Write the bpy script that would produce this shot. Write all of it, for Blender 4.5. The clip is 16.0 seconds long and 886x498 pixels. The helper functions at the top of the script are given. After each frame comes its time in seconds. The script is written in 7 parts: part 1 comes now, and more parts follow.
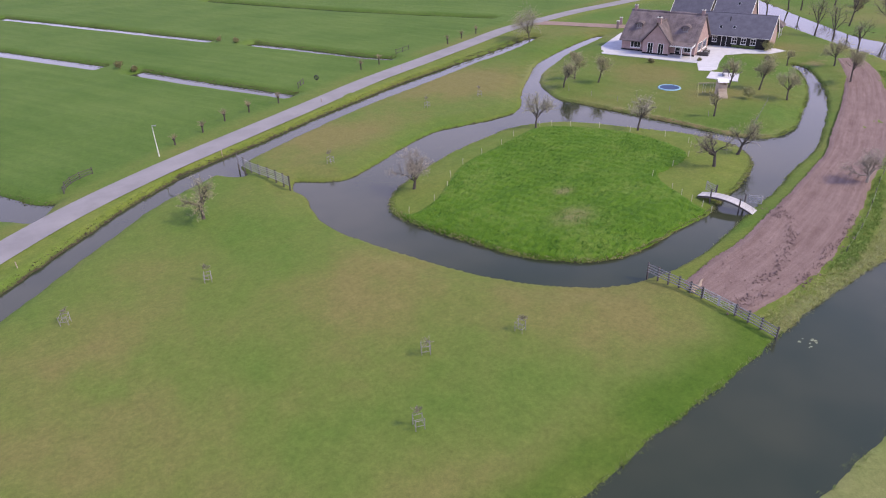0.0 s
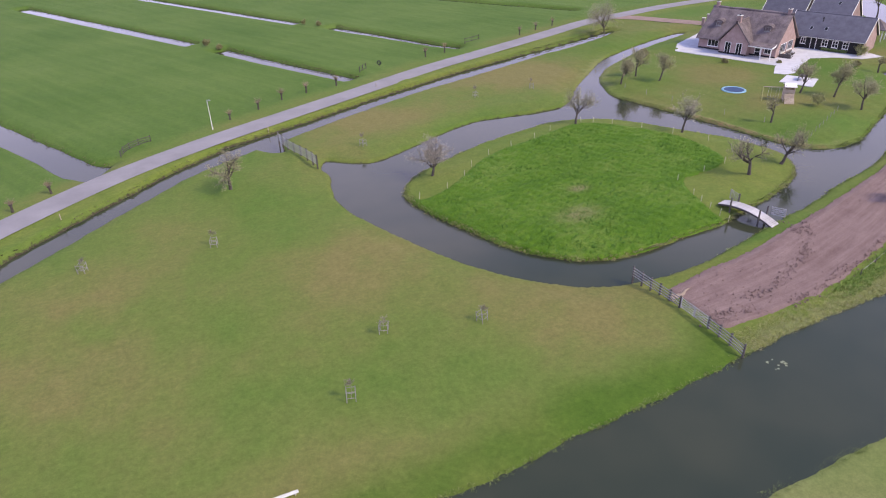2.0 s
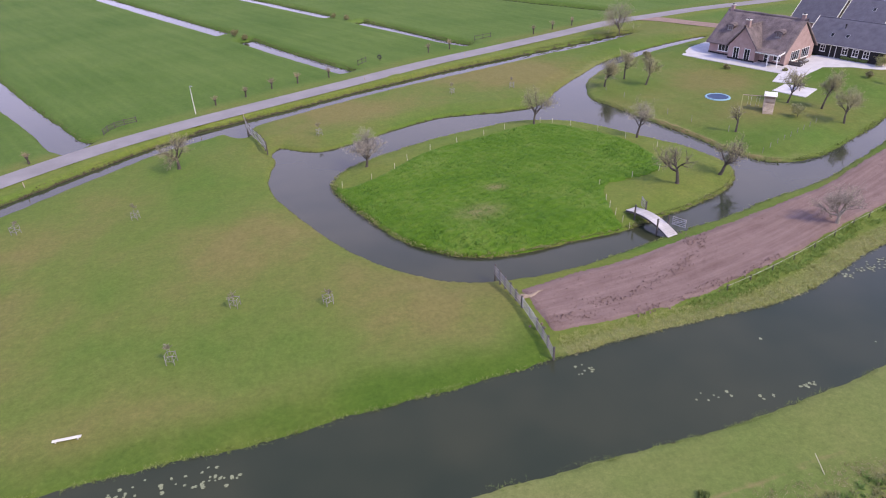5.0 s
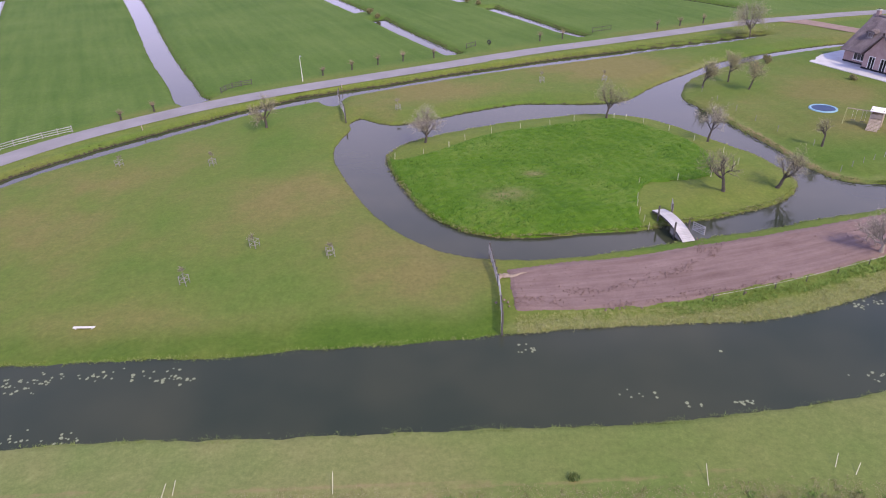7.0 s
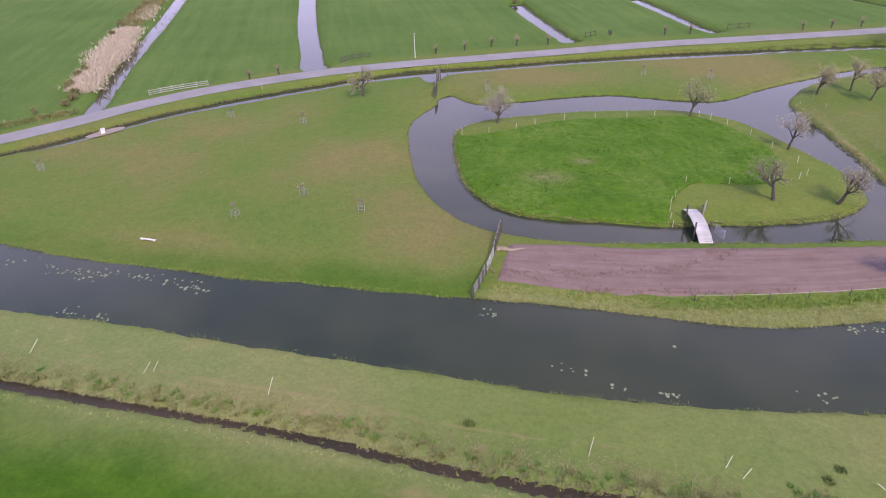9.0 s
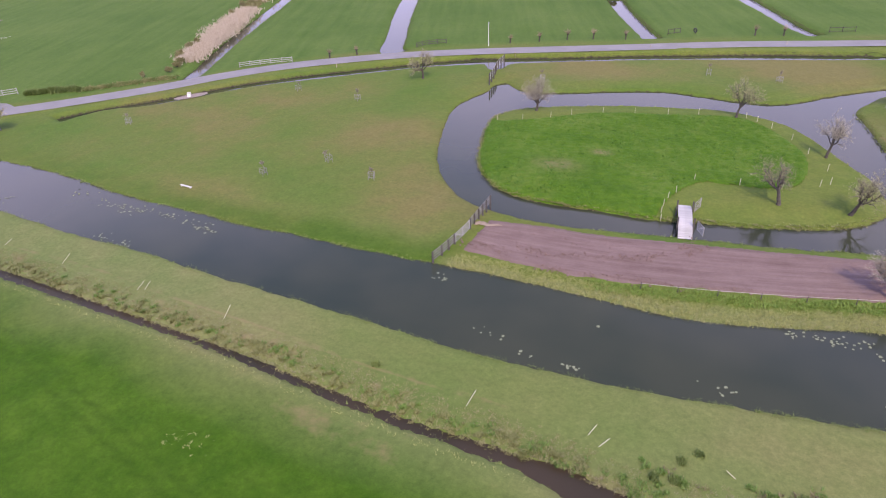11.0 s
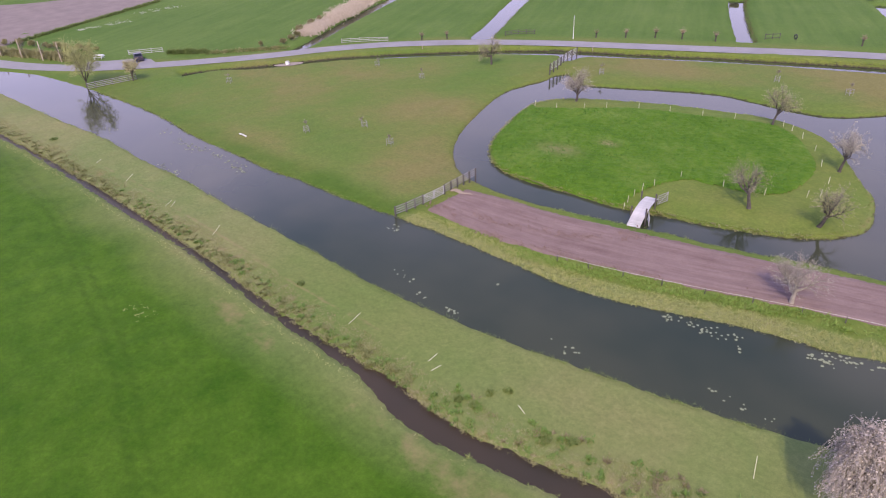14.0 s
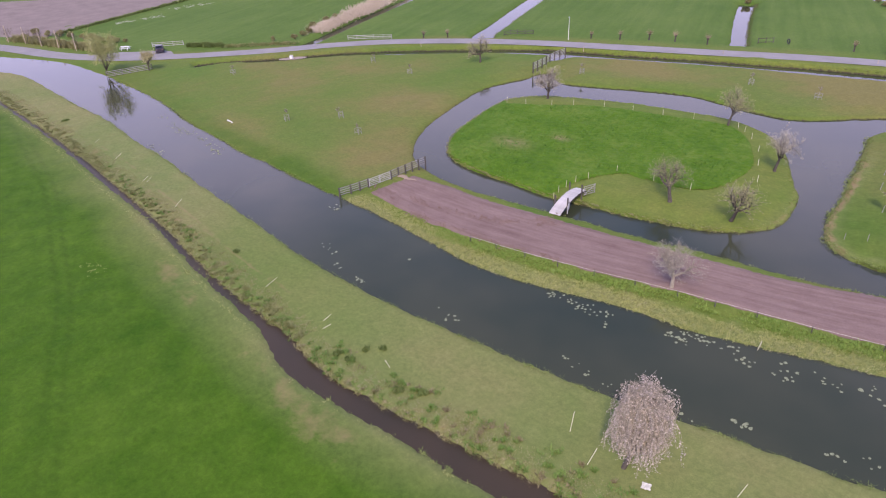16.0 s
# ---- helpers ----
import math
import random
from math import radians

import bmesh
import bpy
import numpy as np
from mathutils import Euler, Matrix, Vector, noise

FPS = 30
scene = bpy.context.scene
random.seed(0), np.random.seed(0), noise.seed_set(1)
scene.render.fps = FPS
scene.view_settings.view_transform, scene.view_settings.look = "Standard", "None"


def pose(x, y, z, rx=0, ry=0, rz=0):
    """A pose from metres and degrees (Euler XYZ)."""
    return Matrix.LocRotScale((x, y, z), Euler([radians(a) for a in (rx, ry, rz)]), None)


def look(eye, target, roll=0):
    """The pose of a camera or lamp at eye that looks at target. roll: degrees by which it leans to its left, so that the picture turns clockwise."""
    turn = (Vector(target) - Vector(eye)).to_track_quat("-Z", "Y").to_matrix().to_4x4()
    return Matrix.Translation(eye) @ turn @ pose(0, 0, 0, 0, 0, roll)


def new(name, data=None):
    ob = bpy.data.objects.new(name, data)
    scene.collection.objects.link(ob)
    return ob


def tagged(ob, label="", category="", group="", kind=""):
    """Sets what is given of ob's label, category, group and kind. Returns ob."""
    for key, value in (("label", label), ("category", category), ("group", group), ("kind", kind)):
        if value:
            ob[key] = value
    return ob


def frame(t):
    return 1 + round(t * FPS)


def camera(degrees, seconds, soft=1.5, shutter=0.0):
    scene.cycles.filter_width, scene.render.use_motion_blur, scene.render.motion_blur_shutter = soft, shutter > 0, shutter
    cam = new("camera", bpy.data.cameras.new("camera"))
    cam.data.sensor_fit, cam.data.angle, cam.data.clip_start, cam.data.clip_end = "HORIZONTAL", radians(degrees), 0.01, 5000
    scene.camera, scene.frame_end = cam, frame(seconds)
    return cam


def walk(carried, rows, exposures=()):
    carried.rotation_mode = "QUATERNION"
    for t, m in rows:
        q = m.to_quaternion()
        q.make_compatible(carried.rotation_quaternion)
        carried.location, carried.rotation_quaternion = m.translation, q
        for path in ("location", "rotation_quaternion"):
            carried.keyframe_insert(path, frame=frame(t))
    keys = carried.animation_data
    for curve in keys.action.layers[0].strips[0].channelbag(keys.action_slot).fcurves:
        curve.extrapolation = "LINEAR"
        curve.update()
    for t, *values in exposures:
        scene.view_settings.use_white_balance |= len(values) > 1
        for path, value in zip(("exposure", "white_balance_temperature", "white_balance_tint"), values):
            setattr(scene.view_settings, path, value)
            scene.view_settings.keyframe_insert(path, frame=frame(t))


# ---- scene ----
cam = camera(68.05, 16.0, 1.1)
PATH = [
    (0, (-1.681, 0.705, 32.721), (-0.674, 2.130, 31.745), -1.80),
    (0.5, (0.242, -1.072, 32.705), (1.173, 0.401, 31.724), -1.70),
    (1, (2.324, -2.785, 32.716), (3.183, -1.272, 31.730), -1.70),
    (1.5, (4.587, -4.424, 32.707), (5.385, -2.881, 31.717), -1.70),
    (2, (7.080, -6.096, 32.702), (7.816, -4.524, 31.709), -1.80),
    (2.5, (9.801, -7.684, 32.718), (10.489, -6.091, 31.723), -1.80),
    (3, (12.709, -9.341, 32.741), (13.354, -7.730, 31.746), -1.90),
    (3.5, (15.744, -10.939, 32.753), (16.348, -9.313, 31.757), -2.00),
    (4, (18.956, -12.600, 32.791), (19.522, -10.961, 31.795), -2.10),
    (5.25, (27.023, -16.668, 32.680), (27.476, -14.993, 31.685), -2.06),
    (6.5, (35.493, -20.680, 32.593), (35.674, -18.958, 31.591), -1.90),
    (7, (39.080, -22.141, 32.651), (39.105, -20.414, 31.642), -1.90),
    (7.5, (42.776, -23.380, 32.693), (42.671, -21.659, 31.679), -1.90),
    (8, (46.430, -24.350, 32.747), (46.213, -22.643, 31.727), -1.90),
    (8.5, (50.229, -25.131, 32.808), (49.901, -23.444, 31.785), -2.00),
    (9, (54.192, -25.720, 32.812), (53.735, -24.065, 31.786), -2.10),
    (10.25, (64.096, -25.729, 32.534), (63.390, -24.165, 31.507), -2.47),
    (11.5, (73.410, -24.911, 32.318), (72.518, -23.443, 31.293), -2.60),
    (12, (76.983, -24.614, 32.369), (76.015, -23.194, 31.345), -2.60),
    (12.5, (80.560, -24.057, 32.429), (79.523, -22.687, 31.405), -2.50),
    (13, (84.154, -23.242, 32.483), (83.050, -21.926, 31.459), -2.50),
    (13.5, (87.690, -22.219, 32.572), (86.530, -20.953, 31.547), -2.70),
    (14, (91.078, -21.122, 32.661), (89.876, -19.895, 31.636), -2.70),
    (14.5, (94.419, -19.937, 32.758), (93.184, -18.744, 31.734), -2.70),
    (15, (97.729, -18.708, 32.873), (96.461, -17.547, 31.850), -2.70),
    (15.5, (100.987, -17.415, 32.944), (99.690, -16.286, 31.923), -2.70),
    (16, (104.246, -15.968, 32.973), (102.933, -14.854, 31.957), -2.90),
]
walk(cam, [(t, look(eye, target, roll)) for t, eye, target, roll in PATH], [(0.0, 0.05, 8120, 11), (4.0, 0.07, 8100, 12), (7.0, 0.08, 7980, 15), (13.0, 0.14, 7940, 17), (16.0, 0.08, 7930, 17)])

# ---- daylight: half-clouded spring sky, sun in the south-east ----
SUN_WAY = Vector((0.60, -0.80, 1.02)).normalized()
world = bpy.data.worlds.new("sky")
scene.world = world
world.use_nodes = True
wn, wl = world.node_tree.nodes, world.node_tree.links
sky = wn.new("ShaderNodeTexSky")
sky.sky_type = "NISHITA"
sky.sun_disc = False
sky.sun_elevation = math.asin(SUN_WAY.z)
sky.sun_rotation = math.atan2(SUN_WAY.x, SUN_WAY.y)
sky.dust_density = 0.7
sky.ozone_density = 2.5
wcoord = wn.new("ShaderNodeTexCoord")
wcloud = wn.new("ShaderNodeTexNoise")
wcloud.inputs["Scale"].default_value = 1.4
wcloud.inputs["Detail"].default_value = 2.5
wramp = wn.new("ShaderNodeValToRGB")
wramp.color_ramp.elements[0].position = 0.42
wramp.color_ramp.elements[1].position = 0.62
wmix = wn.new("ShaderNodeMix")
wmix.data_type = "RGBA"
wmix.inputs[7].default_value = (8.0, 8.5, 15.4, 1)
wl.new(wcoord.outputs["Generated"], wcloud.inputs["Vector"])
wsep = wn.new("ShaderNodeSeparateXYZ")
wl.new(wcoord.outputs["Generated"], wsep.inputs["Vector"])
wlow = wn.new("ShaderNodeMath")
wlow.operation = "MULTIPLY_ADD"
wlow.inputs[1].default_value, wlow.inputs[2].default_value = -0.90, 0.375
wl.new(wsep.outputs["Z"], wlow.inputs[0])
wsum = wn.new("ShaderNodeMath")
wl.new(wcloud.outputs["Fac"], wsum.inputs[0])
wl.new(wlow.outputs[0], wsum.inputs[1])
wside = wn.new("ShaderNodeMath")
wside.operation = "MULTIPLY"
wl.new(wsep.outputs["X"], wside.inputs[0])
wl.new(wsep.outputs["X"], wside.inputs[1])
weast = wn.new("ShaderNodeMath")
weast.operation = "MULTIPLY_ADD"
weast.inputs[1].default_value = 0.20
wl.new(wside.outputs[0], weast.inputs[0])
wl.new(wsum.outputs[0], weast.inputs[2])
wl.new(weast.outputs[0], wramp.inputs["Fac"])
wl.new(wramp.outputs["Color"], wmix.inputs[0])
wgain = wn.new("ShaderNodeMix")
wgain.data_type, wgain.blend_type = "RGBA", "MULTIPLY"
wgain.inputs[0].default_value = 1.0
wgain.inputs[7].default_value = (1.72, 1.80, 2.45, 1)
wl.new(sky.outputs["Color"], wgain.inputs[6])
wl.new(wgain.outputs[2], wmix.inputs[6])
wl.new(wmix.outputs[2], wn["Background"].inputs["Color"])
wn["Background"].inputs["Strength"].default_value = 0.15
sun_data = bpy.data.lights.new("sun", "SUN")
sun_data.energy, sun_data.angle, sun_data.color = 3.0, radians(1.0), (1.0, 0.93, 0.76)
sun = new("sun", sun_data)
sun.matrix_world = look(SUN_WAY * 80, (0, 0, 0))


# ---- materials ----
def material(name, rough=0.9, spec=0.25, metal=0.0):
    m = bpy.data.materials.new(name)
    m.use_nodes = True
    b = m.node_tree.nodes["Principled BSDF"]
    b.inputs["Roughness"].default_value = rough
    b.inputs["Specular IOR Level"].default_value = spec
    b.inputs["Metallic"].default_value = metal
    return m, m.node_tree.nodes, m.node_tree.links, b


def noise_node(n, l, scale, detail=4.0, vec=None, rough=0.55, stretch=None, turn=0.0):
    x = n.new("ShaderNodeTexNoise")
    x.inputs["Scale"].default_value = scale
    x.inputs["Detail"].default_value = detail
    x.inputs["Roughness"].default_value = rough
    if vec is not None:
        if stretch:
            mp = n.new("ShaderNodeMapping")
            mp.vector_type = "TEXTURE"
            mp.inputs["Scale"].default_value = stretch
            mp.inputs["Rotation"].default_value = (0, 0, turn)
            l.new(vec, mp.inputs["Vector"])
            vec = mp.outputs["Vector"]
        l.new(vec, x.inputs["Vector"])
    return x.outputs["Fac"]


def ramp_node(n, l, fac, stops):
    r = n.new("ShaderNodeValToRGB")
    el = r.color_ramp.elements
    el[0].position, el[0].color = stops[0][0], (*stops[0][1], 1)
    el[1].position, el[1].color = stops[-1][0], (*stops[-1][1], 1)
    for p, c in stops[1:-1]:
        e = el.new(p)
        e.color = (*c, 1)
    l.new(fac, r.inputs["Fac"])
    return r.outputs["Color"]


def mix_node(n, l, fac, a, b, mode="MIX"):
    x = n.new("ShaderNodeMix")
    x.data_type, x.blend_type = "RGBA", mode
    for sock, v in ((x.inputs[0], fac), (x.inputs[6], a), (x.inputs[7], b)):
        if isinstance(v, (int, float)):
            sock.default_value = v
        elif isinstance(v, tuple):
            sock.default_value = (*v, 1)
        else:
            l.new(v, sock)
    return x.outputs[2]


def math_node(n, l, op, a, b=0.0, clamp=False):
    x = n.new("ShaderNodeMath")
    x.operation, x.use_clamp = op, clamp
    for sock, v in ((x.inputs[0], a), (x.inputs[1], b)):
        if isinstance(v, (int, float)):
            sock.default_value = v
        else:
            l.new(v, sock)
    return x.outputs[0]


def bump_node(n, l, b, height, strength=0.4, distance=0.05):
    x = n.new("ShaderNodeBump")
    x.inputs["Strength"].default_value = strength
    x.inputs["Distance"].default_value = distance
    l.new(height, x.inputs["Height"])
    l.new(x.outputs["Normal"], b.inputs["Normal"])


def surface(name, dark, light, scale=3.0, fine=30.0, rough=0.85, spec=0.25, bump=0.3, dist=0.02, metal=0.0, vary=0.12, stretch=None):
    """A worn surface: two scales of colour, fine relief, and a slight change from piece to piece."""
    m, n, l, b = material(name, rough, spec, metal)
    co = n.new("ShaderNodeTexCoord").outputs["Object"]
    big = noise_node(n, l, scale, 5, co, 0.6, stretch)
    small = noise_node(n, l, fine, 3, co, 0.6, stretch)
    col = mix_node(n, l, ramp_node(n, l, big, [(0.32, (0, 0, 0)), (0.68, (1, 1, 1))]), dark, light)
    col = mix_node(n, l, 0.35, col, ramp_node(n, l, small, [(0.3, dark), (0.7, light)]))
    if vary:
        rnd = n.new("ShaderNodeObjectInfo").outputs["Random"]
        f = math_node(n, l, "MULTIPLY_ADD", rnd, 2 * vary)
        f.node.inputs[2].default_value = 1 - vary
        hs = n.new("ShaderNodeHueSaturation")
        l.new(f, hs.inputs["Value"])
        l.new(col, hs.inputs["Color"])
        col = hs.outputs["Color"]
    l.new(col, b.inputs["Base Color"])
    bump_node(n, l, b, small, bump, dist)
    return m


def grass_ground():
    """Mown pasture, with lush, verge and pale covers and bare earth where the mesh says so."""
    m, n, l, b = material("pasture", 0.95, 0.15)
    pos = n.new("ShaderNodeNewGeometry").outputs["Position"]
    at = n.new("ShaderNodeAttribute")
    at.attribute_name = "cover"
    sep = n.new("ShaderNodeSeparateColor")
    l.new(at.outputs["Color"], sep.inputs["Color"])
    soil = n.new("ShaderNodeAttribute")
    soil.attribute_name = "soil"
    big = noise_node(n, l, 0.045, 4, pos, 0.55)
    mid = noise_node(n, l, 0.35, 5, pos, 0.65)
    tuft = noise_node(n, l, 2.6, 5, pos, 0.7)
    fine = noise_node(n, l, 14.0, 3, pos, 0.7)
    wear = math_node(n, l, "ADD", math_node(n, l, "ADD", math_node(n, l, "MULTIPLY", big, 0.62), 0.11), math_node(n, l, "MULTIPLY", mid, 0.16))
    dry = n.new("ShaderNodeAttribute")
    dry.attribute_name = "dry"
    wear_dry = math_node(n, l, "ADD", wear, math_node(n, l, "MULTIPLY", dry.outputs["Fac"], 0.13))
    lawn = ramp_node(n, l, wear_dry, [(0.38, LAWN_GREEN), (0.50, LAWN_MID), (0.64, LAWN_BROWN)])
    weed = noise_node(n, l, 1.5, 5, pos, 0.75)
    drill = noise_node(n, l, 0.55, 4, pos, 0.6, (14.0, 1.0, 1.0), -0.21)
    lush = ramp_node(n, l, math_node(n, l, "ADD", math_node(n, l, "MULTIPLY", big, 0.22), math_node(n, l, "ADD", math_node(n, l, "MULTIPLY", mid, 0.46), math_node(n, l, "ADD", math_node(n, l, "MULTIPLY", drill, 0.16), math_node(n, l, "MULTIPLY", weed, 0.16)))), [(0.36, LUSH_DARK), (0.64, LUSH_LIGHT)])
    track = n.new("ShaderNodeAttribute")
    track.attribute_name = "track"
    lush = mix_node(n, l, math_node(n, l, "MULTIPLY", track.outputs["Fac"], math_node(n, l, "MULTIPLY", mid, 0.8)), lush, (0.026, 0.070, 0.005))
    mead = n.new("ShaderNodeAttribute")
    mead.attribute_name = "meadow"
    rows = noise_node(n, l, 0.5, 4, pos, 0.6, (16.0, 1.0, 1.0), 2.0)
    meadow = ramp_node(n, l, math_node(n, l, "ADD", math_node(n, l, "MULTIPLY", big, 0.55), math_node(n, l, "MULTIPLY", rows, 0.45)), [(0.34, MEADOW_DARK), (0.66, MEADOW_LIGHT)])
    verge = ramp_node(n, l, mid, [(0.3, VERGE_DARK), (0.7, VERGE_LIGHT)])
    pale = ramp_node(n, l, wear, [(0.38, PALE_GREEN), (0.62, PALE_STRAW)])
    col = mix_node(n, l, sep.outputs[0], lawn, lush)
    col = mix_node(n, l, mead.outputs["Fac"], col, meadow)
    col = mix_node(n, l, sep.outputs[1], col, verge)
    col = mix_node(n, l, sep.outputs[2], col, pale)
    grain = ramp_node(n, l, tuft, [(0.25, (0.64, 0.67, 0.64)), (0.75, (1.32, 1.29, 1.26))])
    col = mix_node(n, l, 0.60, col, grain, "MULTIPLY")
    clump = noise_node(n, l, 0.9, 4, pos, 0.7)
    col = mix_node(n, l, 0.7, col, ramp_node(n, l, clump, [(0.3, (0.84, 0.86, 0.84)), (0.56, (1.0, 1.0, 1.0)), (0.75, (1.22, 1.17, 1.24))]), "MULTIPLY")
    grain2 = ramp_node(n, l, fine, [(0.3, (0.75, 0.76, 0.75)), (0.7, (1.22, 1.2, 1.2))])
    col = mix_node(n, l, 0.6, col, grain2, "MULTIPLY")
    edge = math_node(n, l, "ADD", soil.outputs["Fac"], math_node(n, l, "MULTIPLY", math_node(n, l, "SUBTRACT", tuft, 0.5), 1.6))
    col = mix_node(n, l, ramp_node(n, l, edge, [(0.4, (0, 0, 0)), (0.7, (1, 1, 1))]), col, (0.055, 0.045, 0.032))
    sand = n.new("ShaderNodeAttribute")
    sand.attribute_name = "sand"
    spill = math_node(n, l, "ADD", sand.outputs["Fac"], math_node(n, l, "MULTIPLY", math_node(n, l, "SUBTRACT", mid, 0.5), 1.2))
    col = mix_node(n, l, ramp_node(n, l, spill, [(0.35, (0, 0, 0)), (0.85, (1, 1, 1))]), col, (0.27, 0.195, 0.105))
    l.new(col, b.inputs["Base Color"])
    h = math_node(n, l, "ADD", math_node(n, l, "MULTIPLY", tuft, 0.7), math_node(n, l, "MULTIPLY", fine, 0.4))
    bump_node(n, l, b, h, 0.45, 0.10)
    return m


LAWN_GREEN, LAWN_MID, LAWN_BROWN = (0.090, 0.162, 0.029), (0.125, 0.168, 0.040), (0.184, 0.167, 0.060)
LUSH_DARK, LUSH_LIGHT = (0.027, 0.087, 0.004), (0.071, 0.146, 0.013)
MEADOW_DARK, MEADOW_LIGHT = (0.063, 0.129, 0.021), (0.113, 0.178, 0.042)
VERGE_DARK, VERGE_LIGHT = (0.112, 0.162, 0.028), (0.172, 0.204, 0.046)
PALE_GREEN, PALE_STRAW = (0.150, 0.196, 0.066), (0.240, 0.228, 0.104)
M_GROUND = grass_ground()


def water_material(name, base, rough, ripple):
    m, n, l, b = material(name, rough, 0.5)
    b.inputs["IOR"].default_value = 1.33
    pos = n.new("ShaderNodeNewGeometry").outputs["Position"]
    murk = noise_node(n, l, 0.06, 3, pos)
    l.new(ramp_node(n, l, murk, [(0.35, base), (0.65, tuple(c * k for c, k in zip(base, (1.75, 1.45, 1.4))))]), b.inputs["Base Color"])
    wave = noise_node(n, l, 2.2, 4, pos, 0.6, (1.0, 2.2, 1.0), 0.6)
    bump_node(n, l, b, wave, ripple, 0.02)
    return m


M_WATER = water_material("still_water", (0.031, 0.040, 0.025), 0.05, 0.09)
M_MUD = water_material("muddy_water", (0.034, 0.028, 0.017), 0.45, 0.20)


def lush_grass():
    m, n, l, b = material("long_grass", 0.9, 0.2)
    pos = n.new("ShaderNodeNewGeometry").outputs["Position"]
    big = noise_node(n, l, 0.16, 4, pos)
    mid = noise_node(n, l, 1.1, 5, pos, 0.7)
    fine = noise_node(n, l, 7.0, 4, pos, 0.7)
    f = math_node(n, l, "ADD", math_node(n, l, "MULTIPLY", big, 0.5), math_node(n, l, "MULTIPLY", mid, 0.5))
    col = ramp_node(n, l, f, [(0.36, (0.046, 0.124, 0.007)), (0.5, (0.078, 0.168, 0.013)), (0.66, (0.138, 0.212, 0.040))])
    at = n.new("ShaderNodeAttribute")
    at.attribute_name = "worn"
    col = mix_node(n, l, math_node(n, l, "MULTIPLY", at.outputs["Fac"], mid), col, (0.23, 0.20, 0.10))
    grain = ramp_node(n, l, fine, [(0.3, (0.60, 0.64, 0.58)), (0.7, (1.3, 1.27, 1.25))])
    col = mix_node(n, l, 0.7, col, grain, "MULTIPLY")
    l.new(col, b.inputs["Base Color"])
    bump_node(n, l, b, math_node(n, l, "ADD", mid, fine), 0.7, 0.16)
    return m


M_LUSH = lush_grass()


def soil_material():
    m, n, l, b = material("tilled_soil", 0.97, 0.12)
    pos = n.new("ShaderNodeNewGeometry").outputs["Position"]
    at = n.new("ShaderNodeAttribute")
    at.attribute_name = "lane"
    comb = n.new("ShaderNodeCombineXYZ")
    sp = n.new("ShaderNodeSeparateColor")
    l.new(at.outputs["Color"], sp.inputs["Color"])
    l.new(sp.outputs[0], comb.inputs[0])
    l.new(sp.outputs[1], comb.inputs[1])
    streak = noise_node(n, l, 1.0, 5, comb.outputs[0], 0.65, (11.0, 0.77, 1.0))
    mid = noise_node(n, l, 0.5, 5, pos, 0.65)
    fine = noise_node(n, l, 9.0, 4, pos, 0.75)
    f = math_node(n, l, "ADD", math_node(n, l, "MULTIPLY", streak, 0.7), math_node(n, l, "MULTIPLY", mid, 0.3))
    col = ramp_node(n, l, f, [(0.34, (0.166, 0.110, 0.097)), (0.5, (0.222, 0.155, 0.140)), (0.68, (0.274, 0.198, 0.179))])
    grain = ramp_node(n, l, fine, [(0.3, (0.68, 0.66, 0.66)), (0.7, (1.22, 1.2, 1.2))])
    col = mix_node(n, l, 0.6, col, grain, "MULTIPLY")
    l.new(col, b.inputs["Base Color"])
    bump_node(n, l, b, fine, 0.7, 0.06)
    return m


M_SOIL = soil_material()
M_ASPHALT = surface("worn_asphalt", (0.215, 0.203, 0.212), (0.300, 0.284, 0.294), 0.25, 25, 0.92, 0.2, 0.3, 0.01, vary=0)
M_BRICKPATH = surface("red_clinker_paving", (0.20, 0.140, 0.115), (0.30, 0.215, 0.18), 0.6, 9, 0.9, 0.2, 0.4, 0.02)
M_PAVING = surface("pale_stone_paving", (0.46, 0.45, 0.465), (0.62, 0.605, 0.62), 0.8, 14, 0.8, 0.3, 0.2, 0.01)
M_BRICK = surface("brown_brick", (0.265, 0.182, 0.168), (0.405, 0.292, 0.268), 1.2, 16, 0.88, 0.25, 0.5, 0.02)
M_THATCH = surface("weathered_thatch", (0.078, 0.064, 0.066), (0.245, 0.200, 0.196), 0.7, 12, 0.98, 0.1, 0.8, 0.05, stretch=(1, 1, 2.9))
M_SLATE = surface("dark_roof_tile", (0.078, 0.076, 0.096), (0.130, 0.127, 0.152), 0.9, 10, 0.7, 0.35, 0.3, 0.02)
M_TARRED = surface("tarred_boards", (0.012, 0.012, 0.013), (0.028, 0.027, 0.028), 2.0, 20, 0.75, 0.3, 0.3, 0.01)
M_WHITE = surface("white_paint", (0.66, 0.65, 0.63), (0.80, 0.79, 0.77), 2.0, 18, 0.55, 0.4, 0.1, 0.005)
M_OLDWHITE = surface("weathered_white_paint", (0.46, 0.45, 0.41), (0.66, 0.645, 0.58), 3.0, 22, 0.75, 0.3, 0.25, 0.006)
M_GREYWOOD = surface("silvered_wood", (0.20, 0.19, 0.185), (0.36, 0.345, 0.335), 2.5, 24, 0.88, 0.2, 0.5, 0.01)
M_RAIL = surface("bleached_rails", (0.30, 0.295, 0.285), (0.46, 0.45, 0.44), 2.5, 24, 0.88, 0.2, 0.4, 0.01)
M_DARKWOOD = surface("dark_weathered_wood", (0.060, 0.054, 0.050), (0.125, 0.112, 0.104), 2.5, 24, 0.9, 0.2, 0.5, 0.01)
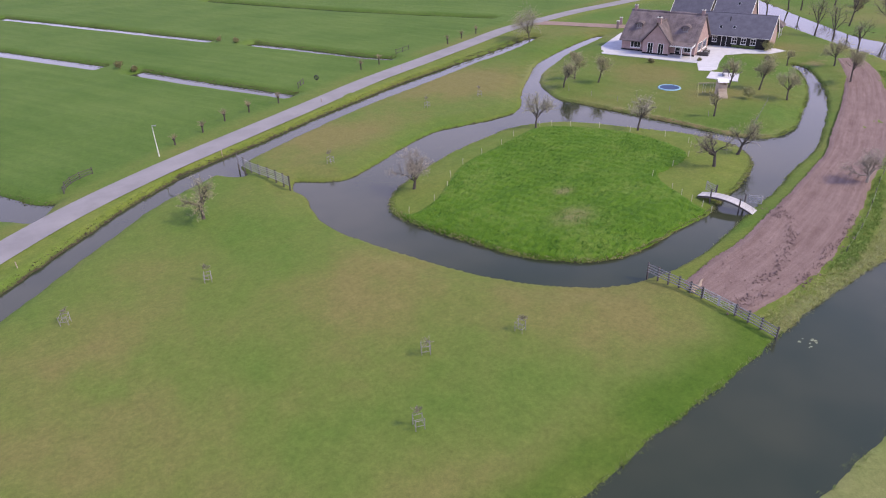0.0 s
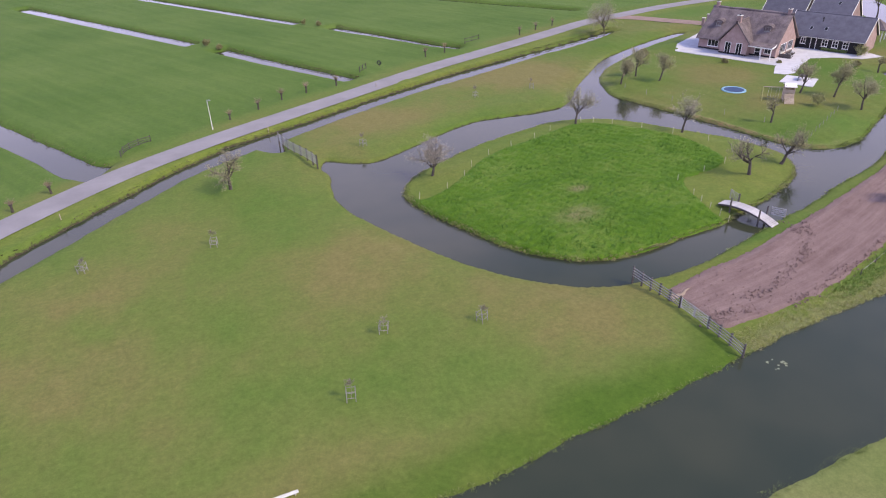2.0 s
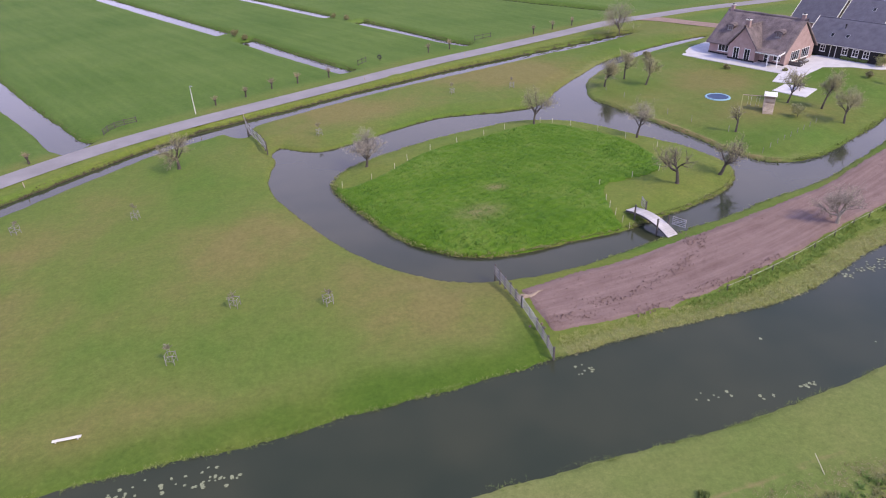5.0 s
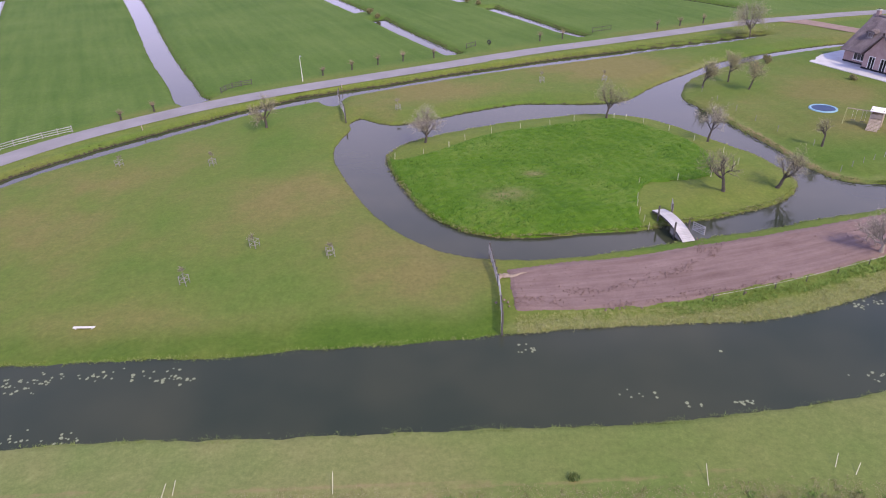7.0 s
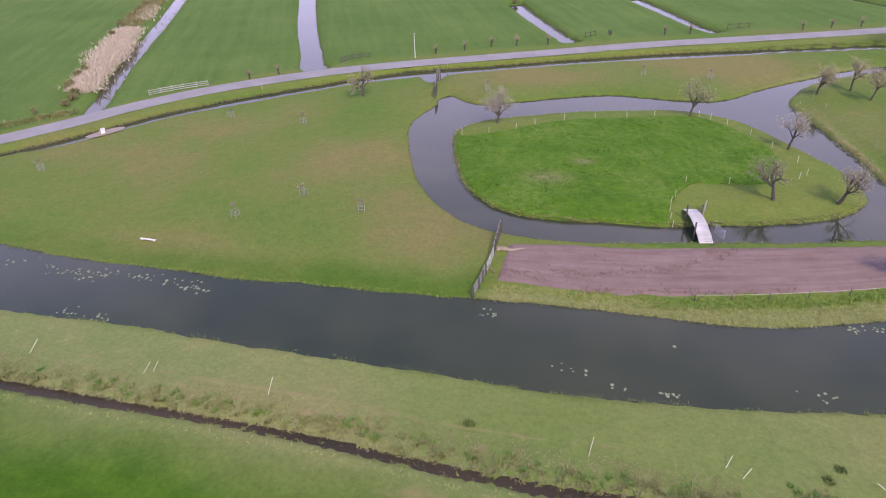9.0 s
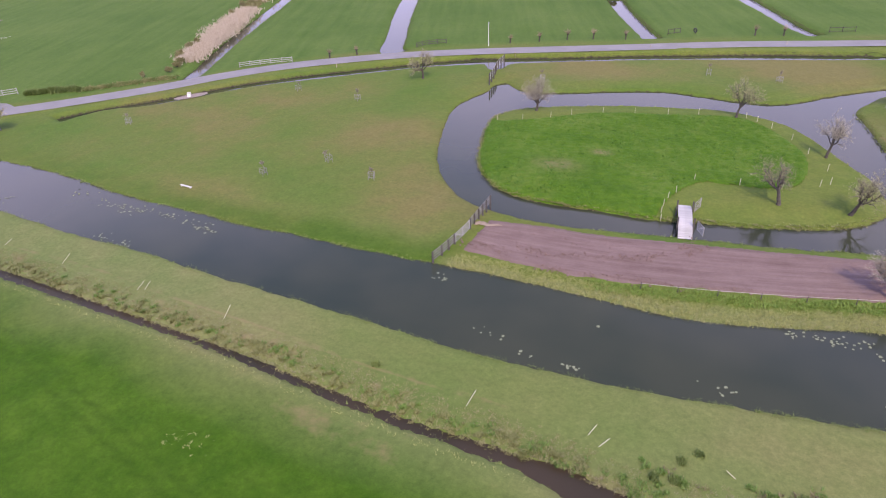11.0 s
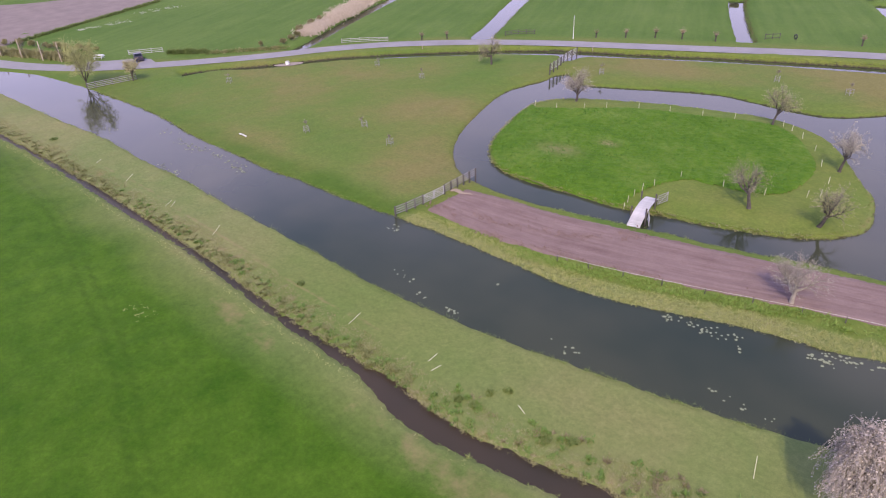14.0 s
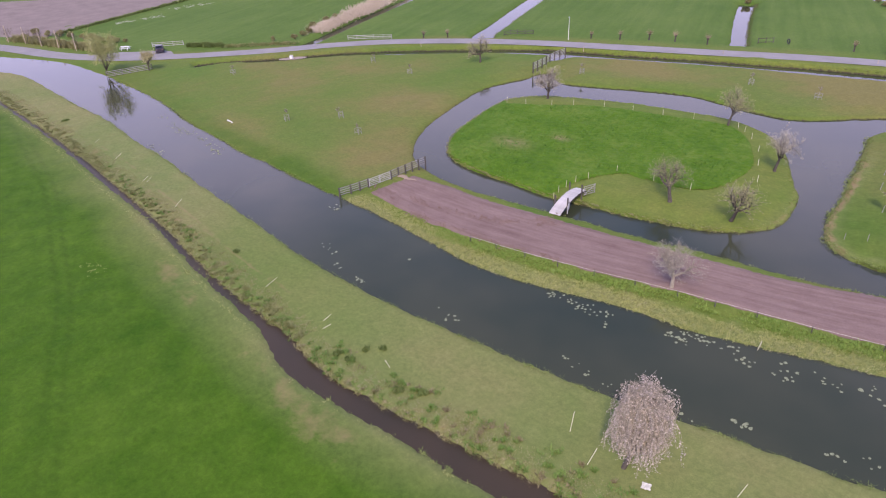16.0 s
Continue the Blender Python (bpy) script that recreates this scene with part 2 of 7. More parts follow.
M_PALEWOOD = surface("pale_timber", (0.34, 0.27, 0.21), (0.50, 0.42, 0.34), 2.5, 24, 0.85, 0.2, 0.4, 0.01)
M_STAKE = surface("yellowed_stake_wood", (0.42, 0.41, 0.28), (0.58, 0.56, 0.41), 2.5, 24, 0.85, 0.2, 0.4, 0.01)
M_FARSOIL = surface("dry_grey_soil", (0.185, 0.148, 0.136), (0.265, 0.215, 0.198), 0.25, 3.0, 0.97, 0.1, 0.5, 0.05, vary=0)
M_DECK = surface("grey_bridge_deck", (0.40, 0.38, 0.385), (0.53, 0.51, 0.51), 1.2, 20, 0.85, 0.25, 0.3, 0.01)
M_BARK = surface("grey_bark", (0.052, 0.044, 0.038), (0.125, 0.108, 0.094), 3.0, 18, 0.95, 0.15, 0.8, 0.03)
M_TWIG = surface("brownish_grey_twigs", (0.215, 0.185, 0.15), (0.37, 0.325, 0.27), 3.0, 18, 0.9, 0.15, 0.3, 0.01)
M_TWIGDARK = surface("dark_brown_twigs", (0.15, 0.13, 0.105), (0.28, 0.245, 0.20), 3.0, 18, 0.9, 0.15, 0.3, 0.01)
M_GLASS = material("window_glass", 0.05, 0.5)[0]
M_GLASS.node_tree.nodes["Principled BSDF"].inputs["Base Color"].default_value = (0.015, 0.017, 0.02, 1)
M_ZINC = surface("grey_zinc", (0.30, 0.31, 0.33), (0.42, 0.43, 0.45), 2, 20, 0.5, 0.4, 0.1, 0.005, metal=0.4)
M_BLUEMAT = surface("dark_blue_jumping_mat", (0.025, 0.055, 0.12), (0.045, 0.08, 0.16), 2, 30, 0.7, 0.3, 0.1, 0.005)
M_BLUEPAD = surface("pale_blue_padding", (0.16, 0.32, 0.42), (0.25, 0.44, 0.52), 2, 30, 0.6, 0.3, 0.1, 0.005)
M_DARKMETAL = surface("dark_metal", (0.02, 0.02, 0.022), (0.04, 0.04, 0.043), 3, 20, 0.5, 0.4, 0.1, 0.005)


def leaf_material(name, dark, light, gloss=0.3):
    m, n, l, b = material(name, 0.7, gloss)
    rnd = n.new("ShaderNodeNewGeometry").outputs["Random Per Island"]
    l.new(ramp_node(n, l, rnd, [(0.0, dark), (1.0, light)]), b.inputs["Base Color"])
    b.inputs["Subsurface Weight"].default_value = 0.0
    return m


M_BLOSSOM = leaf_material("pale_blossom", (0.38, 0.34, 0.26), (0.68, 0.62, 0.50))
M_BUD = leaf_material("yellow_green_buds", (0.28, 0.27, 0.12), (0.51, 0.48, 0.27))
M_SHOOT = surface("russet_willow_shoots", (0.22, 0.165, 0.115), (0.35, 0.28, 0.20), 3.0, 18, 0.9, 0.15, 0.3, 0.01)
M_WILLOW = leaf_material("young_willow_leaves", (0.25, 0.265, 0.095), (0.40, 0.40, 0.18))
M_RUSSET = leaf_material("dull_green_leaves", (0.14, 0.145, 0.06), (0.30, 0.27, 0.13))
M_TUFT = leaf_material("rough_grass_blades", (0.25, 0.275, 0.085), (0.38, 0.385, 0.150))
M_SHORE = leaf_material("shore_grass_blades", (0.11, 0.17, 0.033), (0.22, 0.26, 0.085))
M_TUFTDARK = leaf_material("dark_herb_leaves", (0.085, 0.135, 0.035), (0.165, 0.215, 0.070))
M_STRAW = leaf_material("dry_straw_stems", (0.40, 0.335, 0.26), (0.62, 0.535, 0.43))
M_DEADGRASS = leaf_material("dead_grass_stems", (0.175, 0.172, 0.07), (0.285, 0.27, 0.125))
M_WEEP = leaf_material("faded_pinkish_blossom", (0.32, 0.265, 0.235), (0.64, 0.555, 0.48))
M_LUSHBLADE = leaf_material("long_grass_blades", (0.045, 0.14, 0.015), (0.11, 0.24, 0.04))
M_RIM = leaf_material("dark_ditch_growth", (0.085, 0.09, 0.04), (0.16, 0.16, 0.07))
M_DITCHHERB = leaf_material("dull_herb_leaves", (0.072, 0.150, 0.026), (0.145, 0.225, 0.055))
M_OLIVEHERB = leaf_material("olive_herb_leaves", (0.125, 0.145, 0.048), (0.225, 0.23, 0.095))
M_DEADHERB = leaf_material("brown_withered_leaves", (0.125, 0.108, 0.052), (0.215, 0.185, 0.10))
M_LITTER = leaf_material("withered_litter", (0.20, 0.165, 0.095), (0.36, 0.30, 0.18))
M_PALEGRASS = leaf_material("bleached_grass_blades", (0.27, 0.265, 0.125), (0.42, 0.40, 0.215))
M_HERB = leaf_material("fresh_herb_leaves", (0.115, 0.215, 0.032), (0.215, 0.30, 0.070))
M_LILY = leaf_material("lily_leaves", (0.16, 0.20, 0.10), (0.30, 0.31, 0.19), 0.5)


# ---- builders ----
def link_mesh(name, verts, faces, mat, parent=None, label="", smooth=False):
    me = bpy.data.meshes.new(name)
    me.from_pydata([tuple(v) for v in verts], [], [tuple(f) for f in faces])
    me.materials.append(mat)
    if smooth:
        me.polygons.foreach_set("use_smooth", [True] * len(me.polygons))
    ob = new(name, me)
    if parent is not None:
        ob.parent = parent
    if label:
        ob["label"] = label
    return ob


def part(name, bm, mat, parent=None, label="", smooth=False):
    me = bpy.data.meshes.new(name)
    bm.to_mesh(me)
    bm.free()
    me.materials.append(mat)
    if smooth:
        me.polygons.foreach_set("use_smooth", [True] * len(me.polygons))
    ob = new(name, me)
    if parent is not None:
        ob.parent = parent
    if label:
        ob["label"] = label
    return ob


def thing(name, m, label, category, group="", kind=""):
    ob = new(name)
    ob.empty_display_size = 0.2
    ob.matrix_world = m
    return tagged(ob, label, category, group, kind)


def add_box(bm, size, m=None, bevel=0.0):
    """A box of that size whose base stands at the origin of m."""
    r = bmesh.ops.create_cube(bm, size=1.0)
    t = (m or Matrix()) @ Matrix.Translation((0, 0, size[2] / 2)) @ Matrix.Diagonal((*size, 1))
    bmesh.ops.transform(bm, matrix=t, verts=r["verts"])
    if bevel:
        edges = {e for v in r["verts"] for e in v.link_edges}
        bmesh.ops.bevel(bm, geom=list(edges), offset=bevel, segments=1, affect="EDGES")


def box(name, size, m, mat, parent=None, label="", bevel=0.012):
    bm = bmesh.new()
    add_box(bm, size, None, bevel)
    ob = part(name, bm, mat, parent, label)
    ob.matrix_basis = m
    return ob


def beam(name, a, b, w, h, mat, parent=None, label=""):
    """A squared timber from a to b, w wide and h deep."""
    a, b = Vector(a), Vector(b)
    d = b - a
    q = d.to_track_quat("Z", "Y")
    return box(name, (w, h, d.length), Matrix.LocRotScale(a, q, None), mat, parent, label, min(w, h) * 0.15)


def smooth_curve(pts, closed=False, step=1.0):
    """Catmull-Rom through the points (any number of columns), sampled about every step metres."""
    p = np.array(pts, float)
    n = len(p)
    out = []
    for i in range(n if closed else n - 1):
        if closed:
            p0, p1, p2, p3 = p[i - 1], p[i], p[(i + 1) % n], p[(i + 2) % n]
        else:
            p0, p1, p2, p3 = p[max(i - 1, 0)], p[i], p[i + 1], p[min(i + 2, n - 1)]
        k = max(2, int(np.linalg.norm((p2 - p1)[:2]) / step))
        t = np.linspace(0, 1, k, endpoint=False)[:, None]
        out.append(0.5 * (2 * p1 + (p2 - p0) * t + (2 * p0 - 5 * p1 + 4 * p2 - p3) * t**2 + (3 * p1 - p0 - 3 * p2 + p3) * t**3))
    if not closed:
        out.append(p[-1:])
    return np.concatenate(out)


def normals_2d(c):
    d = np.gradient(c[:, :2], axis=0)
    d /= np.linalg.norm(d, axis=1)[:, None] + 1e-9
    return np.stack([-d[:, 1], d[:, 0]], 1)


def ribbon_outline(pts, step=1.0):
    """The outline of a band along x, y, width rows."""
    c = smooth_curve(pts, step=step)
    nn = normals_2d(c)
    half = c[:, 2:3] / 2
    return np.concatenate([c[:, :2] + nn * half, (c[:, :2] - nn * half)[::-1]])


def signed_distance(px, py, poly, reach):
    """Distance to a closed outline, negative inside, worked out within reach of it (elsewhere reach)."""
    out = np.full(px.shape, float(reach))
    lo, hi = poly.min(0) - reach, poly.max(0) + reach
    idx = np.nonzero((px > lo[0]) & (px < hi[0]) & (py > lo[1]) & (py < hi[1]))[0]
    a, b = poly, np.roll(poly, -1, 0)
    ab = b - a
    ll = (ab**2).sum(1) + 1e-12
    for s in range(0, len(idx), 20000):
        k = idx[s:s + 20000]
        qx, qy = px[k][:, None], py[k][:, None]
        t = np.clip(((qx - a[:, 0]) * ab[:, 0] + (qy - a[:, 1]) * ab[:, 1]) / ll, 0, 1)
        d2 = (qx - a[:, 0] - t * ab[:, 0])**2 + (qy - a[:, 1] - t * ab[:, 1])**2
        d = np.sqrt(d2.min(1))
        cross = ((a[:, 1] > qy) != (b[:, 1] > qy)) & (qx < a[:, 0] + (qy - a[:, 1]) * ab[:, 0] / (ab[:, 1] + 1e-12 * (ab[:, 1] == 0)))
        inside = cross.sum(1) % 2 == 1
        out[k] = np.where(inside, -d, np.minimum(d, reach))
    return out


def ripple_noise(x, y, seed, scale):
    """Cheap smooth unevenness between about -1 and 1."""
    r = np.random.RandomState(seed)
    v = np.zeros_like(x)
    for _ in range(7):
        a, f, p = r.rand() * 6.283, (0.6 + r.rand()) / scale, r.rand() * 6.283
        v += np.sin((x * math.cos(a) + y * math.sin(a)) * f * 6.283 + p)
    return v / 4.0


def grid_faces(nx, ny):
    i = np.arange(nx - 1)[:, None] * ny + np.arange(ny - 1)[None, :]
    i = i.ravel()
    return np.stack([i, i + ny, i + ny + 1, i + 1], 1)


def big_mesh(name, verts, quads, mat, smooth=True):
    me = bpy.data.meshes.new(name)
    me.vertices.add(len(verts))
    me.vertices.foreach_set("co", np.ascontiguousarray(verts, np.float32).ravel())
    me.loops.add(quads.size)
    me.loops.foreach_set("vertex_index", quads.astype(np.int32).ravel())
    me.polygons.add(len(quads))
    me.polygons.foreach_set("loop_start", (np.arange(len(quads)) * quads.shape[1]).astype(np.int32))
    me.update(calc_edges=True)
    me.polygons.foreach_set("use_smooth", np.full(len(quads), smooth))
    me.materials.append(mat)
    me.validate()
    return new(name, me)


def colour_layer(ob, name, rgb):
    lay = ob.data.color_attributes.new(name, "FLOAT_COLOR", "POINT")
    lay.data.foreach_set("color", np.concatenate([rgb, np.ones((len(rgb), 1))], 1).astype(np.float32).ravel())

# ---- the plan: banks, channels and tracks, in metres ----
POND_WEST = [(28.53, 75.78), (27.13, 73.52), (27.33, 70.46), (26.14, 65.97), (25.85, 62.20), (26.96, 57.13), (28.47, 52.78), (30.78, 46.71), (33.09, 42.06), (36.51, 37.42), (40.32, 34.09), (44.04, 32.68)]
POND_SOUTH = [(48.06, 32.19), (52.58, 32.30), (57.62, 33.13), (62.67, 34.17), (68.23, 35.32), (73.29, 36.26), (79.38, 37.93), (85.46, 39.13), (91.14, 40.67), (97.85, 43.47), (106.20, 47.11), (115.11, 51.77), (123.72, 57.64), (129.77, 62.91)]
POND_EAST = [(131.20, 66.12), (129.19, 65.99), (127.00, 63.13), (119.41, 57.35), (111.34, 52.88), (102.05, 48.88), (95.89, 46.33), (91.71, 45.81), (88.68, 46.34), (86.64, 47.97), (85.46, 50.76), (84.68, 54.35), (83.99, 58.95), (82.94, 63.77), (82.02, 69.12), (80.72, 74.22), (79.75, 78.58)]
POND_INLET = [(79.97, 80.93), (81.11, 83.68), (83.12, 87.67), (85.70, 90.85), (90.55, 94.87), (97.47, 98.52), (104.78, 102.41), (114.79, 106.09), (123.38, 109.17), (123.90, 110.99), (113.91, 108.44), (102.73, 104.32), (93.67, 100.11), (86.86, 94.73)]
POND_NORTH = [(80.32, 89.28), (76.09, 85.38), (72.95, 81.77), (69.37, 79.33), (65.30, 78.75), (58.70, 79.57), (54.14, 80.02), (49.08, 78.61), (43.02, 75.96), (37.98, 73.54), (33.96, 72.37), (31.14, 73.56)]
ISLAND = [(33.97, 62.07), (33.17, 59.51), (33.58, 56.67), (34.39, 53.12), (35.80, 49.17), (37.20, 45.02), (39.52, 41.07), (42.53, 38.15), (46.05, 36.74), (50.57, 36.55), (55.61, 36.98), (60.65, 37.11), (65.00, 38.25), (69.76, 39.20), (74.32, 40.76), (77.78, 42.22), (80.64, 44.80), (82.22, 47.80), (82.02, 51.40), (80.90, 55.54), (78.97, 58.95), (76.75, 62.93), (74.12, 67.33), (71.38, 70.59), (67.32, 72.80), (62.75, 73.66), (57.68, 72.87), (51.10, 71.45), (45.04, 69.22), (39.40, 66.71), (35.98, 64.43)]
CANAL_NORTH = [(-154.00, -21.96), (-104.00, -8.15), (-72.06, 7.43), (-62.49, 12.27), (-52.54, 16.13), (-37.46, 18.27), (-30.60, 18.76), (-11.39, 19.49), (4.42, 18.38), (16.43, 18.45), (22.33, 18.2), (27.25, 18.7), (33.17, 18.90), (40.58, 19.27), (45.02, 19.76), (53.74, 20.15), (59.89, 20.15), (65.04, 20.14), (69.90, 20.95), (75.11, 22.7), (80.20, 24.4), (85.26, 25.35), (90.32, 27.26), (97.78, 30.21), (109.16, 34.55), (124.20, 42.32)]
CANAL_EAST = [(139.26, 51.06), (145.71, 56.75), (149.24, 63.13), (156.32, 75.16), (162.37, 84.95), (169.50, 95.83), (190.50, 128.24), (200.89, 124.48), (186.65, 103.62), (176.56, 90.89), (169.55, 81.09), (161.82, 69.94), (158.47, 60.35), (149.31, 47.53)]
CANAL_SOUTH = [(129.12, 33.35), (113.56, 25.48), (101.32, 19.89), (96.44, 18.33), (91.28, 16.87), (85.82, 15.09), (79.22, 13.44), (71.70, 12.08), (65.02, 10.86), (59.74, 10.26), (52.23, 9.68), (43.12, 9.86), (34.46, 9.89), (26.07, 9.90), (16.37, 10.16), (6.37, 9.80), (-6.80, 10.02), (-20.78, 8.94), (-30.90, 8.48), (-48.08, 7.44), (-58.06, 4.16), (-74.02, -4.44), (-104.00, -17.99), (-154.00, -31.81)]
ROADSIDE_DITCH = [(-29.1, 34.1, 2.6), (-26.7, 40.2, 1.5), (-21.8, 45.4, 2.8), (-17.7, 51.5, 2.7), (-13.0, 58.9, 2.8), (-6.7, 65.4, 3.5), (-0.0, 71.6, 3.4), (4.5, 75.6, 3.3), (11.3, 81.3, 3.4), (20.6, 86.7, 4.2), (25.1, 88.6, 4.2), (34.3, 92.7, 3.5), (44.1, 97.1, 3.6), (54.2, 101.0, 3.6), (64.1, 104.4, 4.2), (74.1, 107.6, 3.9), (84.3, 110.9, 3.4), (90.2, 112.5, 3.7), (100.1, 115.7, 3.3), (112.3, 120.4, 1.9)]
SOUTH_DITCH = [(-74.0, -2.84, 0.44), (-25.4, 0.26, 0.51), (-5.0, 1.36, 0.51), (4.0, 1.56, 0.7), (11.0, 1.71, 0.79), (20.0, 1.81, 0.76), (30.0, 1.91, 0.57), (37.0, 1.86, 0.6), (44.0, 1.51, 0.63), (51.0, 1.26, 0.64), (56.0, 1.34, 0.83), (60.0, 1.37, 1.13), (63.3, 1.15, 1.9), (66.0, 0.75, 2.0), (69.0, 0.8, 1.85), (72.5, 1.4, 1.6), (76.0, 2.1, 1.65), (79.0, 2.85, 1.8), (82.0, 3.35, 2.0), (88.1, 4.7, 2.1), (100.3, 7.2, 2.0), (140.3, 19.4, 2.0)]
DAM_BAY = [(16.36, 87.47), (18.07, 86.37), (19.47, 85.88), (20.78, 84.88), (21.99, 83.05), (23.19, 81.54), (24.09, 81.96), (24.59, 83.70), (24.79, 85.65), (25.79, 87.20), (27.49, 89.27), (22.87, 89.61)]
FIELD_DITCHES = [
    [(0.89, 86.45, 5.2), (-1.91, 88.86, 4.6), (-6.17, 98.00, 4.2), (-18.86, 123.76, 4.4), (-48.92, 189.89, 4.6), (-82.00, 255.66, 4.6)],
    [(44.6, 112.4, 2.9), (42.0, 118.0, 2.9), (33.9, 135.0, 3.1), (27.0, 151.2, 3.6)],
    [(22.37, 160.78, 3.6), (6.18, 194.47, 4.0), (-17.91, 245.21, 4.0)],
    [(73.6, 124.2, 2.4), (69.6, 131.0, 2.4), (66.2, 139.0, 2.6), (56.3, 161.5, 3.3)],
    [(50.41, 171.50, 3.4), (31.07, 213.38, 3.6), (11.63, 254.98, 3.6)],
    [(120.52, 145.19, 2.2), (96.85, 184.33, 2.6), (71.40, 238.74, 3.0)],
    [(-26.18, 57.67, 2.6), (-29.18, 64.17, 2.6), (-37.96, 80.98, 2.8), (-45.79, 97.49, 2.8), (-56.95, 121.47, 3.0), (-68.92, 145.97, 3.2), (-97.96, 205.22, 3.4)],
]
ROAD = [(-164.00, -23.87), (-114.00, -4.24), (-82.06, 9.63), (-61.79, 16.85), (-48.76, 24.16), (-39.82, 32.52), (-31.56, 42.60), (-25.33, 51.39), (-20.13, 60.28), (-13.43, 69.08), (-5.56, 76.32), (3.28, 83.06), (12.95, 88.73), (22.87, 93.55), (42.03, 102.27), (59.66, 110.37), (76.52, 116.56), (93.87, 123.01), (111.23, 129.62), (126.24, 132.60), (141.29, 135.15), (163.86, 136.53), (201.65, 139.64), (305.49, 144.89)]
TILLED_NORTH = [(45.74, 29.50), (51.03, 30.42), (57.02, 30.93), (62.53, 32.06), (68.55, 33.29), (75.08, 34.74), (82.10, 36.48), (88.05, 38.06), (96.42, 41.51), (107.71, 45.94), (121.21, 51.82), (130.37, 56.64), (138.52, 62.08)]
TILLED_SOUTH = [(45.63, 22.80), (51.01, 22.40), (57.01, 22.81), (62.51, 23.62), (68.52, 25.04), (75.12, 27.02), (82.12, 29.34), (88.22, 31.06), (96.67, 33.60), (109.13, 38.45), (123.34, 45.83), (133.98, 51.93), (143.11, 59.32)]
LUSH_EDGE = [(34.38, 57.97), (35.68, 57.68), (38.07, 58.41), (41.06, 60.55), (44.06, 62.91), (47.46, 65.17), (51.46, 66.53), (55.88, 67.50), (60.10, 68.77), (63.62, 69.63), (66.14, 69.46), (69.15, 66.95), (71.76, 63.21), (73.77, 59.27), (74.35, 54.29), (73.33, 49.40), (70.60, 47.76), (67.59, 47.23), (64.57, 47.00), (62.86, 45.27), (61.65, 42.03), (60.94, 39.00), (60.74, 36.98)]

# where the mown pasture has dried brown: x, y, reach in x and y, how much
DRY_PATCHES = [(21.0, 45.0, 12, 9, 0.95), (30.5, 36.0, 8, 5, 0.8), (37.0, 28.5, 9, 6, 1.1), (-14.0, 44.0, 12, 9, 0.85), (-1.0, 54.5, 8, 6, 0.7), (13.0, 23.0, 11, 2.6, 0.6), (6.4, 41.8, 22, 14, 0.35), (12.0, 45.0, 6, 5, -0.55), (8.0, 32.5, 9, 4.5, -0.35), (24.0, 60.0, 9, 6, -0.3), (45.0, 86.5, 19, 7, 1.2), (75.0, 97.0, 17, 7, 1.2), (97.5, 77.0, 8, 7, 1.0), (106.4, 79.6, 9, 7, 0.9), (93.5, 62.5, 8, 6, 1.2), (140.5, 72.0, 8, 6, 1.0), (150.7, 82.9, 8, 8, 0.8), (62.0, 41.0, 5, 4, 0.5), (70.0, 43.5, 8, 3.0, 0.3)]
pond = smooth_curve(POND_WEST + POND_SOUTH + POND_EAST + POND_INLET + POND_NORTH, True, 0.8)
island = smooth_curve(ISLAND, True, 0.8)
canal = smooth_curve(CANAL_NORTH + CANAL_EAST + CANAL_SOUTH, False, 1.0)
road_line = smooth_curve(ROAD, False, 1.0)


def land_axis(lo, hi, step, lo2, hi2, step2):
    """Even steps in the middle, wider ones around it, then growing out to the horizon."""
    core = np.arange(lo, hi, step)
    left, right = np.arange(lo2, lo, step2), np.arange(hi, hi2, step2)
    far = np.cumsum(step2 * 1.35 ** np.arange(1, 24))
    far = far[far < 3000]
    return np.concatenate([(lo2 - far)[::-1], left, core, right, hi2 + far])


gx = land_axis(-40, 132, 0.42, -125, 205, 1.2)
gy = land_axis(-24, 112, 0.42, -34, 275, 1.2)
GX, GY = [a.ravel() for a in np.meshgrid(gx, gy, indexing="ij")]
REACH = 6.0
d_pond = np.maximum(signed_distance(GX, GY, pond, REACH), -signed_distance(GX, GY, island, REACH))
d_canal = signed_distance(GX, GY, canal, REACH)
d_road_ditch = np.minimum(signed_distance(GX, GY, ribbon_outline(ROADSIDE_DITCH), REACH), signed_distance(GX, GY, smooth_curve(DAM_BAY, True, 0.8), REACH))
d_south = signed_distance(GX, GY, ribbon_outline(SOUTH_DITCH), REACH)
d_fields = np.minimum.reduce([signed_distance(GX, GY, ribbon_outline(r, 3.0), REACH) for r in FIELD_DITCHES])
d_isl = signed_distance(GX, GY, island, 3.0)
d_low = np.minimum.reduce([d_pond, d_road_ditch, d_fields])
d_wet = np.minimum(d_low, d_canal)
jag = 0.11 * ripple_noise(GX, GY, 3, 3.1) + 0.05 * ripple_noise(GX, GY, 4, 1.1)


def line_y(line, x):
    """The y of a line that runs from west to east, at x."""
    return np.interp(x, line[:, 0], line[:, 1])


def low_bank(d, dip, reach):
    """Ground beside the low water: a short steep edge, then a slope that rises gently to the field."""
    edge = -0.78 + 0.90 * np.clip(d, -1.5, 0.4)
    s = np.clip((d - 0.4) / reach, 0, 1)
    return np.where(d < 0.4, edge, -dip + dip * s * s * (3 - 2 * s) - (0.42 - dip) * np.exp(-np.maximum(d - 0.4, 0) / 0.15))


def bank(d, half, drop):
    s = np.clip(d / half, -1, 1)
    return -drop + drop * np.sin(s * math.pi / 2)


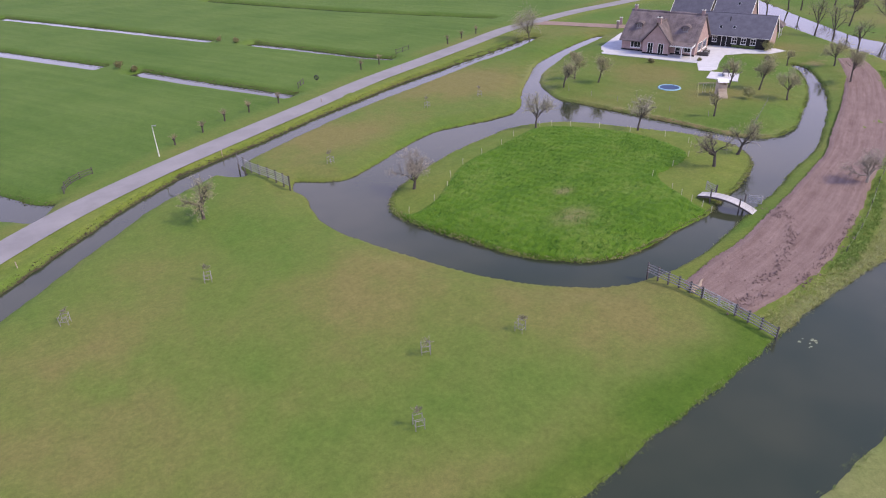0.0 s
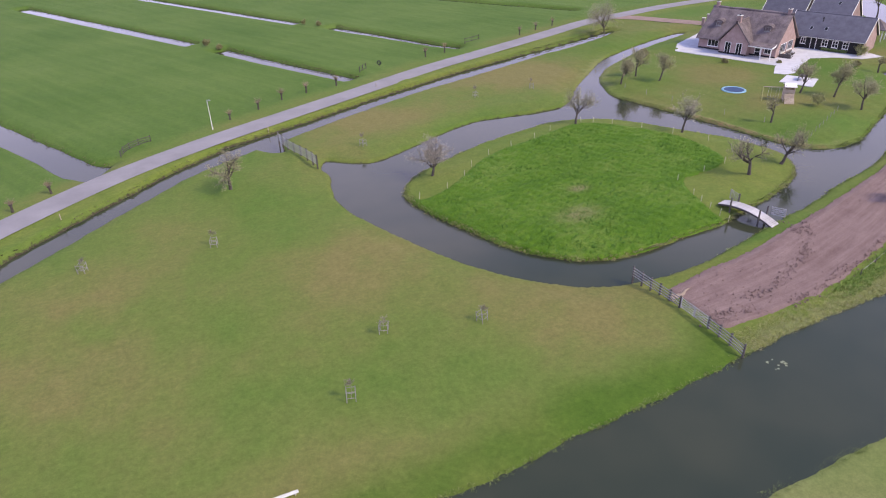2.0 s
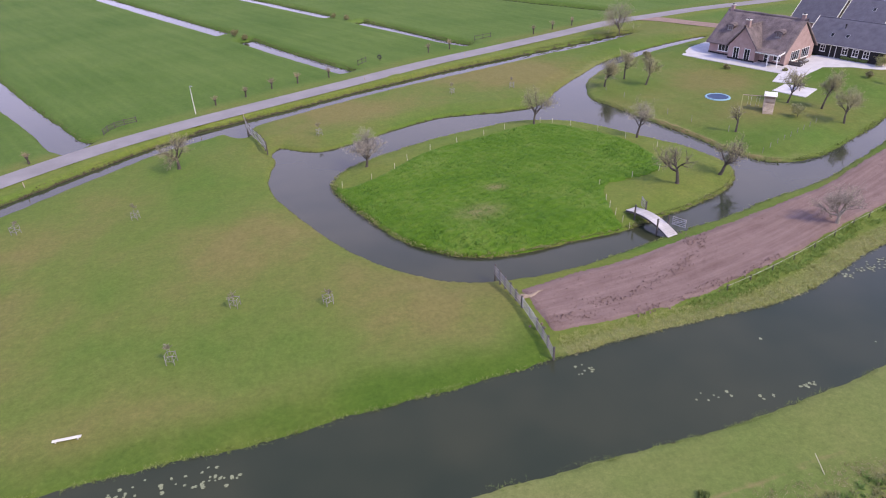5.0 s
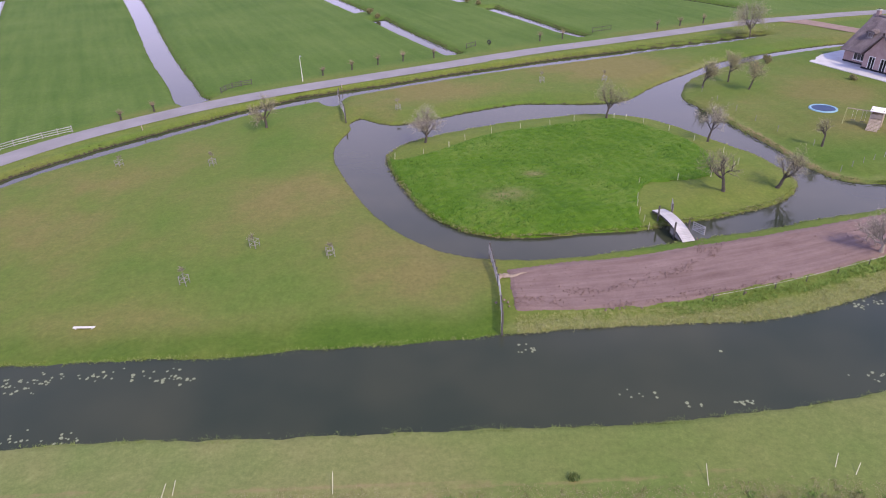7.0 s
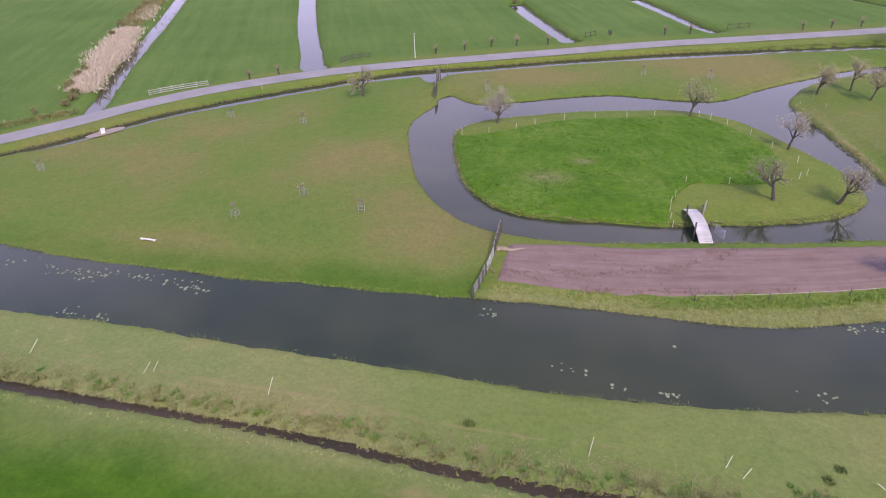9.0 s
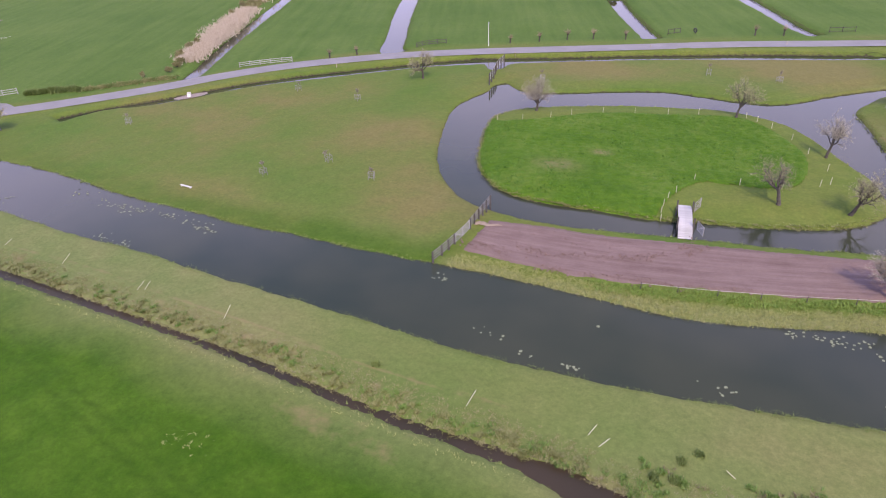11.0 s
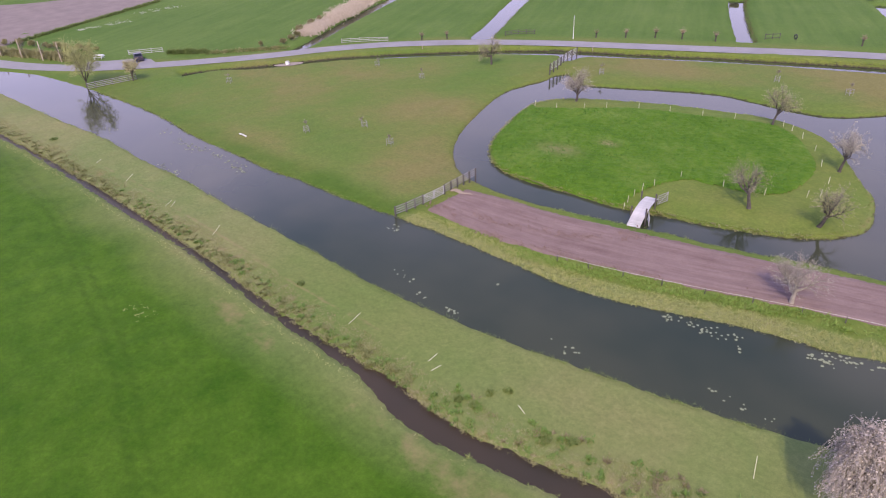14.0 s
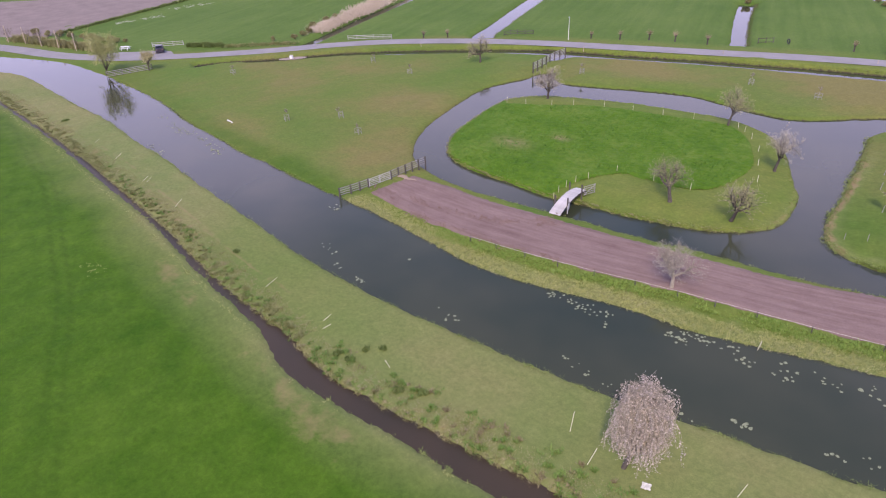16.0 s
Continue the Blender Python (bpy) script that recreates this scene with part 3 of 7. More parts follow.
CANAL_Z, WATER_Z = -0.10, -0.75
verge_side = np.clip((GY - line_y(smooth_curve(ROADSIDE_DITCH, step=1.0), GX)) / 0.6, 0, 1) * (d_road_ditch < 3.0)
GZ = np.minimum.reduce([low_bank(d_pond + jag, 0.40, 4.0), low_bank(d_fields + jag, 0.36, 1.6), low_bank(d_road_ditch + jag, 0.20 - 0.15 * verge_side, 1.6), bank(d_canal + jag - 0.05, 0.6, 0.13) - 0.5 * np.clip(-d_canal - 0.2, 0, 1.5), bank(d_south + 0.8 * jag + 0.13 * ripple_noise(GX, GY, 18, 1.3) + 0.10 * ripple_noise(GX, GY, 19, 0.8), 0.55, 0.28)])
GZ += (0.05 * ripple_noise(GX, GY, 5, 14.0) + 0.03 * ripple_noise(GX, GY, 6, 3.5)) * np.clip((np.minimum(d_wet, d_south)) / 1.5, 0, 1)
ground = tagged(big_mesh("ground", np.stack([GX, GY, GZ], 1), grid_faces(len(gx), len(gy)), M_GROUND), "mown olive-green pasture with brownish patches and grassy water banks", "ground", kind="structure")


def ground_z(x, y):
    """Height of the ground sheet near a place, from its grid."""
    i = np.clip(np.searchsorted(gx, x), 1, len(gx) - 1)
    j = np.clip(np.searchsorted(gy, y), 1, len(gy) - 1)
    return GZ.reshape(len(gx), len(gy))[i, j]


def fade(v, a, b):
    return np.clip((v - a) / (b - a), 0, 1)


ditch_y = line_y(smooth_curve(SOUTH_DITCH, step=2.0), GX)
road_y = line_y(road_line, GX)
south_field = fade(ditch_y - GY + 0.45 * ripple_noise(GX, GY, 15, 6.0) + 0.25 * ripple_noise(GX, GY, 35, 1.7), 0.9, 2.3)
north_field = fade(GY - road_y, 5.0, 8.0)
canal_s_y = line_y(smooth_curve(CANAL_SOUTH, step=2.0)[::-1], GX)
canal_n_y = line_y(smooth_curve(CANAL_NORTH, step=2.0), GX)
south_strip = (1 - 0.30 * fade(GX, 34, 56) - 0.32 * np.exp(-((GX - 48) / 16.0)**2)) * fade(GY - ditch_y, -1.5, 0.4) * fade(canal_s_y + 1.5 - GY, 0, 1.0) * (1 - south_field)
south_pale = fade(ditch_y - GY, -0.5, 0.6) * fade(GY - ditch_y + 1.2 * ripple_noise(GX, GY, 16, 17.0), -6.2, -1.0) * (0.30 + 0.35 * fade(GX, 0, 25))
verge = 0.85 * fade(5.6 - np.abs(GY - road_y) * 0.9, 0, 1.5) * fade(road_y + 2.6 - GY, 0, 1.0) * fade(GX, -140, -60)
canal_bank = fade(5.2 - d_canal + 0.8 * ripple_noise(GX, GY, 9, 9.0), 0, 3.0) * fade(GY - canal_s_y, 3, 5) * fade(46 - GX, 0, 2)
pond_rim = fade(1.6 - np.abs(d_pond), 0, 1.0)
tilled_side = fade(GX, 43.5, 46) * fade(150 - GX, 0, 10) * fade(GY - canal_n_y, -1, 0.5) * fade(12.5 - (GY - canal_n_y), 0, 0.7)
till_s_y = line_y(smooth_curve(TILLED_SOUTH, step=2.0), GX)
bank_u = (GY - canal_n_y) / np.maximum(till_s_y - canal_n_y, 1.0) + 0.16 * ripple_noise(GX, GY, 38, 2.4)
bank_straw = tilled_side * fade(0.62 - bank_u, 0, 0.25)
bank_green = tilled_side * fade(bank_u, 0.45, 0.65) * fade(1.6 - bank_u, 0, 0.3) * fade(GX, 54, 66)
garden = fade(GX, 79, 84) * fade(GY - (43 + 0.40 * (GX - 84)), 0, 1) * (1 - north_field)
lush = np.maximum.reduce([south_field, (0.28 + 0.36 * fade(GX, 2, 30)) * canal_bank, 0.10 * pond_rim, 0.25 * garden * (0.5 + 0.5 * ripple_noise(GX, GY, 8, 18.0)), 0.15 * tilled_side * (1 - bank_straw), 0.25 * bank_green])
vg = np.maximum.reduce([verge * (1 - north_field), 0.70 * tilled_side, 0.10 * pond_rim, 0.5 * (d_isl < 0)])
sandy = garden * fade(1.7 - d_pond + 0.8 * ripple_noise(GX, GY, 14, 3.0), 0, 1.2) * fade(96 - GX, 0, 4)
pale = np.maximum.reduce([0.85 * south_strip, south_pale, 0.5 * sandy, 0.75 * bank_straw])
colour_layer(ground, "cover", np.clip(np.stack([lush, vg * (1 - 0.6 * canal_bank), pale], 1), 0, 1))
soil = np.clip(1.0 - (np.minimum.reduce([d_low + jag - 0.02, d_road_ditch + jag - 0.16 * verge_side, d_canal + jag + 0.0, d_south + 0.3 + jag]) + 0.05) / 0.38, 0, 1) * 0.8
sand = sandy * fade(1.9 - d_pond + 0.5 * ripple_noise(GX, GY, 17, 6.0), 0, 1.2) * fade(d_pond, -0.1, 0.25) * fade(76 - GY, 0, 6) * fade(92 - GX, 0, 5) * 0.85
sand = np.maximum(sand, 0.52 * np.exp(-((GX - 71.5) / 9.0)**2 - ((GY + 1.6) / 2.3)**2) + 0.48 * np.exp(-((GX - 47.5) / 8.0)**2 - ((GY + 1.2) / 2.2)**2))
sand = np.maximum(sand, 0.52 * fade(0.5 - np.abs(GY - ditch_y - 3.7 - 0.25 * np.sin(GX * 0.13)), 0, 0.4) * fade(GX, -20, 5) * fade(66 - GX, 0, 12))
litter_y = GY - ditch_y + 0.35 * ripple_noise(GX, GY, 36, 4.0)
sand = np.maximum(sand, (0.33 + 0.14 * ripple_noise(GX, GY, 37, 2.6)) * fade(litter_y, 0.3, 0.9) * fade(3.3 - litter_y, 0, 1.0))
sand = np.maximum(sand, 0.6 * np.exp(-((GX - 132.5) / 4.0)**2 - ((GY - 63.0) / 3.0)**2))
lay = ground.data.attributes.new("sand", "FLOAT", "POINT")
lay.data.foreach_set("value", sand.astype(np.float32))
dry = sum(k * np.exp(-((GX - x) / rx)**2 - ((GY - y) / ry)**2) for x, y, rx, ry, k in DRY_PATCHES) - 0.16
lay = ground.data.attributes.new("dry", "FLOAT", "POINT")
lay.data.foreach_set("value", dry.astype(np.float32))
# faint wheel tracks of the mower in the southern field
track = np.zeros(len(GX))
for side_ in (0.3, -0.9):
    wheel = smooth_curve([(-60.0, 4.5 + side_), (-11.0, -1.3 + side_), (15.0, -3.9 + side_), (30.8, -7.1 + side_), (37.6, -8.5 + side_), (43.4, -9.7 + side_), (48.9, -11.4 + side_), (54.4, -13.3 + side_), (90.0, -24.5 + side_)], step=2.0)
    track = np.maximum(track, fade(0.30 - np.abs(GY - line_y(wheel, GX)), 0, 0.2))
lay = ground.data.attributes.new("track", "FLOAT", "POINT")
lay.data.foreach_set("value", track.astype(np.float32))
lay = ground.data.attributes.new("meadow", "FLOAT", "POINT")
lay.data.foreach_set("value", north_field.astype(np.float32))
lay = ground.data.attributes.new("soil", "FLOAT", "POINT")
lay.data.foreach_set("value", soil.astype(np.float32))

water = link_mesh("water", [(-400, -60, WATER_Z), (400, -60, WATER_Z), (400, 400, WATER_Z), (-400, 400, WATER_Z)], [(0, 1, 2, 3)], M_WATER)
tagged(water, "still blue-grey water of the pond and the field ditches", "water", kind="structure")


def band(name, left, right, z, mat, across=1, rise=0.0, step=1.0):
    """A sheet between two lines of as many points, with its sides turned down."""
    k = len(left)
    u = np.linspace(0, 1, across + 1)
    g = left[:, None, :] * (1 - u)[None, :, None] + right[:, None, :] * u[None, :, None]
    zz = np.full((k, across + 1), float(z)) + rise * (1 - (2 * u - 1)**2)[None, :]
    v = np.concatenate([g, zz[:, :, None]], 2).reshape(-1, 3)
    return big_mesh(name, v, grid_faces(k, across + 1)[:, ::-1], mat)


def ribbon(name, line, width, z, mat, across=4, rise=0.0):
    nn = normals_2d(line)
    w = np.asarray(width, float)
    w = w[:, None] if w.ndim else w
    return band(name, line[:, :2] + nn * w / 2, line[:, :2] - nn * w / 2, z, mat, across, rise)


# the canal stands higher than the polder's own water
def even(line, n):
    u = np.concatenate([[0], np.cumsum(np.linalg.norm(np.diff(line[:, :2], axis=0), axis=1))])
    return np.stack([np.interp(np.linspace(0, u[-1], n), u, line[:, i]) for i in (0, 1)], 1)


canal_left = even(smooth_curve(CANAL_NORTH + CANAL_EAST[:7], step=1.0), 260)
canal_right = even(smooth_curve((CANAL_EAST[7:] + CANAL_SOUTH)[::-1], step=1.0), 260)
canal_out = (canal_left - canal_right) / np.linalg.norm(canal_left - canal_right, axis=1)[:, None] * 0.5
canal_water = band("canal_water", canal_left + canal_out, canal_right - canal_out, CANAL_Z, M_WATER)
tagged(canal_water, "still dark blue-grey water of the broad canal", "water", kind="structure")


south_line = smooth_curve(SOUTH_DITCH, step=1.0)
muddy = ribbon("muddy_water", south_line, south_line[:, 2] + 1.6, -0.22, M_MUD)
tagged(muddy, "narrow brown muddy ditch water between grassy edges", "water", kind="structure")
road = ribbon("road", road_line, 4.3, 0.06, M_ASPHALT, 6, 0.06)
tagged(road, "narrow light-grey worn asphalt polder road", "road", kind="structure")

# the tilled strip: long streaks, clods and a rough surface
tn, ts = smooth_curve(TILLED_NORTH, step=0.25), smooth_curve(TILLED_SOUTH, step=0.25)
ROWS_ALONG = 460
tn = np.stack([np.interp(np.linspace(0, 1, ROWS_ALONG), np.linspace(0, 1, len(tn)), tn[:, i]) for i in (0, 1)], 1)
ts = np.stack([np.interp(np.linspace(0, 1, ROWS_ALONG), np.linspace(0, 1, len(ts)), ts[:, i]) for i in (0, 1)], 1)
tilled = band("tilled_field", tn, ts, 0.07, M_SOIL, 48)
tv = np.zeros(len(tilled.data.vertices) * 3, np.float32)
tilled.data.vertices.foreach_get("co", tv)
tv = tv.reshape(-1, 3)
lane_u = np.tile(np.linspace(0, 1, 49), ROWS_ALONG)
lane_s = np.repeat(np.linspace(0, 104, ROWS_ALONG), 49)
rim = np.clip(np.minimum(lane_u, 1 - lane_u) * 12, 0, 1) * np.clip(np.minimum(lane_s, 104 - lane_s) / 0.6, 0, 1)
tv[:, 2] += (rim - 1) * 0.14 + rim * (0.006 * np.sin(lane_u * 60) + 0.012 * np.random.RandomState(2).rand(len(tv)) + 0.02 * ripple_noise(tv[:, 0], tv[:, 1], 11, 1.3))
tv[:, :2] += (1 - rim)[:, None] * (0.10 * np.stack([ripple_noise(lane_s, lane_u, 12, 0.9), ripple_noise(lane_s, lane_u, 13, 0.7)], 1) + 0.05 * np.random.RandomState(7).normal(0, 1, (len(tv), 2)))
tilled.data.vertices.foreach_set("co", tv.ravel())
tilled.data.update()
colour_layer(tilled, "lane", np.stack([lane_s, lane_u * 9, lane_s * 0], 1))
tagged(tilled, "mauve-brown freshly tilled strip of bare soil", "field", kind="structure")

# the island's long grass, a thick uneven mat
ix, iy = np.arange(32.5, 76.5, 0.22), np.arange(35, 71, 0.22)
IX, IY = [a.ravel() for a in np.meshgrid(ix, iy, indexing="ij")]
lush_line = smooth_curve(LUSH_EDGE, step=0.8)
south_shore = smooth_curve(ISLAND[1:12], step=0.8)[::-1]
lush_poly = np.concatenate([lush_line, south_shore])
d_lush = np.maximum(signed_distance(IX, IY, lush_poly, 2.0), signed_distance(IX, IY, island, 2.0) + 0.05)
bumps = 0.07 * ripple_noise(IX, IY, 21, 1.1) + 0.05 * ripple_noise(IX, IY, 22, 0.55) + 0.05 * ripple_noise(IX, IY, 24, 5.0) + 0.05 * (np.random.RandomState(4).rand(len(IX)) - 0.5)
inside = np.clip(-(d_lush + 0.12 * ripple_noise(IX, IY, 23, 1.5)) / 0.5, 0, 1)
IZ = low_bank(-signed_distance(IX, IY, island, 6.0) + 0.10 * ripple_noise(IX, IY, 25, 2.0), 0.40, 4.0) + 0.02 + inside**0.5 * 0.16 + bumps * inside
keep = (d_lush < 0.1).reshape(len(ix), len(iy))
quads = grid_faces(len(ix), len(iy))
kq = keep[:-1, :-1] & keep[1:, :-1] & keep[1:, 1:] & keep[:-1, 1:]
quads = quads[kq.ravel()]
used = np.unique(quads)
remap = np.zeros(len(IX), int)
remap[used] = np.arange(len(used))
long_grass = tagged(big_mesh("long_grass", np.stack([IX, IY, IZ], 1)[used], remap[quads], M_LUSH), "dense bright-green long grass on the island paddock", "grass", kind="stuff")
worn = np.exp(-(((IX - 47.5) / 2.6)**2 + ((IY - 45.2) / 1.6)**2)) + 1.4 * np.exp(-(((IX - 51.5) / 1.2)**2 + ((IY - 50.6) / 0.8)**2))
lay = long_grass.data.attributes.new("worn", "FLOAT", "POINT")
lay.data.foreach_set("value", np.clip(1.3 * worn, 0, 1.6)[used].astype(np.float32))


# ---- trees ----
def tube_ring(pts, radii, sides, verts, faces):
    """A tapered tube along the points, added to the lists."""
    base = len(verts)
    k = len(pts)
    for i in range(k):
        d = (pts[min(i + 1, k - 1)] - pts[max(i - 1, 0)]).normalized()
        a = d.orthogonal().normalized()
        b = d.cross(a)
        for j in range(sides):
            w = 6.28319 * j / sides
            verts.append(pts[i] + (a * math.cos(w) + b * math.sin(w)) * radii[i])
    for i in range(k - 1):
        for j in range(sides):
            p, q = base + i * sides + j, base + i * sides + (j + 1) % sides
            faces.append((p, q, q + sides, p + sides))


def limb(rng, start, way, length, r0, r1, steps, crook, rise):
    """A crooked branch: its points and radii."""
    pts, d = [start.copy()], way.normalized()
    for _ in range(steps):
        d = (d + Vector((rng.gauss(0, crook), rng.gauss(0, crook), rng.gauss(0, crook) + rise))).normalized()
        pts.append(pts[-1] + d * (length / steps))
    return pts, [r0 + (r1 - r0) * i / steps for i in range(steps + 1)], d


def side_way(rng, d, angle):
    a = d.orthogonal().normalized()
    a.rotate(Matrix.Rotation(rng.uniform(0, 6.283), 3, d))
    return (d * math.cos(angle) + a * math.sin(angle)).normalized()


def tree(label, x, y, height, seed, name="fruit_tree", category="tree", group="", lean=(0, 0), fork=0.33, limbs=5, spread=0.75, twigs=6, rise=0.05, crook=0.16,
         girth=0.13, leaves=2.0, leaf=0.10, foliage=None, twig_mat=None, bark=None, droop=0.0, z=0.0, limb_len=0.5, reach=1.0):
    rng = random.Random(seed)
    if name == "fruit_tree":
        leaf, leaves, twigs = leaf * 0.62, leaves * 2.0, twigs + 2
    root = thing(name, pose(x, y, z + float(ground_z(x, y))), label, category, group)
    wood_v, wood_f, tw_v, tw_f, lf_v, lf_f = [], [], [], [], [], []
    up = Vector((lean[0], lean[1], 1.0)).normalized()
    trunk_len = height * fork
    tp, tr, td = limb(rng, Vector((0, 0, -0.15)), up, trunk_len + 0.15, girth * 1.25, girth * 0.8, 5, crook * 0.45, 0.03)
    tr[0] *= 1.25
    tube_ring(tp, tr, 8, wood_v, wood_f)
    tips = []
    for i in range(limbs):
        w = side_way(rng, td, rng.uniform(0.35, spread)) if i else (td + Vector((rng.gauss(0, 0.12), rng.gauss(0, 0.12), 0))).normalized()
        lp, lr, ld = limb(rng, tp[-1 if i < 3 else -2].copy(), w, height * limb_len * rng.uniform(0.8, 1.1), girth * 0.62, girth * 0.2, 6, crook, rise)
        tube_ring(lp, lr, 6, wood_v, wood_f)
        for j in range(2, 7):
            for _ in range(2 if j > 2 else 1):
                bw = side_way(rng, (lp[j] - lp[j - 1]).normalized(), rng.uniform(0.4, 1.1))
                bp, br, bd = limb(rng, lp[j].copy(), bw, height * reach * rng.uniform(0.15, 0.30), lr[j] * 0.6, 0.012, 4, crook * 1.2, rise - droop * 0.5)
                tube_ring(bp, br, 4, wood_v, wood_f)
                tips.append((bp, bd))
    for bp, bd in tips:
        for k in range(twigs):
            s = bp[1 + k % (len(bp) - 1)]
            tw = side_way(rng, bd, rng.uniform(0.3, 1.2))
            p, r, _ = limb(rng, s.copy(), tw, height * reach * rng.uniform(0.08, 0.18) * (1 + 2.6 * droop), 0.012, 0.005, 3 + int(4 * droop), crook * 1.1, rise - droop)
            tube_ring(p, r, 3, tw_v, tw_f)
            for _ in range(int(leaves + rng.random())):
                c = p[rng.randint(1, len(p) - 1)] + Vector((rng.gauss(0, 0.06), rng.gauss(0, 0.06), rng.gauss(0, 0.05)))
                n = Vector((rng.gauss(0, 1), rng.gauss(0, 1), rng.gauss(0.5, 0.8))).normalized()
                a = n.orthogonal().normalized() * leaf * rng.uniform(0.5, 1.2)
                b = n.cross(a) * rng.uniform(0.5, 0.9)
                o = len(lf_v)
                lf_v.extend([c - a, c - b * 0.9, c + a, c + b])
                lf_f.append((o, o + 1, o + 2, o + 3))
    link_mesh("trunk", wood_v, wood_f, bark or M_BARK, root, "", True)
    tagged(link_mesh("branchwork", tw_v, tw_f, twig_mat or M_TWIGDARK, root), kind="stuff")
    if lf_v:
        tagged(link_mesh("crown", lf_v, lf_f, foliage or M_BLOSSOM, root), kind="stuff")
    return root


def weeping_tree(label, x, y, seed):
    """A compact mop of long hanging shoots over a short leaning trunk."""
    rng = random.Random(seed)
    root = thing("weeping_tree", pose(x, y, 0), label, "tree")
    wood_v, wood_f, tw_v, tw_f, lf_v, lf_f = [], [], [], [], [], []
    tp, tr, td = limb(rng, Vector((0, 0, -0.15)), Vector((0.16, 0.10, 1)), 2.2, 0.17, 0.13, 5, 0.05, 0.03)
    tube_ring(tp, tr, 8, wood_v, wood_f)

    def blossom(c):
        n = Vector((rng.gauss(0, 1), rng.gauss(0, 1), rng.gauss(0.4, 0.8))).normalized()
        a = n.orthogonal().normalized() * rng.uniform(0.024, 0.064)
        b = n.cross(a) * rng.uniform(0.5, 0.9)
        o = len(lf_v)
        lf_v.extend([c - a, c - b, c + a, c + b])
        lf_f.append((o, o + 1, o + 2, o + 3))

    def shoot(start, d, length, sag, steps, flowers):
        p, pts = start.copy(), [start.copy()]
        low = rng.uniform(0.9, 2.2)
        for k in range(steps):
            d = (d + Vector((rng.gauss(0, 0.26), rng.gauss(0, 0.26), rng.gauss(-sag, 0.2)))).normalized()
            p = p + d * (length / steps)
            if p.z < low:
                break
            pts.append(p.copy())
        if len(pts) < 3:
            return
        tube_ring(pts, [0.014 - 0.008 * k / len(pts) for k in range(len(pts))], 3, tw_v, tw_f)
        for q, r in zip(pts[1:], pts[2:]):
            for _ in range(rng.choice(flowers)):
                blossom(q.lerp(r, rng.random()) + Vector((rng.gauss(0, 0.06), rng.gauss(0, 0.06), rng.gauss(0, 0.05))))
            if rng.random() < 0.65:
                s, e, _ = limb(rng, q.copy(), side_way(rng, (r - q).normalized(), rng.uniform(0.4, 1.1)), rng.uniform(0.15, 0.4), 0.007, 0.004, 2, 0.2, -0.05)
                tube_ring(s, e, 3, tw_v, tw_f)
                blossom(s[-1])

    hub = Vector((0.62, 0.42, 0))
    for i in range(22):
        far = 1.1 * math.sqrt((i + 0.5) / 22)
        an = 2.39996 * i
        goal = hub + Vector((math.cos(an) * far, math.sin(an) * far, 6.35 - 0.42 * far * far + rng.uniform(-0.35, 0.35)))
        start = tp[-1 - i % 2]
        bend = start.lerp(goal, 0.45) + Vector((0.25 * math.cos(an), 0.25 * math.sin(an), 0.5))
        lp = []
        for k in range(9):
            u = k / 8
            lp.append(start * (1 - u)**2 + bend * (2 * u * (1 - u)) + goal * u * u + Vector((rng.gauss(0, 0.05), rng.gauss(0, 0.05), rng.gauss(0, 0.04))) * min(1, 2 * u))
        tube_ring(lp, [0.075 * (1 - k / 8) + 0.016 for k in range(9)], 5, wood_v, wood_f)
        for k in range(3, 9):
            for _ in range(5 if k < 6 else 9):
                out = Vector((lp[k].x - hub.x, lp[k].y - hub.y, 0)) * 0.16
                d = (out + Vector((rng.gauss(0, 0.27), rng.gauss(0, 0.27), rng.uniform(-0.1, 0.7)))).normalized()
                shoot(lp[k], d, rng.uniform(0.8, 4.2), 0.55, 13, (1, 2, 2, 3, 4))
        for _ in range(16):
            shoot(lp[rng.choice((5, 6, 7, 8))], Vector((rng.gauss(0, 0.6), rng.gauss(0, 0.6), 1)).normalized(), rng.uniform(0.4, 1.1), 0.02, 4, (0, 1, 2))
    link_mesh("trunk", wood_v, wood_f, M_BARK, root, "", True)
    tagged(link_mesh("branchwork", tw_v, tw_f, M_TWIG, root), kind="stuff")
    tagged(link_mesh("crown", lf_v, lf_f, M_WEEP, root), kind="stuff")
    return root


ISL = "fruit trees on the island"
GARDEN = "orchard trees in the garden"
tree("old standard fruit tree with pale budding crown on mown grass", 14.98, 71.3, 4.9, 1, fork=0.36, limbs=8, spread=1.2, rise=0.02, foliage=M_BUD, leaves=2.4, twigs=7, girth=0.17, leaf=0.07, limb_len=0.48, reach=0.85)
tree("wide bare fruit tree with pinkish twigs on the island", 38.4, 63.2, 5.2, 2, group=ISL, fork=0.26, limbs=9, spread=1.2, rise=0.03, leaves=2.2, twigs=11, girth=0.16, leaf=0.055, twig_mat=M_TWIG)
tree("upright fruit tree with sparse blossom on the island", 65.0, 69.85, 5.1, 3, group=ISL, fork=0.36, limbs=6, spread=1.0, leaves=3.5, twigs=8, girth=0.14, leaf=0.07, foliage=M_BUD)
tree("slightly leaning fruit tree with pale blossom on the island", 76.1, 59.8, 5.0, 4, group=ISL, lean=(0.10, -0.05), fork=0.42, limbs=6, spread=0.95, limb_len=0.42, leaves=4.0, twigs=6, girth=0.14, leaf=0.07)
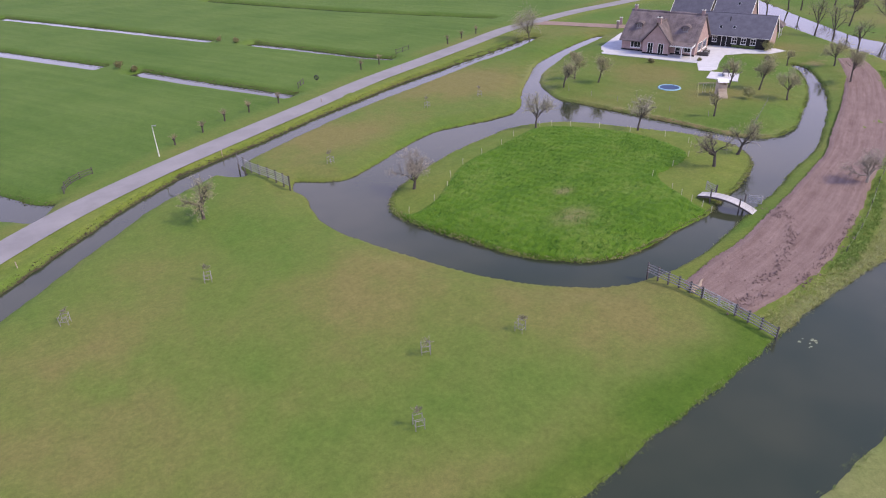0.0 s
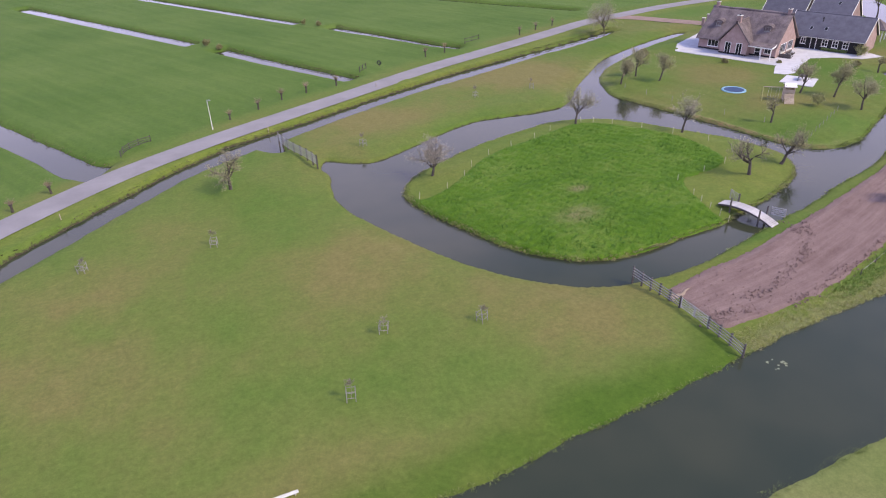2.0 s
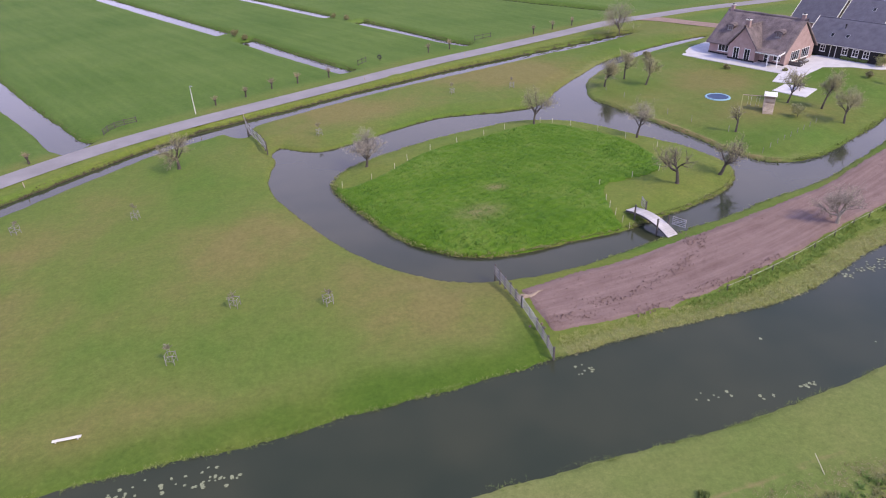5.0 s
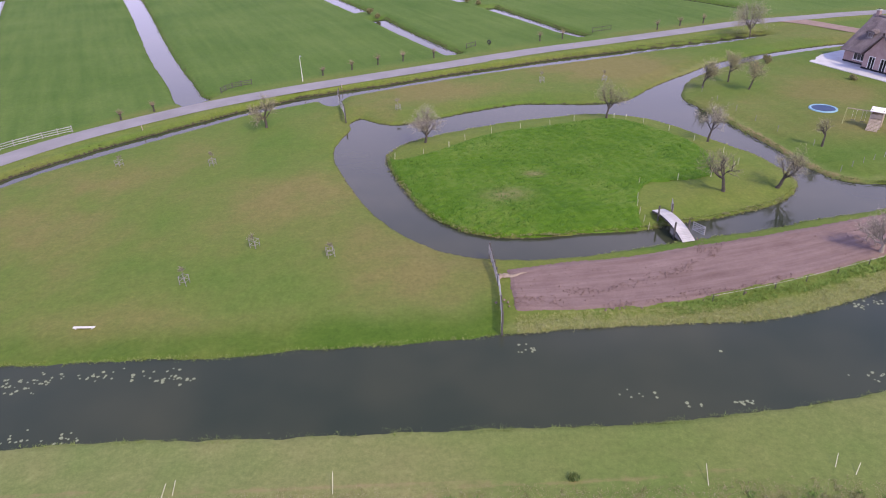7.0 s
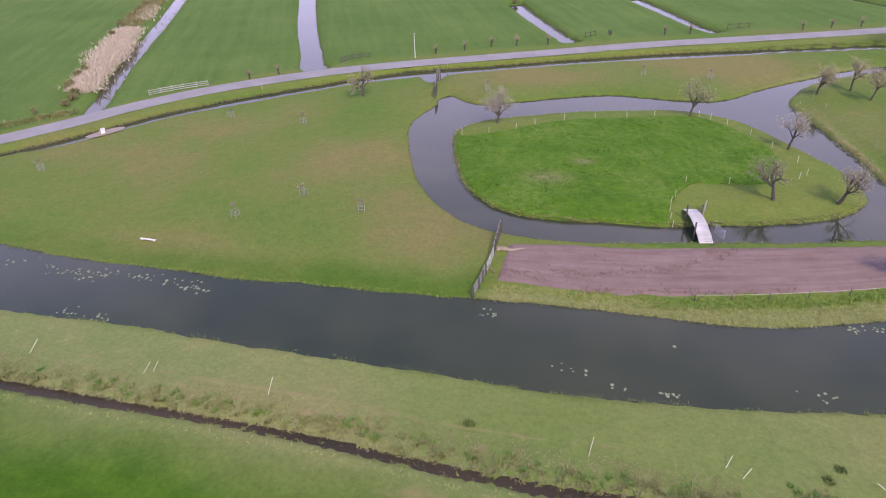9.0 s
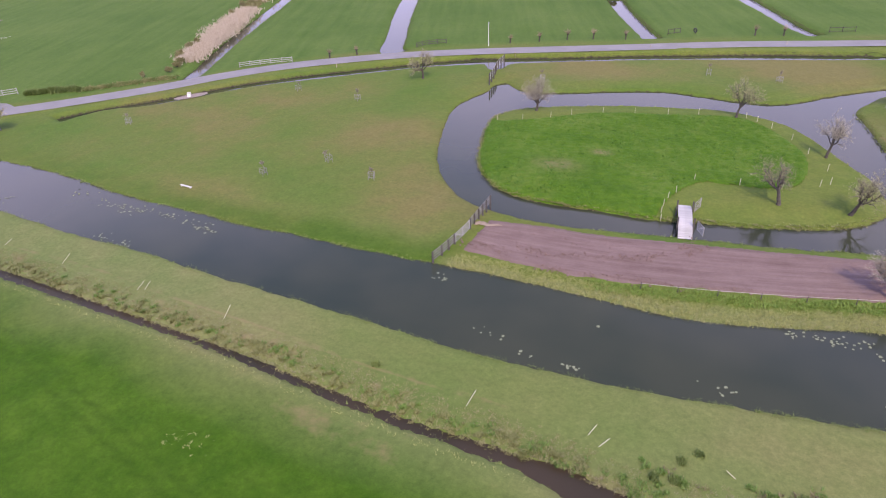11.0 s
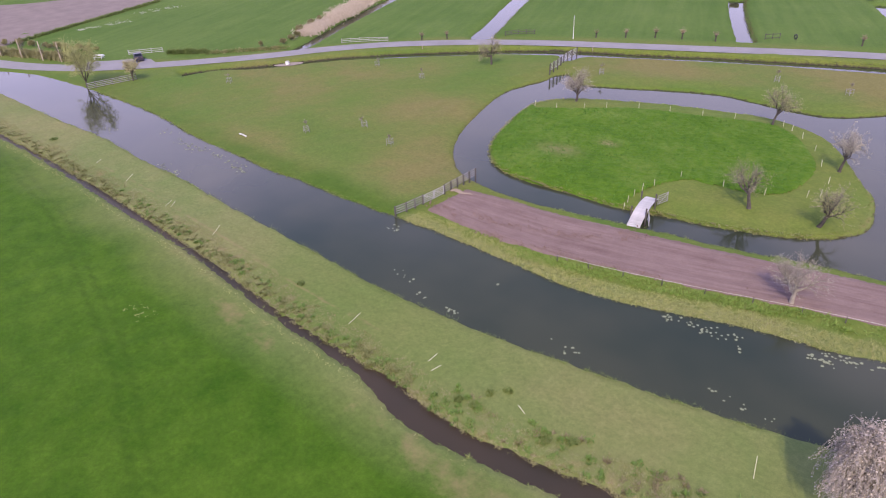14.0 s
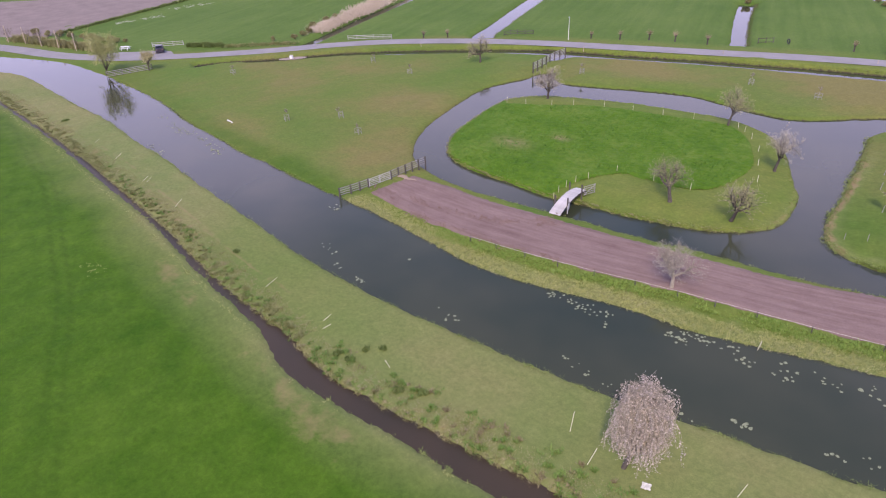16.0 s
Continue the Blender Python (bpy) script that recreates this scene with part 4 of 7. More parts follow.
tree("gnarled dark fruit tree with crooked bare limbs on the island", 71.9, 44.2, 4.9, 5, group=ISL, lean=(0.08, 0.06), fork=0.40, limbs=7, spread=1.3, crook=0.2, rise=0.04, leaves=2.0, twigs=6, girth=0.18, leaf=0.065, foliage=M_BUD, limb_len=0.5)
tree("strongly leaning forked fruit tree with blossoming tips on the island", 78.45, 45.05, 5.0, 6, group=ISL, lean=(0.34, -0.06), fork=0.34, limbs=6, spread=1.1, crook=0.22, rise=0.07, foliage=M_BUD, leaves=2.8, twigs=6, girth=0.17, leaf=0.07)
tree("pale spreading fruit tree with knobbly limbs beside the tilled strip", 81.03, 29.73, 4.8, 7, fork=0.24, limbs=9, spread=1.2, crook=0.22, leaves=2.0, twigs=9, girth=0.17, leaf=0.05, bark=M_TWIG, twig_mat=M_TWIG)
weeping_tree("weeping cherry with dense drooping pinkish blossoming branches", 89.7, 10.15, 8)
for i, (tx, ty, th, kw) in enumerate([
        (84.1, 83.0, 5.8, dict(fork=0.2, limbs=7, spread=0.7, leaves=1.6, foliage=M_BUD)),
        (89.2, 85.2, 4.7, dict(leaves=1.8, foliage=M_BUD)),
        (90.8, 80.9, 4.9, dict(lean=(0.28, -0.08), leaves=1.6, foliage=M_BUD)),
        (105.03, 63.79, 5.1, dict(lean=(0.08, -0.03), leaves=1.4, foliage=M_BUD)),
        (107.51, 59.53, 5.3, dict(lean=(0.05, 0.0), leaves=2.6, foliage=M_BUD)),
        (105.78, 53.58, 4.8, dict(lean=(0.06, -0.04), leaves=2.2, foliage=M_BUD)),
        (89.5, 56.1, 3.5, dict(leaves=0.8, twigs=4, limbs=3, foliage=M_BUD)),
        (132.51, 59.32, 4.8, dict(leaves=2.0, foliage=M_BUD)),
        (123.25, 51.90, 6.0, dict(leaves=2.0, foliage=M_BUD, fork=0.4)),
        (127.74, 65.91, 3.0, dict(leaves=1.6, limbs=4, foliage=M_BUD))]):
    tree("pruned fruit tree with yellow-green buds on garden grass" if i < 7 else "pruned fruit tree with budding crown beside bare soil", tx, ty, th, 20 + i, group=GARDEN, **{"spread": 0.85, "limbs": 6, "twigs": 8, "leaf": 0.085, "fork": 0.42, "limb_len": 0.40, "girth": 0.13, "crook": 0.11, **kw, "leaves": kw["leaves"] * 2.2})
tree("young yellow-green willow shrub on garden grass", 101.5, 57.7, 2.3, 40, name="shrub", category="shrub", fork=0.12, limbs=7, spread=0.6, leaves=3.0, foliage=M_WILLOW, girth=0.03)
tree("yellow-green weeping shrub beside the black barn", 134.69, 74.52, 2.4, 41, name="shrub", category="shrub", fork=0.2, limbs=6, spread=0.7, leaves=6.0, foliage=M_WILLOW, girth=0.05, droop=0.3)
tree("tall young willow with yellow-green haze of leaves by the canal bridge", -35.69, 19.25, 9.4, 42, name="willow_tree", group="willows at the canal bridge", fork=0.10, limbs=17, spread=0.42, rise=0.14, leaves=6.0, twigs=9, foliage=M_WILLOW, twig_mat=M_WILLOW, leaf=0.075, girth=0.08, limb_len=0.66, reach=0.5, droop=0.25)
tree("small bare willow with russet twigs by the canal bridge", -31.81, 25.95, 4.4, 43, name="willow_tree", group="willows at the canal bridge", fork=0.22, limbs=7, spread=0.5, leaves=2.5, twigs=11, foliage=M_BUD, twig_mat=M_SHOOT, girth=0.13)
tree("tall bare tree with a fine light-brown crown beside the driveway", 106.62, 116.38, 8.4, 44, name="roadside_tree", fork=0.3, limbs=10, spread=0.8, leaves=2.4, twigs=10, foliage=M_WILLOW, twig_mat=M_TWIG, girth=0.11, leaf=0.085, droop=0.2)
for i, (tx, ty, th) in enumerate([(156.12, 75.42, 8.5), (157.51, 71.96, 7.5), (171.76, 75.40, 9.5), (164.58, 63.94, 9.0), (182.86, 96.71, 9.0), (183.93, 93.78, 8.0), (197.95, 91.81, 9.5), (145.64, 61.30, 6.5), (173.18, 97.30, 8.0), (177.42, 68.88, 9.0)]):
    tree("tall bare waterside tree with thin greenish crown", tx, ty, th, 60 + i, name="waterside_tree", group="trees along the far canal", fork=0.42, limbs=5, spread=0.55, leaves=0.8, twigs=4, foliage=M_RUSSET, girth=0.17, leaf=0.12)
for i, (tx, ty, th) in enumerate([(190.91, 82.40, 2.6), (187.63, 70.75, 2.2), (201.12, 86.33, 3.0), (207.12, 98.92, 2.6), (197.77, 108.87, 2.4), (184.62, 60.81, 2.4)]):
    tree("dull green bare shrub on the far bank", tx, ty, th, 80 + i, name="shrub", category="shrub", group="shrubs on the far bank", fork=0.15, limbs=7, spread=0.8, leaves=4.0, foliage=M_RUSSET, leaf=0.2, girth=0.06)


def pollard(x, y, h, seed):
    """A low pollarded willow: stout stem, swollen head, short shoots."""
    rng = random.Random(seed)
    root = thing("pollard_willow", pose(x, y, 0, 0, 0, rng.uniform(0, 360)), "low pollarded willow with a knobbly head and short russet shoots", "tree", "pollard willows along the road")
    v, f = [], []
    k = h * 0.62
    pts = [Vector((0, 0, -0.1)), Vector((0.02, 0, k * 0.4)), Vector((0.05, 0.02, k * 0.75)), Vector((0.05, 0.02, k * 0.9)), Vector((0.06, 0.02, k)), Vector((0.06, 0.02, k * 1.08))]
    tube_ring(pts, [0.17, 0.13, 0.13, 0.24, 0.25, 0.08], 8, v, f)
    link_mesh("trunk", v, f, M_BARK, root, "", True)
    v, f = [], []
    for _ in range(85):
        w = Vector((rng.gauss(0, 0.75), rng.gauss(0, 0.75), 0.9))
        p, r, _ = limb(rng, Vector((0.06 + rng.gauss(0, 0.09), rng.gauss(0, 0.09), k * rng.uniform(0.9, 1.05))), w, h * rng.uniform(0.25, 0.6), 0.013, 0.006, 3, 0.1, 0.08)
        tube_ring(p, r, 3, v, f)
    tagged(link_mesh("shoots", v, f, M_SHOOT, root), kind="stuff")


for i, (px, py, ph) in enumerate([(-8.70, 77.36, 1.6), (-4.80, 80.95, 1.7), (19.87, 98.68, 1.5), (24.94, 101.53, 1.8), (29.62, 104.88, 1.9), (34.41, 106.62, 2.0), (40.42, 108.28, 1.9), (63.01, 118.93, 2.0), (68.00, 120.16, 2.0), (90.22, 126.30, 1.9), (96.06, 128.72, 1.9), (102.10, 130.75, 1.9)]):
    pollard(px, py, ph, 100 + i)


# ---- fences, gates, stakes ----
def rail_fence(label, pts, group="", rails=3, height=1.1, post_mat=None, rail_mat=None, post=0.11, base=0.0, name="rail_fence"):
    """Posts at the points and rails from post to post."""
    o = Vector((*pts[0], 0))
    root = thing(name, pose(o.x, o.y, 0), label, "fence", group)
    p = [Vector((x, y, 0)) - o for x, y in pts]
    for q in p:
        box("post", (post, post, height + 0.98 - base), pose(q.x, q.y, -0.9 + base), post_mat or M_DARKWOOD, root)
    for a, b in zip(p, p[1:]):
        side = (b - a).normalized().cross(Vector((0, 0, 1))) * (post / 2 + 0.015)
        for k in range(rails):
            zz = height * (0.93 - 0.72 * k / max(rails - 1, 1))
            beam("rail", a + side + Vector((0, 0, zz)), b + side + Vector((0, 0, zz)), 0.035, 0.10, rail_mat or M_RAIL, root)
    return root


def bar_gate(label, a, b, height=1.1, bars=5, mat=None, group="", z=0.0):
    """A field gate: two stiles, bars between them and one brace."""
    a, b = Vector((*a, z)), Vector((*b, z))
    root = thing("field_gate", Matrix.Translation(a), label, "gate", group)
    d = b - a
    for q in (Vector(), d):
        beam("stile", q + Vector((0, 0, 0.08)), q + Vector((0, 0, height)), 0.06, 0.08, mat or M_RAIL, root)
    for k in range(bars):
        zz = 0.16 + (height - 0.22) * k / (bars - 1)
        beam("bar", Vector((0, 0, zz)), d + Vector((0, 0, zz)), 0.03, 0.075, mat or M_RAIL, root)
    off = d.normalized().cross(Vector((0, 0, 1))) * 0.04
    beam("brace", off + Vector((0, 0, 0.16)), off + d + Vector((0, 0, height - 0.06)), 0.03, 0.07, mat or M_RAIL, root)
    return root


TILL = "fence across the head of the tilled strip"
rail_fence("silver-grey post and rail fence beside the pond", [(44.4, 32.6), (44.45, 31.45), (44.5, 30.35), (44.55, 29.25), (44.6, 28.1), (44.65, 26.95)], TILL, 4, 1.1, M_DARKWOOD, M_GREYWOOD, 0.14)
bar_gate("closed silver-grey wooden field gate at the tilled strip", (44.65, 26.8), (44.62, 25.32), group=TILL)
bar_gate("closed silver-grey wooden field gate at the tilled strip", (44.62, 25.22), (44.56, 23.75), group=TILL)
rail_fence("silver-grey post and rail fence running down into the canal", [(44.55, 23.6), (44.5, 22.4), (44.4, 21.2), (44.2, 19.75)], TILL, 4, 1.1, M_DARKWOOD, M_GREYWOOD, 0.14)
rail_fence("weathered grey paddock fence across the grass dam", [(24.28, 84.95), (24.44, 83.12), (24.69, 81.30), (25.09, 79.49), (25.59, 77.87), (26.00, 76.26), (26.30, 74.65), (26.50, 73.23)], "", 5, 1.45, M_DARKWOOD, M_RAIL, 0.16)
rail_fence("grey timber fence beside the canal bridge", [(-33.10, 18.29), (-33.00, 19.71), (-32.75, 21.10), (-32.51, 22.48), (-32.31, 23.87), (-32.07, 25.26), (-32.02, 26.65)], "", 4, 1.2, M_DARKWOOD, M_GREYWOOD)
rail_fence("whitish timber railing beside the road", [(-51.45, 34.08), (-50.19, 35.88), (-48.83, 37.79), (-47.57, 39.59)], "white roadside railings", 3, 1.0, M_RAIL, M_RAIL)
rail_fence("whitish timber railing with gate beside the road", [(-21.13, 66.06), (-19.95, 67.55), (-18.61, 68.90), (-17.27, 70.25), (-15.63, 71.59), (-14.09, 72.74)], "white roadside railings", 3, 0.9, M_GREYWOOD, M_RAIL)
rail_fence("grey timber railing at a field entrance", [(3.54, 89.82), (3.93, 91.34), (4.81, 92.66), (6.10, 93.69), (7.78, 94.43)], "", 3, 0.9, M_DARKWOOD, M_DARKWOOD)
rail_fence("short grey fence beside a field ditch", [(47.25, 114.91), (48.26, 115.97), (49.27, 116.92)], "", 2, 1.0, M_DARKWOOD, M_DARKWOOD)
rail_fence("short grey fence beside a field ditch", [(75.76, 125.81), (78.00, 126.64), (80.24, 127.59)], "", 2, 1.0, M_DARKWOOD, M_DARKWOOD)


def stake(x, y, h, lean, label, group, mat, name="stake", w=0.06):
    """A square stake with a chamfered head, driven into the ground."""
    top = Vector((lean[0], lean[1], h))
    root = thing(name, pose(x, y, float(ground_z(x, y))), label, "post", group)
    a = top.normalized() * -0.25
    beam("shaft", a, top, w, w, mat, root)
    beam("head", top - top.normalized() * 0.02, top + top.normalized() * 0.05, w * 0.6, w * 0.6, mat, root)


for ix_, iy_ in [(34.35, 58.2), (38.1, 58.45), (41.5, 60.5), (43.83, 62.9), (47.67, 65.35), (51.92, 66.6), (56.3, 67.6), (60.12, 69.35), (66.25, 70.3), (67.7, 69.25), (69.65, 67.25), (72.2, 63.8), (74.2, 59.65), (76.3, 55.1), (76.6, 51.4), (75.6, 50.3), (72.0, 48.15), (67.8, 47.4), (63.1, 46.9), (61.85, 43.0), (61.3, 41.3), (61.15, 39.8), (61.2, 38.4), (61.4, 37.3)]:
    stake(ix_, iy_, 0.82, (0.05 * math.sin(ix_ * 7), 0.05 * math.cos(iy_ * 5)), "slim yellowish-white fence stake on the island", "white stakes on the island", M_STAKE, "fence_stake", 0.06)
for sx_, sy_, lx_, ly_, lh_ in [(2.3, 5.2, 0.3, 0.8, 0.4), (11.3, 5.2, 0.1, 1.1, 0.6), (21.9, 4.95, 0.2, 0.95, 0.5), (22.5, 5.3, 0.1, 0.8, 0.5), (32.3, 4.9, -0.05, 1.2, 0.7), (54.95, 4.25, 0.25, 1.35, 0.55), (63.2, 5.25, 0.4, 0.65, 0.5), (64.1, 4.6, 0.55, 0.6, 0.4), (72.0, 5.5, -0.6, 0.0, 0.4), (85.5, 10.2, -0.3, 0.8, 1.1), (88.0, 8.8, 0.1, 0.9, 0.9), (95.6, 13.1, 0.25, 0.5, 0.9)]:
    stake(sx_, sy_, lh_, (0.85 * lx_, 0.85 * ly_), "leaning pale fence stake on the canal-side grass", "leaning stakes by the muddy ditch", M_STAKE, "fence_stake", 0.04)
stake(90.1, 26.9, 0.85, (0.1, 0.15), "short pale stake at the canal's edge", "", M_STAKE, "fence_stake", 0.06)
for k in range(9):
    stake(88.0 + 1.75 * k, 48.9 + 0.74 * k, 0.7, (0, 0), "thin grey garden fence stake", "thin stakes in the garden", M_GREYWOOD, "garden_stake", 0.05)
for gx_, gy_ in [(83.10, 80.74), (83.78, 76.11), (84.66, 71.08), (85.54, 66.55), (86.62, 62.14), (88.68, 56.57)]:
    stake(gx_, gy_, 0.8, (0.05, 0.1), "thin grey garden fence stake", "thin stakes in the garden", M_GREYWOOD, "garden_stake", 0.05)
for mx_, my_ in [(46.25, 103.48), (68.94, 113.07), (-3.59, 72.34), (24.07, 90.83)]:
    stake(mx_, my_, 0.7, (0, 0), "short yellowish marker post on the road verge", "marker posts on the verge", M_PALEWOOD, "marker_post", 0.09)
for wx_, wy_ in [(-87.08, 12.43), (-81.08, 14.90), (-75.20, 16.90), (-69.12, 19.09), (-62.98, 21.14), (-58.24, 23.05)]:
    stake(wx_, wy_, 3.8, (-0.45, 0.2), "tall pale timber pole leaning beside the road", "tall poles along the road", M_PALEWOOD, "timber_pole", 0.17)
    tree("thin bare sapling tied beside a pole", wx_ + 0.5, wy_ + 0.4, 3.4, int(900 + wx_), name="sapling", group="saplings along the road", fork=0.4, limbs=4, spread=0.6, leaves=0, twigs=3, girth=0.04)

# white tape fence along the tilled strip
tape_line = smooth_curve(TILLED_SOUTH, step=4.0)
tape_line = tape_line[(tape_line[:, 0] > 60) & (tape_line[:, 0] < 128)]
tape = thing("tape_fence", pose(tape_line[0, 0], tape_line[0, 1] - 0.5, 0), "white tape strung on low dark posts along the tilled strip", "fence")
to = Vector((tape_line[0, 0], tape_line[0, 1] - 0.5, 0))
tp_ = [Vector((x, y - 0.5, 0)) - to for x, y in tape_line[:, :2]]
for q in tp_:
    box("post", (0.07, 0.07, 1.0), pose(q.x, q.y, -0.3), M_DARKWOOD, tape)
for a, b in zip(tp_, tp_[1:]):
    beam("tape", a + Vector((0, -0.06, 0.62)), b + Vector((0, -0.06, 0.62)), 0.012, 0.022, M_OLDWHITE, tape)


def tree_guard(x, y, seed):
    """Four posts with slats round a bare sapling."""
    rng = random.Random(seed)
    root = thing("tree_guard", pose(x, y, float(ground_z(x, y)), 0, 0, rng.uniform(0, 120)), "grey wooden guard of posts and slats round a young tree", "tree guard", "tree guards on the pasture")
    pts = [Vector((0.46 * math.cos(a), 0.46 * math.sin(a), 0)) for a in (0.3, 1.87, 3.44, 5.01)]
    for q in pts:
        box("post", (0.05, 0.05, 1.28), pose(q.x, q.y, -0.3, rng.uniform(-3, 3), rng.uniform(-3, 3), 0), M_GREYWOOD, root)
    for a, b in zip(pts, pts[1:] + pts[:1]):
        for zz in (0.38, 0.86):
            beam("slat", a + Vector((0, 0, zz)), b + Vector((0, 0, zz)), 0.018, 0.045, M_GREYWOOD, root)
    tree("thin bare sapling inside a wooden guard", x, y, rng.uniform(1.6, 1.9), seed, name="sapling", group="saplings on the pasture", fork=0.62, limbs=3, spread=0.6, leaves=0.0, twigs=2, girth=0.014, limb_len=0.25, foliage=M_BUD, bark=M_TWIG)


for i, (cx_, cy_) in enumerate([(-1.4, 58.3), (10.9, 57.5), (21.0, 35.65), (15.95, 29.2), (28.9, 33.2), (34.26, 77.17), (69.22, 88.54), (-15.38, 35.81), (58.62, 89.27)]):
    tree_guard(cx_, cy_, 200 + i)


# ---- footbridge to the island ----
def footbridge():
    a, b = Vector((63.15, 40.1, 0.0)), Vector((64.38, 33.85, 0.0))
    d = b - a
    rz = math.degrees(math.atan2(d.y, d.x))
    root = thing("footbridge", pose(a.x, a.y, 0, 0, 0, rz), "arched grey plank footbridge over the pond with dark posts", "bridge")
    n, length, wide = 30, d.length, 1.35

    def arch(s):
        return 0.08 - 0.45 * s + 0.60 * (1 - (2 * s - 1)**2)

    for i in range(n):
        s = (i + 0.5) / n
        slope = math.degrees(math.atan2(-(arch(s + 0.01) - arch(s - 0.01)), 0.02 * length))
        box("plank", (length / n - 0.008, wide, 0.045), pose(s * length, 0, arch(s), 0, slope, 0), M_DECK, root, "", 0.006)
    for y in (-0.56, 0.56):
        pts = [Vector((s * length, y, arch(s) - 0.13)) for s in np.linspace(0.0, 1.0, 13)]
        v, f = [], []
        for q in pts:
            for dy, dz in ((-0.05, -0.10), (0.05, -0.10), (0.05, 0.12), (-0.05, 0.12)):
                v.append(q + Vector((0, dy, dz)))
        for i in range(12):
            for j in range(4):
                f.append((4 * i + j, 4 * i + (j + 1) % 4, 4 * i + 4 + (j + 1) % 4, 4 * i + 4 + j))
        f += [(0, 3, 2, 1), (48, 49, 50, 51)]
        link_mesh("girder", v, f, M_DARKWOOD, root)
    for s in (0.24, 0.76):
        for y in (-0.76, 0.76):
            box("post", (0.14, 0.14, 2.6), pose(s * length, y, arch(s) - 1.6), M_DARKWOOD, root)
    return root


footbridge()
bar_gate("open grey wooden gate at the foot of the footbridge", (65.18, 35.3), (65.9, 34.12), 1.05, 5, M_RAIL, "gates at the footbridge", 0.05)
bar_gate("open grey wooden gate on the island end of the footbridge", (64.36, 38.95), (64.72, 40.4), 1.2, 5, M_GREYWOOD, "gates at the footbridge", 0.0)

# ---- street lamp ----
lamp = thing("street_lamp", pose(16.67, 95.3, 0, 0, 0, -60), "slim pale street lamp with a short arm beside the road", "street lamp")
v_, f_ = [], []
tube_ring([Vector((0, 0, -0.3)), Vector((0, 0, 0.9)), Vector((0, 0, 0.95)), Vector((0, 0, 4.4)), Vector((0.05, 0, 4.5)), Vector((0.3, 0, 4.55))], [0.085, 0.085, 0.06, 0.05, 0.045, 0.04], 10, v_, f_)
link_mesh("pole", v_, f_, M_OLDWHITE, lamp, "", True)
box("luminaire", (0.55, 0.2, 0.11), pose(0.5, 0, 4.5, 0, -6, 0), M_ZINC, lamp, "flat grey lamp head", 0.03)
box("base_door", (0.02, 0.08, 0.3), pose(0.085, 0, 0.4), M_ZINC, lamp)

# ---- small things on the grass ----
trough = thing("feed_board", pose(9.45, 22.95, 0, 0, 0, -2), "long white board lying flat on the pasture", "board")
box("board", (1.85, 0.26, 0.05), pose(0, 0, 0.10), M_OLDWHITE, trough)
for s in (-0.7, 0.7):
    box("batten", (0.08, 0.28, 0.13), pose(s, 0, -0.02), M_OLDWHITE, trough)
marker = thing("letter_box", pose(-16.92, 49.30, 0.02, 0, 0, 40), "small white box on a gravel patch beside the road", "letter box")
box("body", (0.55, 0.75, 0.55), pose(0, 0, 0.0), M_WHITE, marker, "", 0.03)
box("lid", (0.62, 0.82, 0.05), pose(0, 0, 0.55), M_OLDWHITE, marker)
patch = smooth_curve([(-18.43, 47.27), (-16.59, 47.69), (-14.97, 50.75), (-15.58, 51.95), (-17.43, 50.30)], True, 0.6)
link_mesh("gravel_patch", [(*q, 0.055) for q in patch], [tuple(range(len(patch)))], surface("pinkish_gravel", (0.24, 0.19, 0.165), (0.34, 0.28, 0.25), 1.5, 14, 0.95, 0.2, 0.5, 0.02, vary=0))
tagged(bpy.data.objects["gravel_patch"], "reddish gravel patch between road and ditch", "pavement", kind="structure")
paper = link_mesh("paper_sheet", [(90.85, 7.4, 0.05), (91.15, 7.55, 0.08), (91.05, 7.85, 0.06), (90.75, 7.7, 0.10), (90.85, 7.4, 0.02), (91.15, 7.55, 0.05), (91.05, 7.85, 0.03), (90.75, 7.7, 0.07)],
                  [(0, 1, 2, 3), (7, 6, 5, 4), (0, 4, 5, 1), (1, 5, 6, 2), (2, 6, 7, 3), (3, 7, 4, 0)], M_WHITE)
tagged(paper, "small crumpled white sheet lying on grass", "litter")
ring = thing("tyre_post", pose(52.09, 116.99, 0, 0, 0, -35), "black tyre hung on a short post beside the road", "tyre")
v_, f_ = [], []
circ = [Vector((0.36 * math.cos(a), 0, 0.72 + 0.36 * math.sin(a))) for a in np.linspace(0, 6.283, 21)]
tube_ring(circ, [0.12] * 21, 8, v_, f_)
link_mesh("tyre", v_, f_, M_DARKMETAL, ring, "", True)
box("post", (0.1, 0.1, 1.3), pose(0, 0.2, -0.2), M_DARKWOOD, ring)


# a crumpled white sheet on the grass under the weeping tree
sheet_r = random.Random(5)
sheet = bmesh.new()
bmesh.ops.create_grid(sheet, x_segments=6, y_segments=5, size=0.26)
for v in sheet.verts:
    v.co.z = 0.03 + 0.09 * sheet_r.random() * (1 - 2 * abs(v.co.x)) + 0.03
    v.co.x *= 0.9 + 0.3 * sheet_r.random()
bmesh.ops.solidify(sheet, geom=sheet.faces[:], thickness=0.006)
part("crumpled_sheet", sheet, M_OLDWHITE, thing("litter", pose(91.5, 9.9, 0.0, 0, 0, 25), "crumpled white sheet lying on the canal-side grass", "litter"), "")

# ---- buildings ----
U_WAY = math.degrees(math.atan2(-0.94, 0.34))


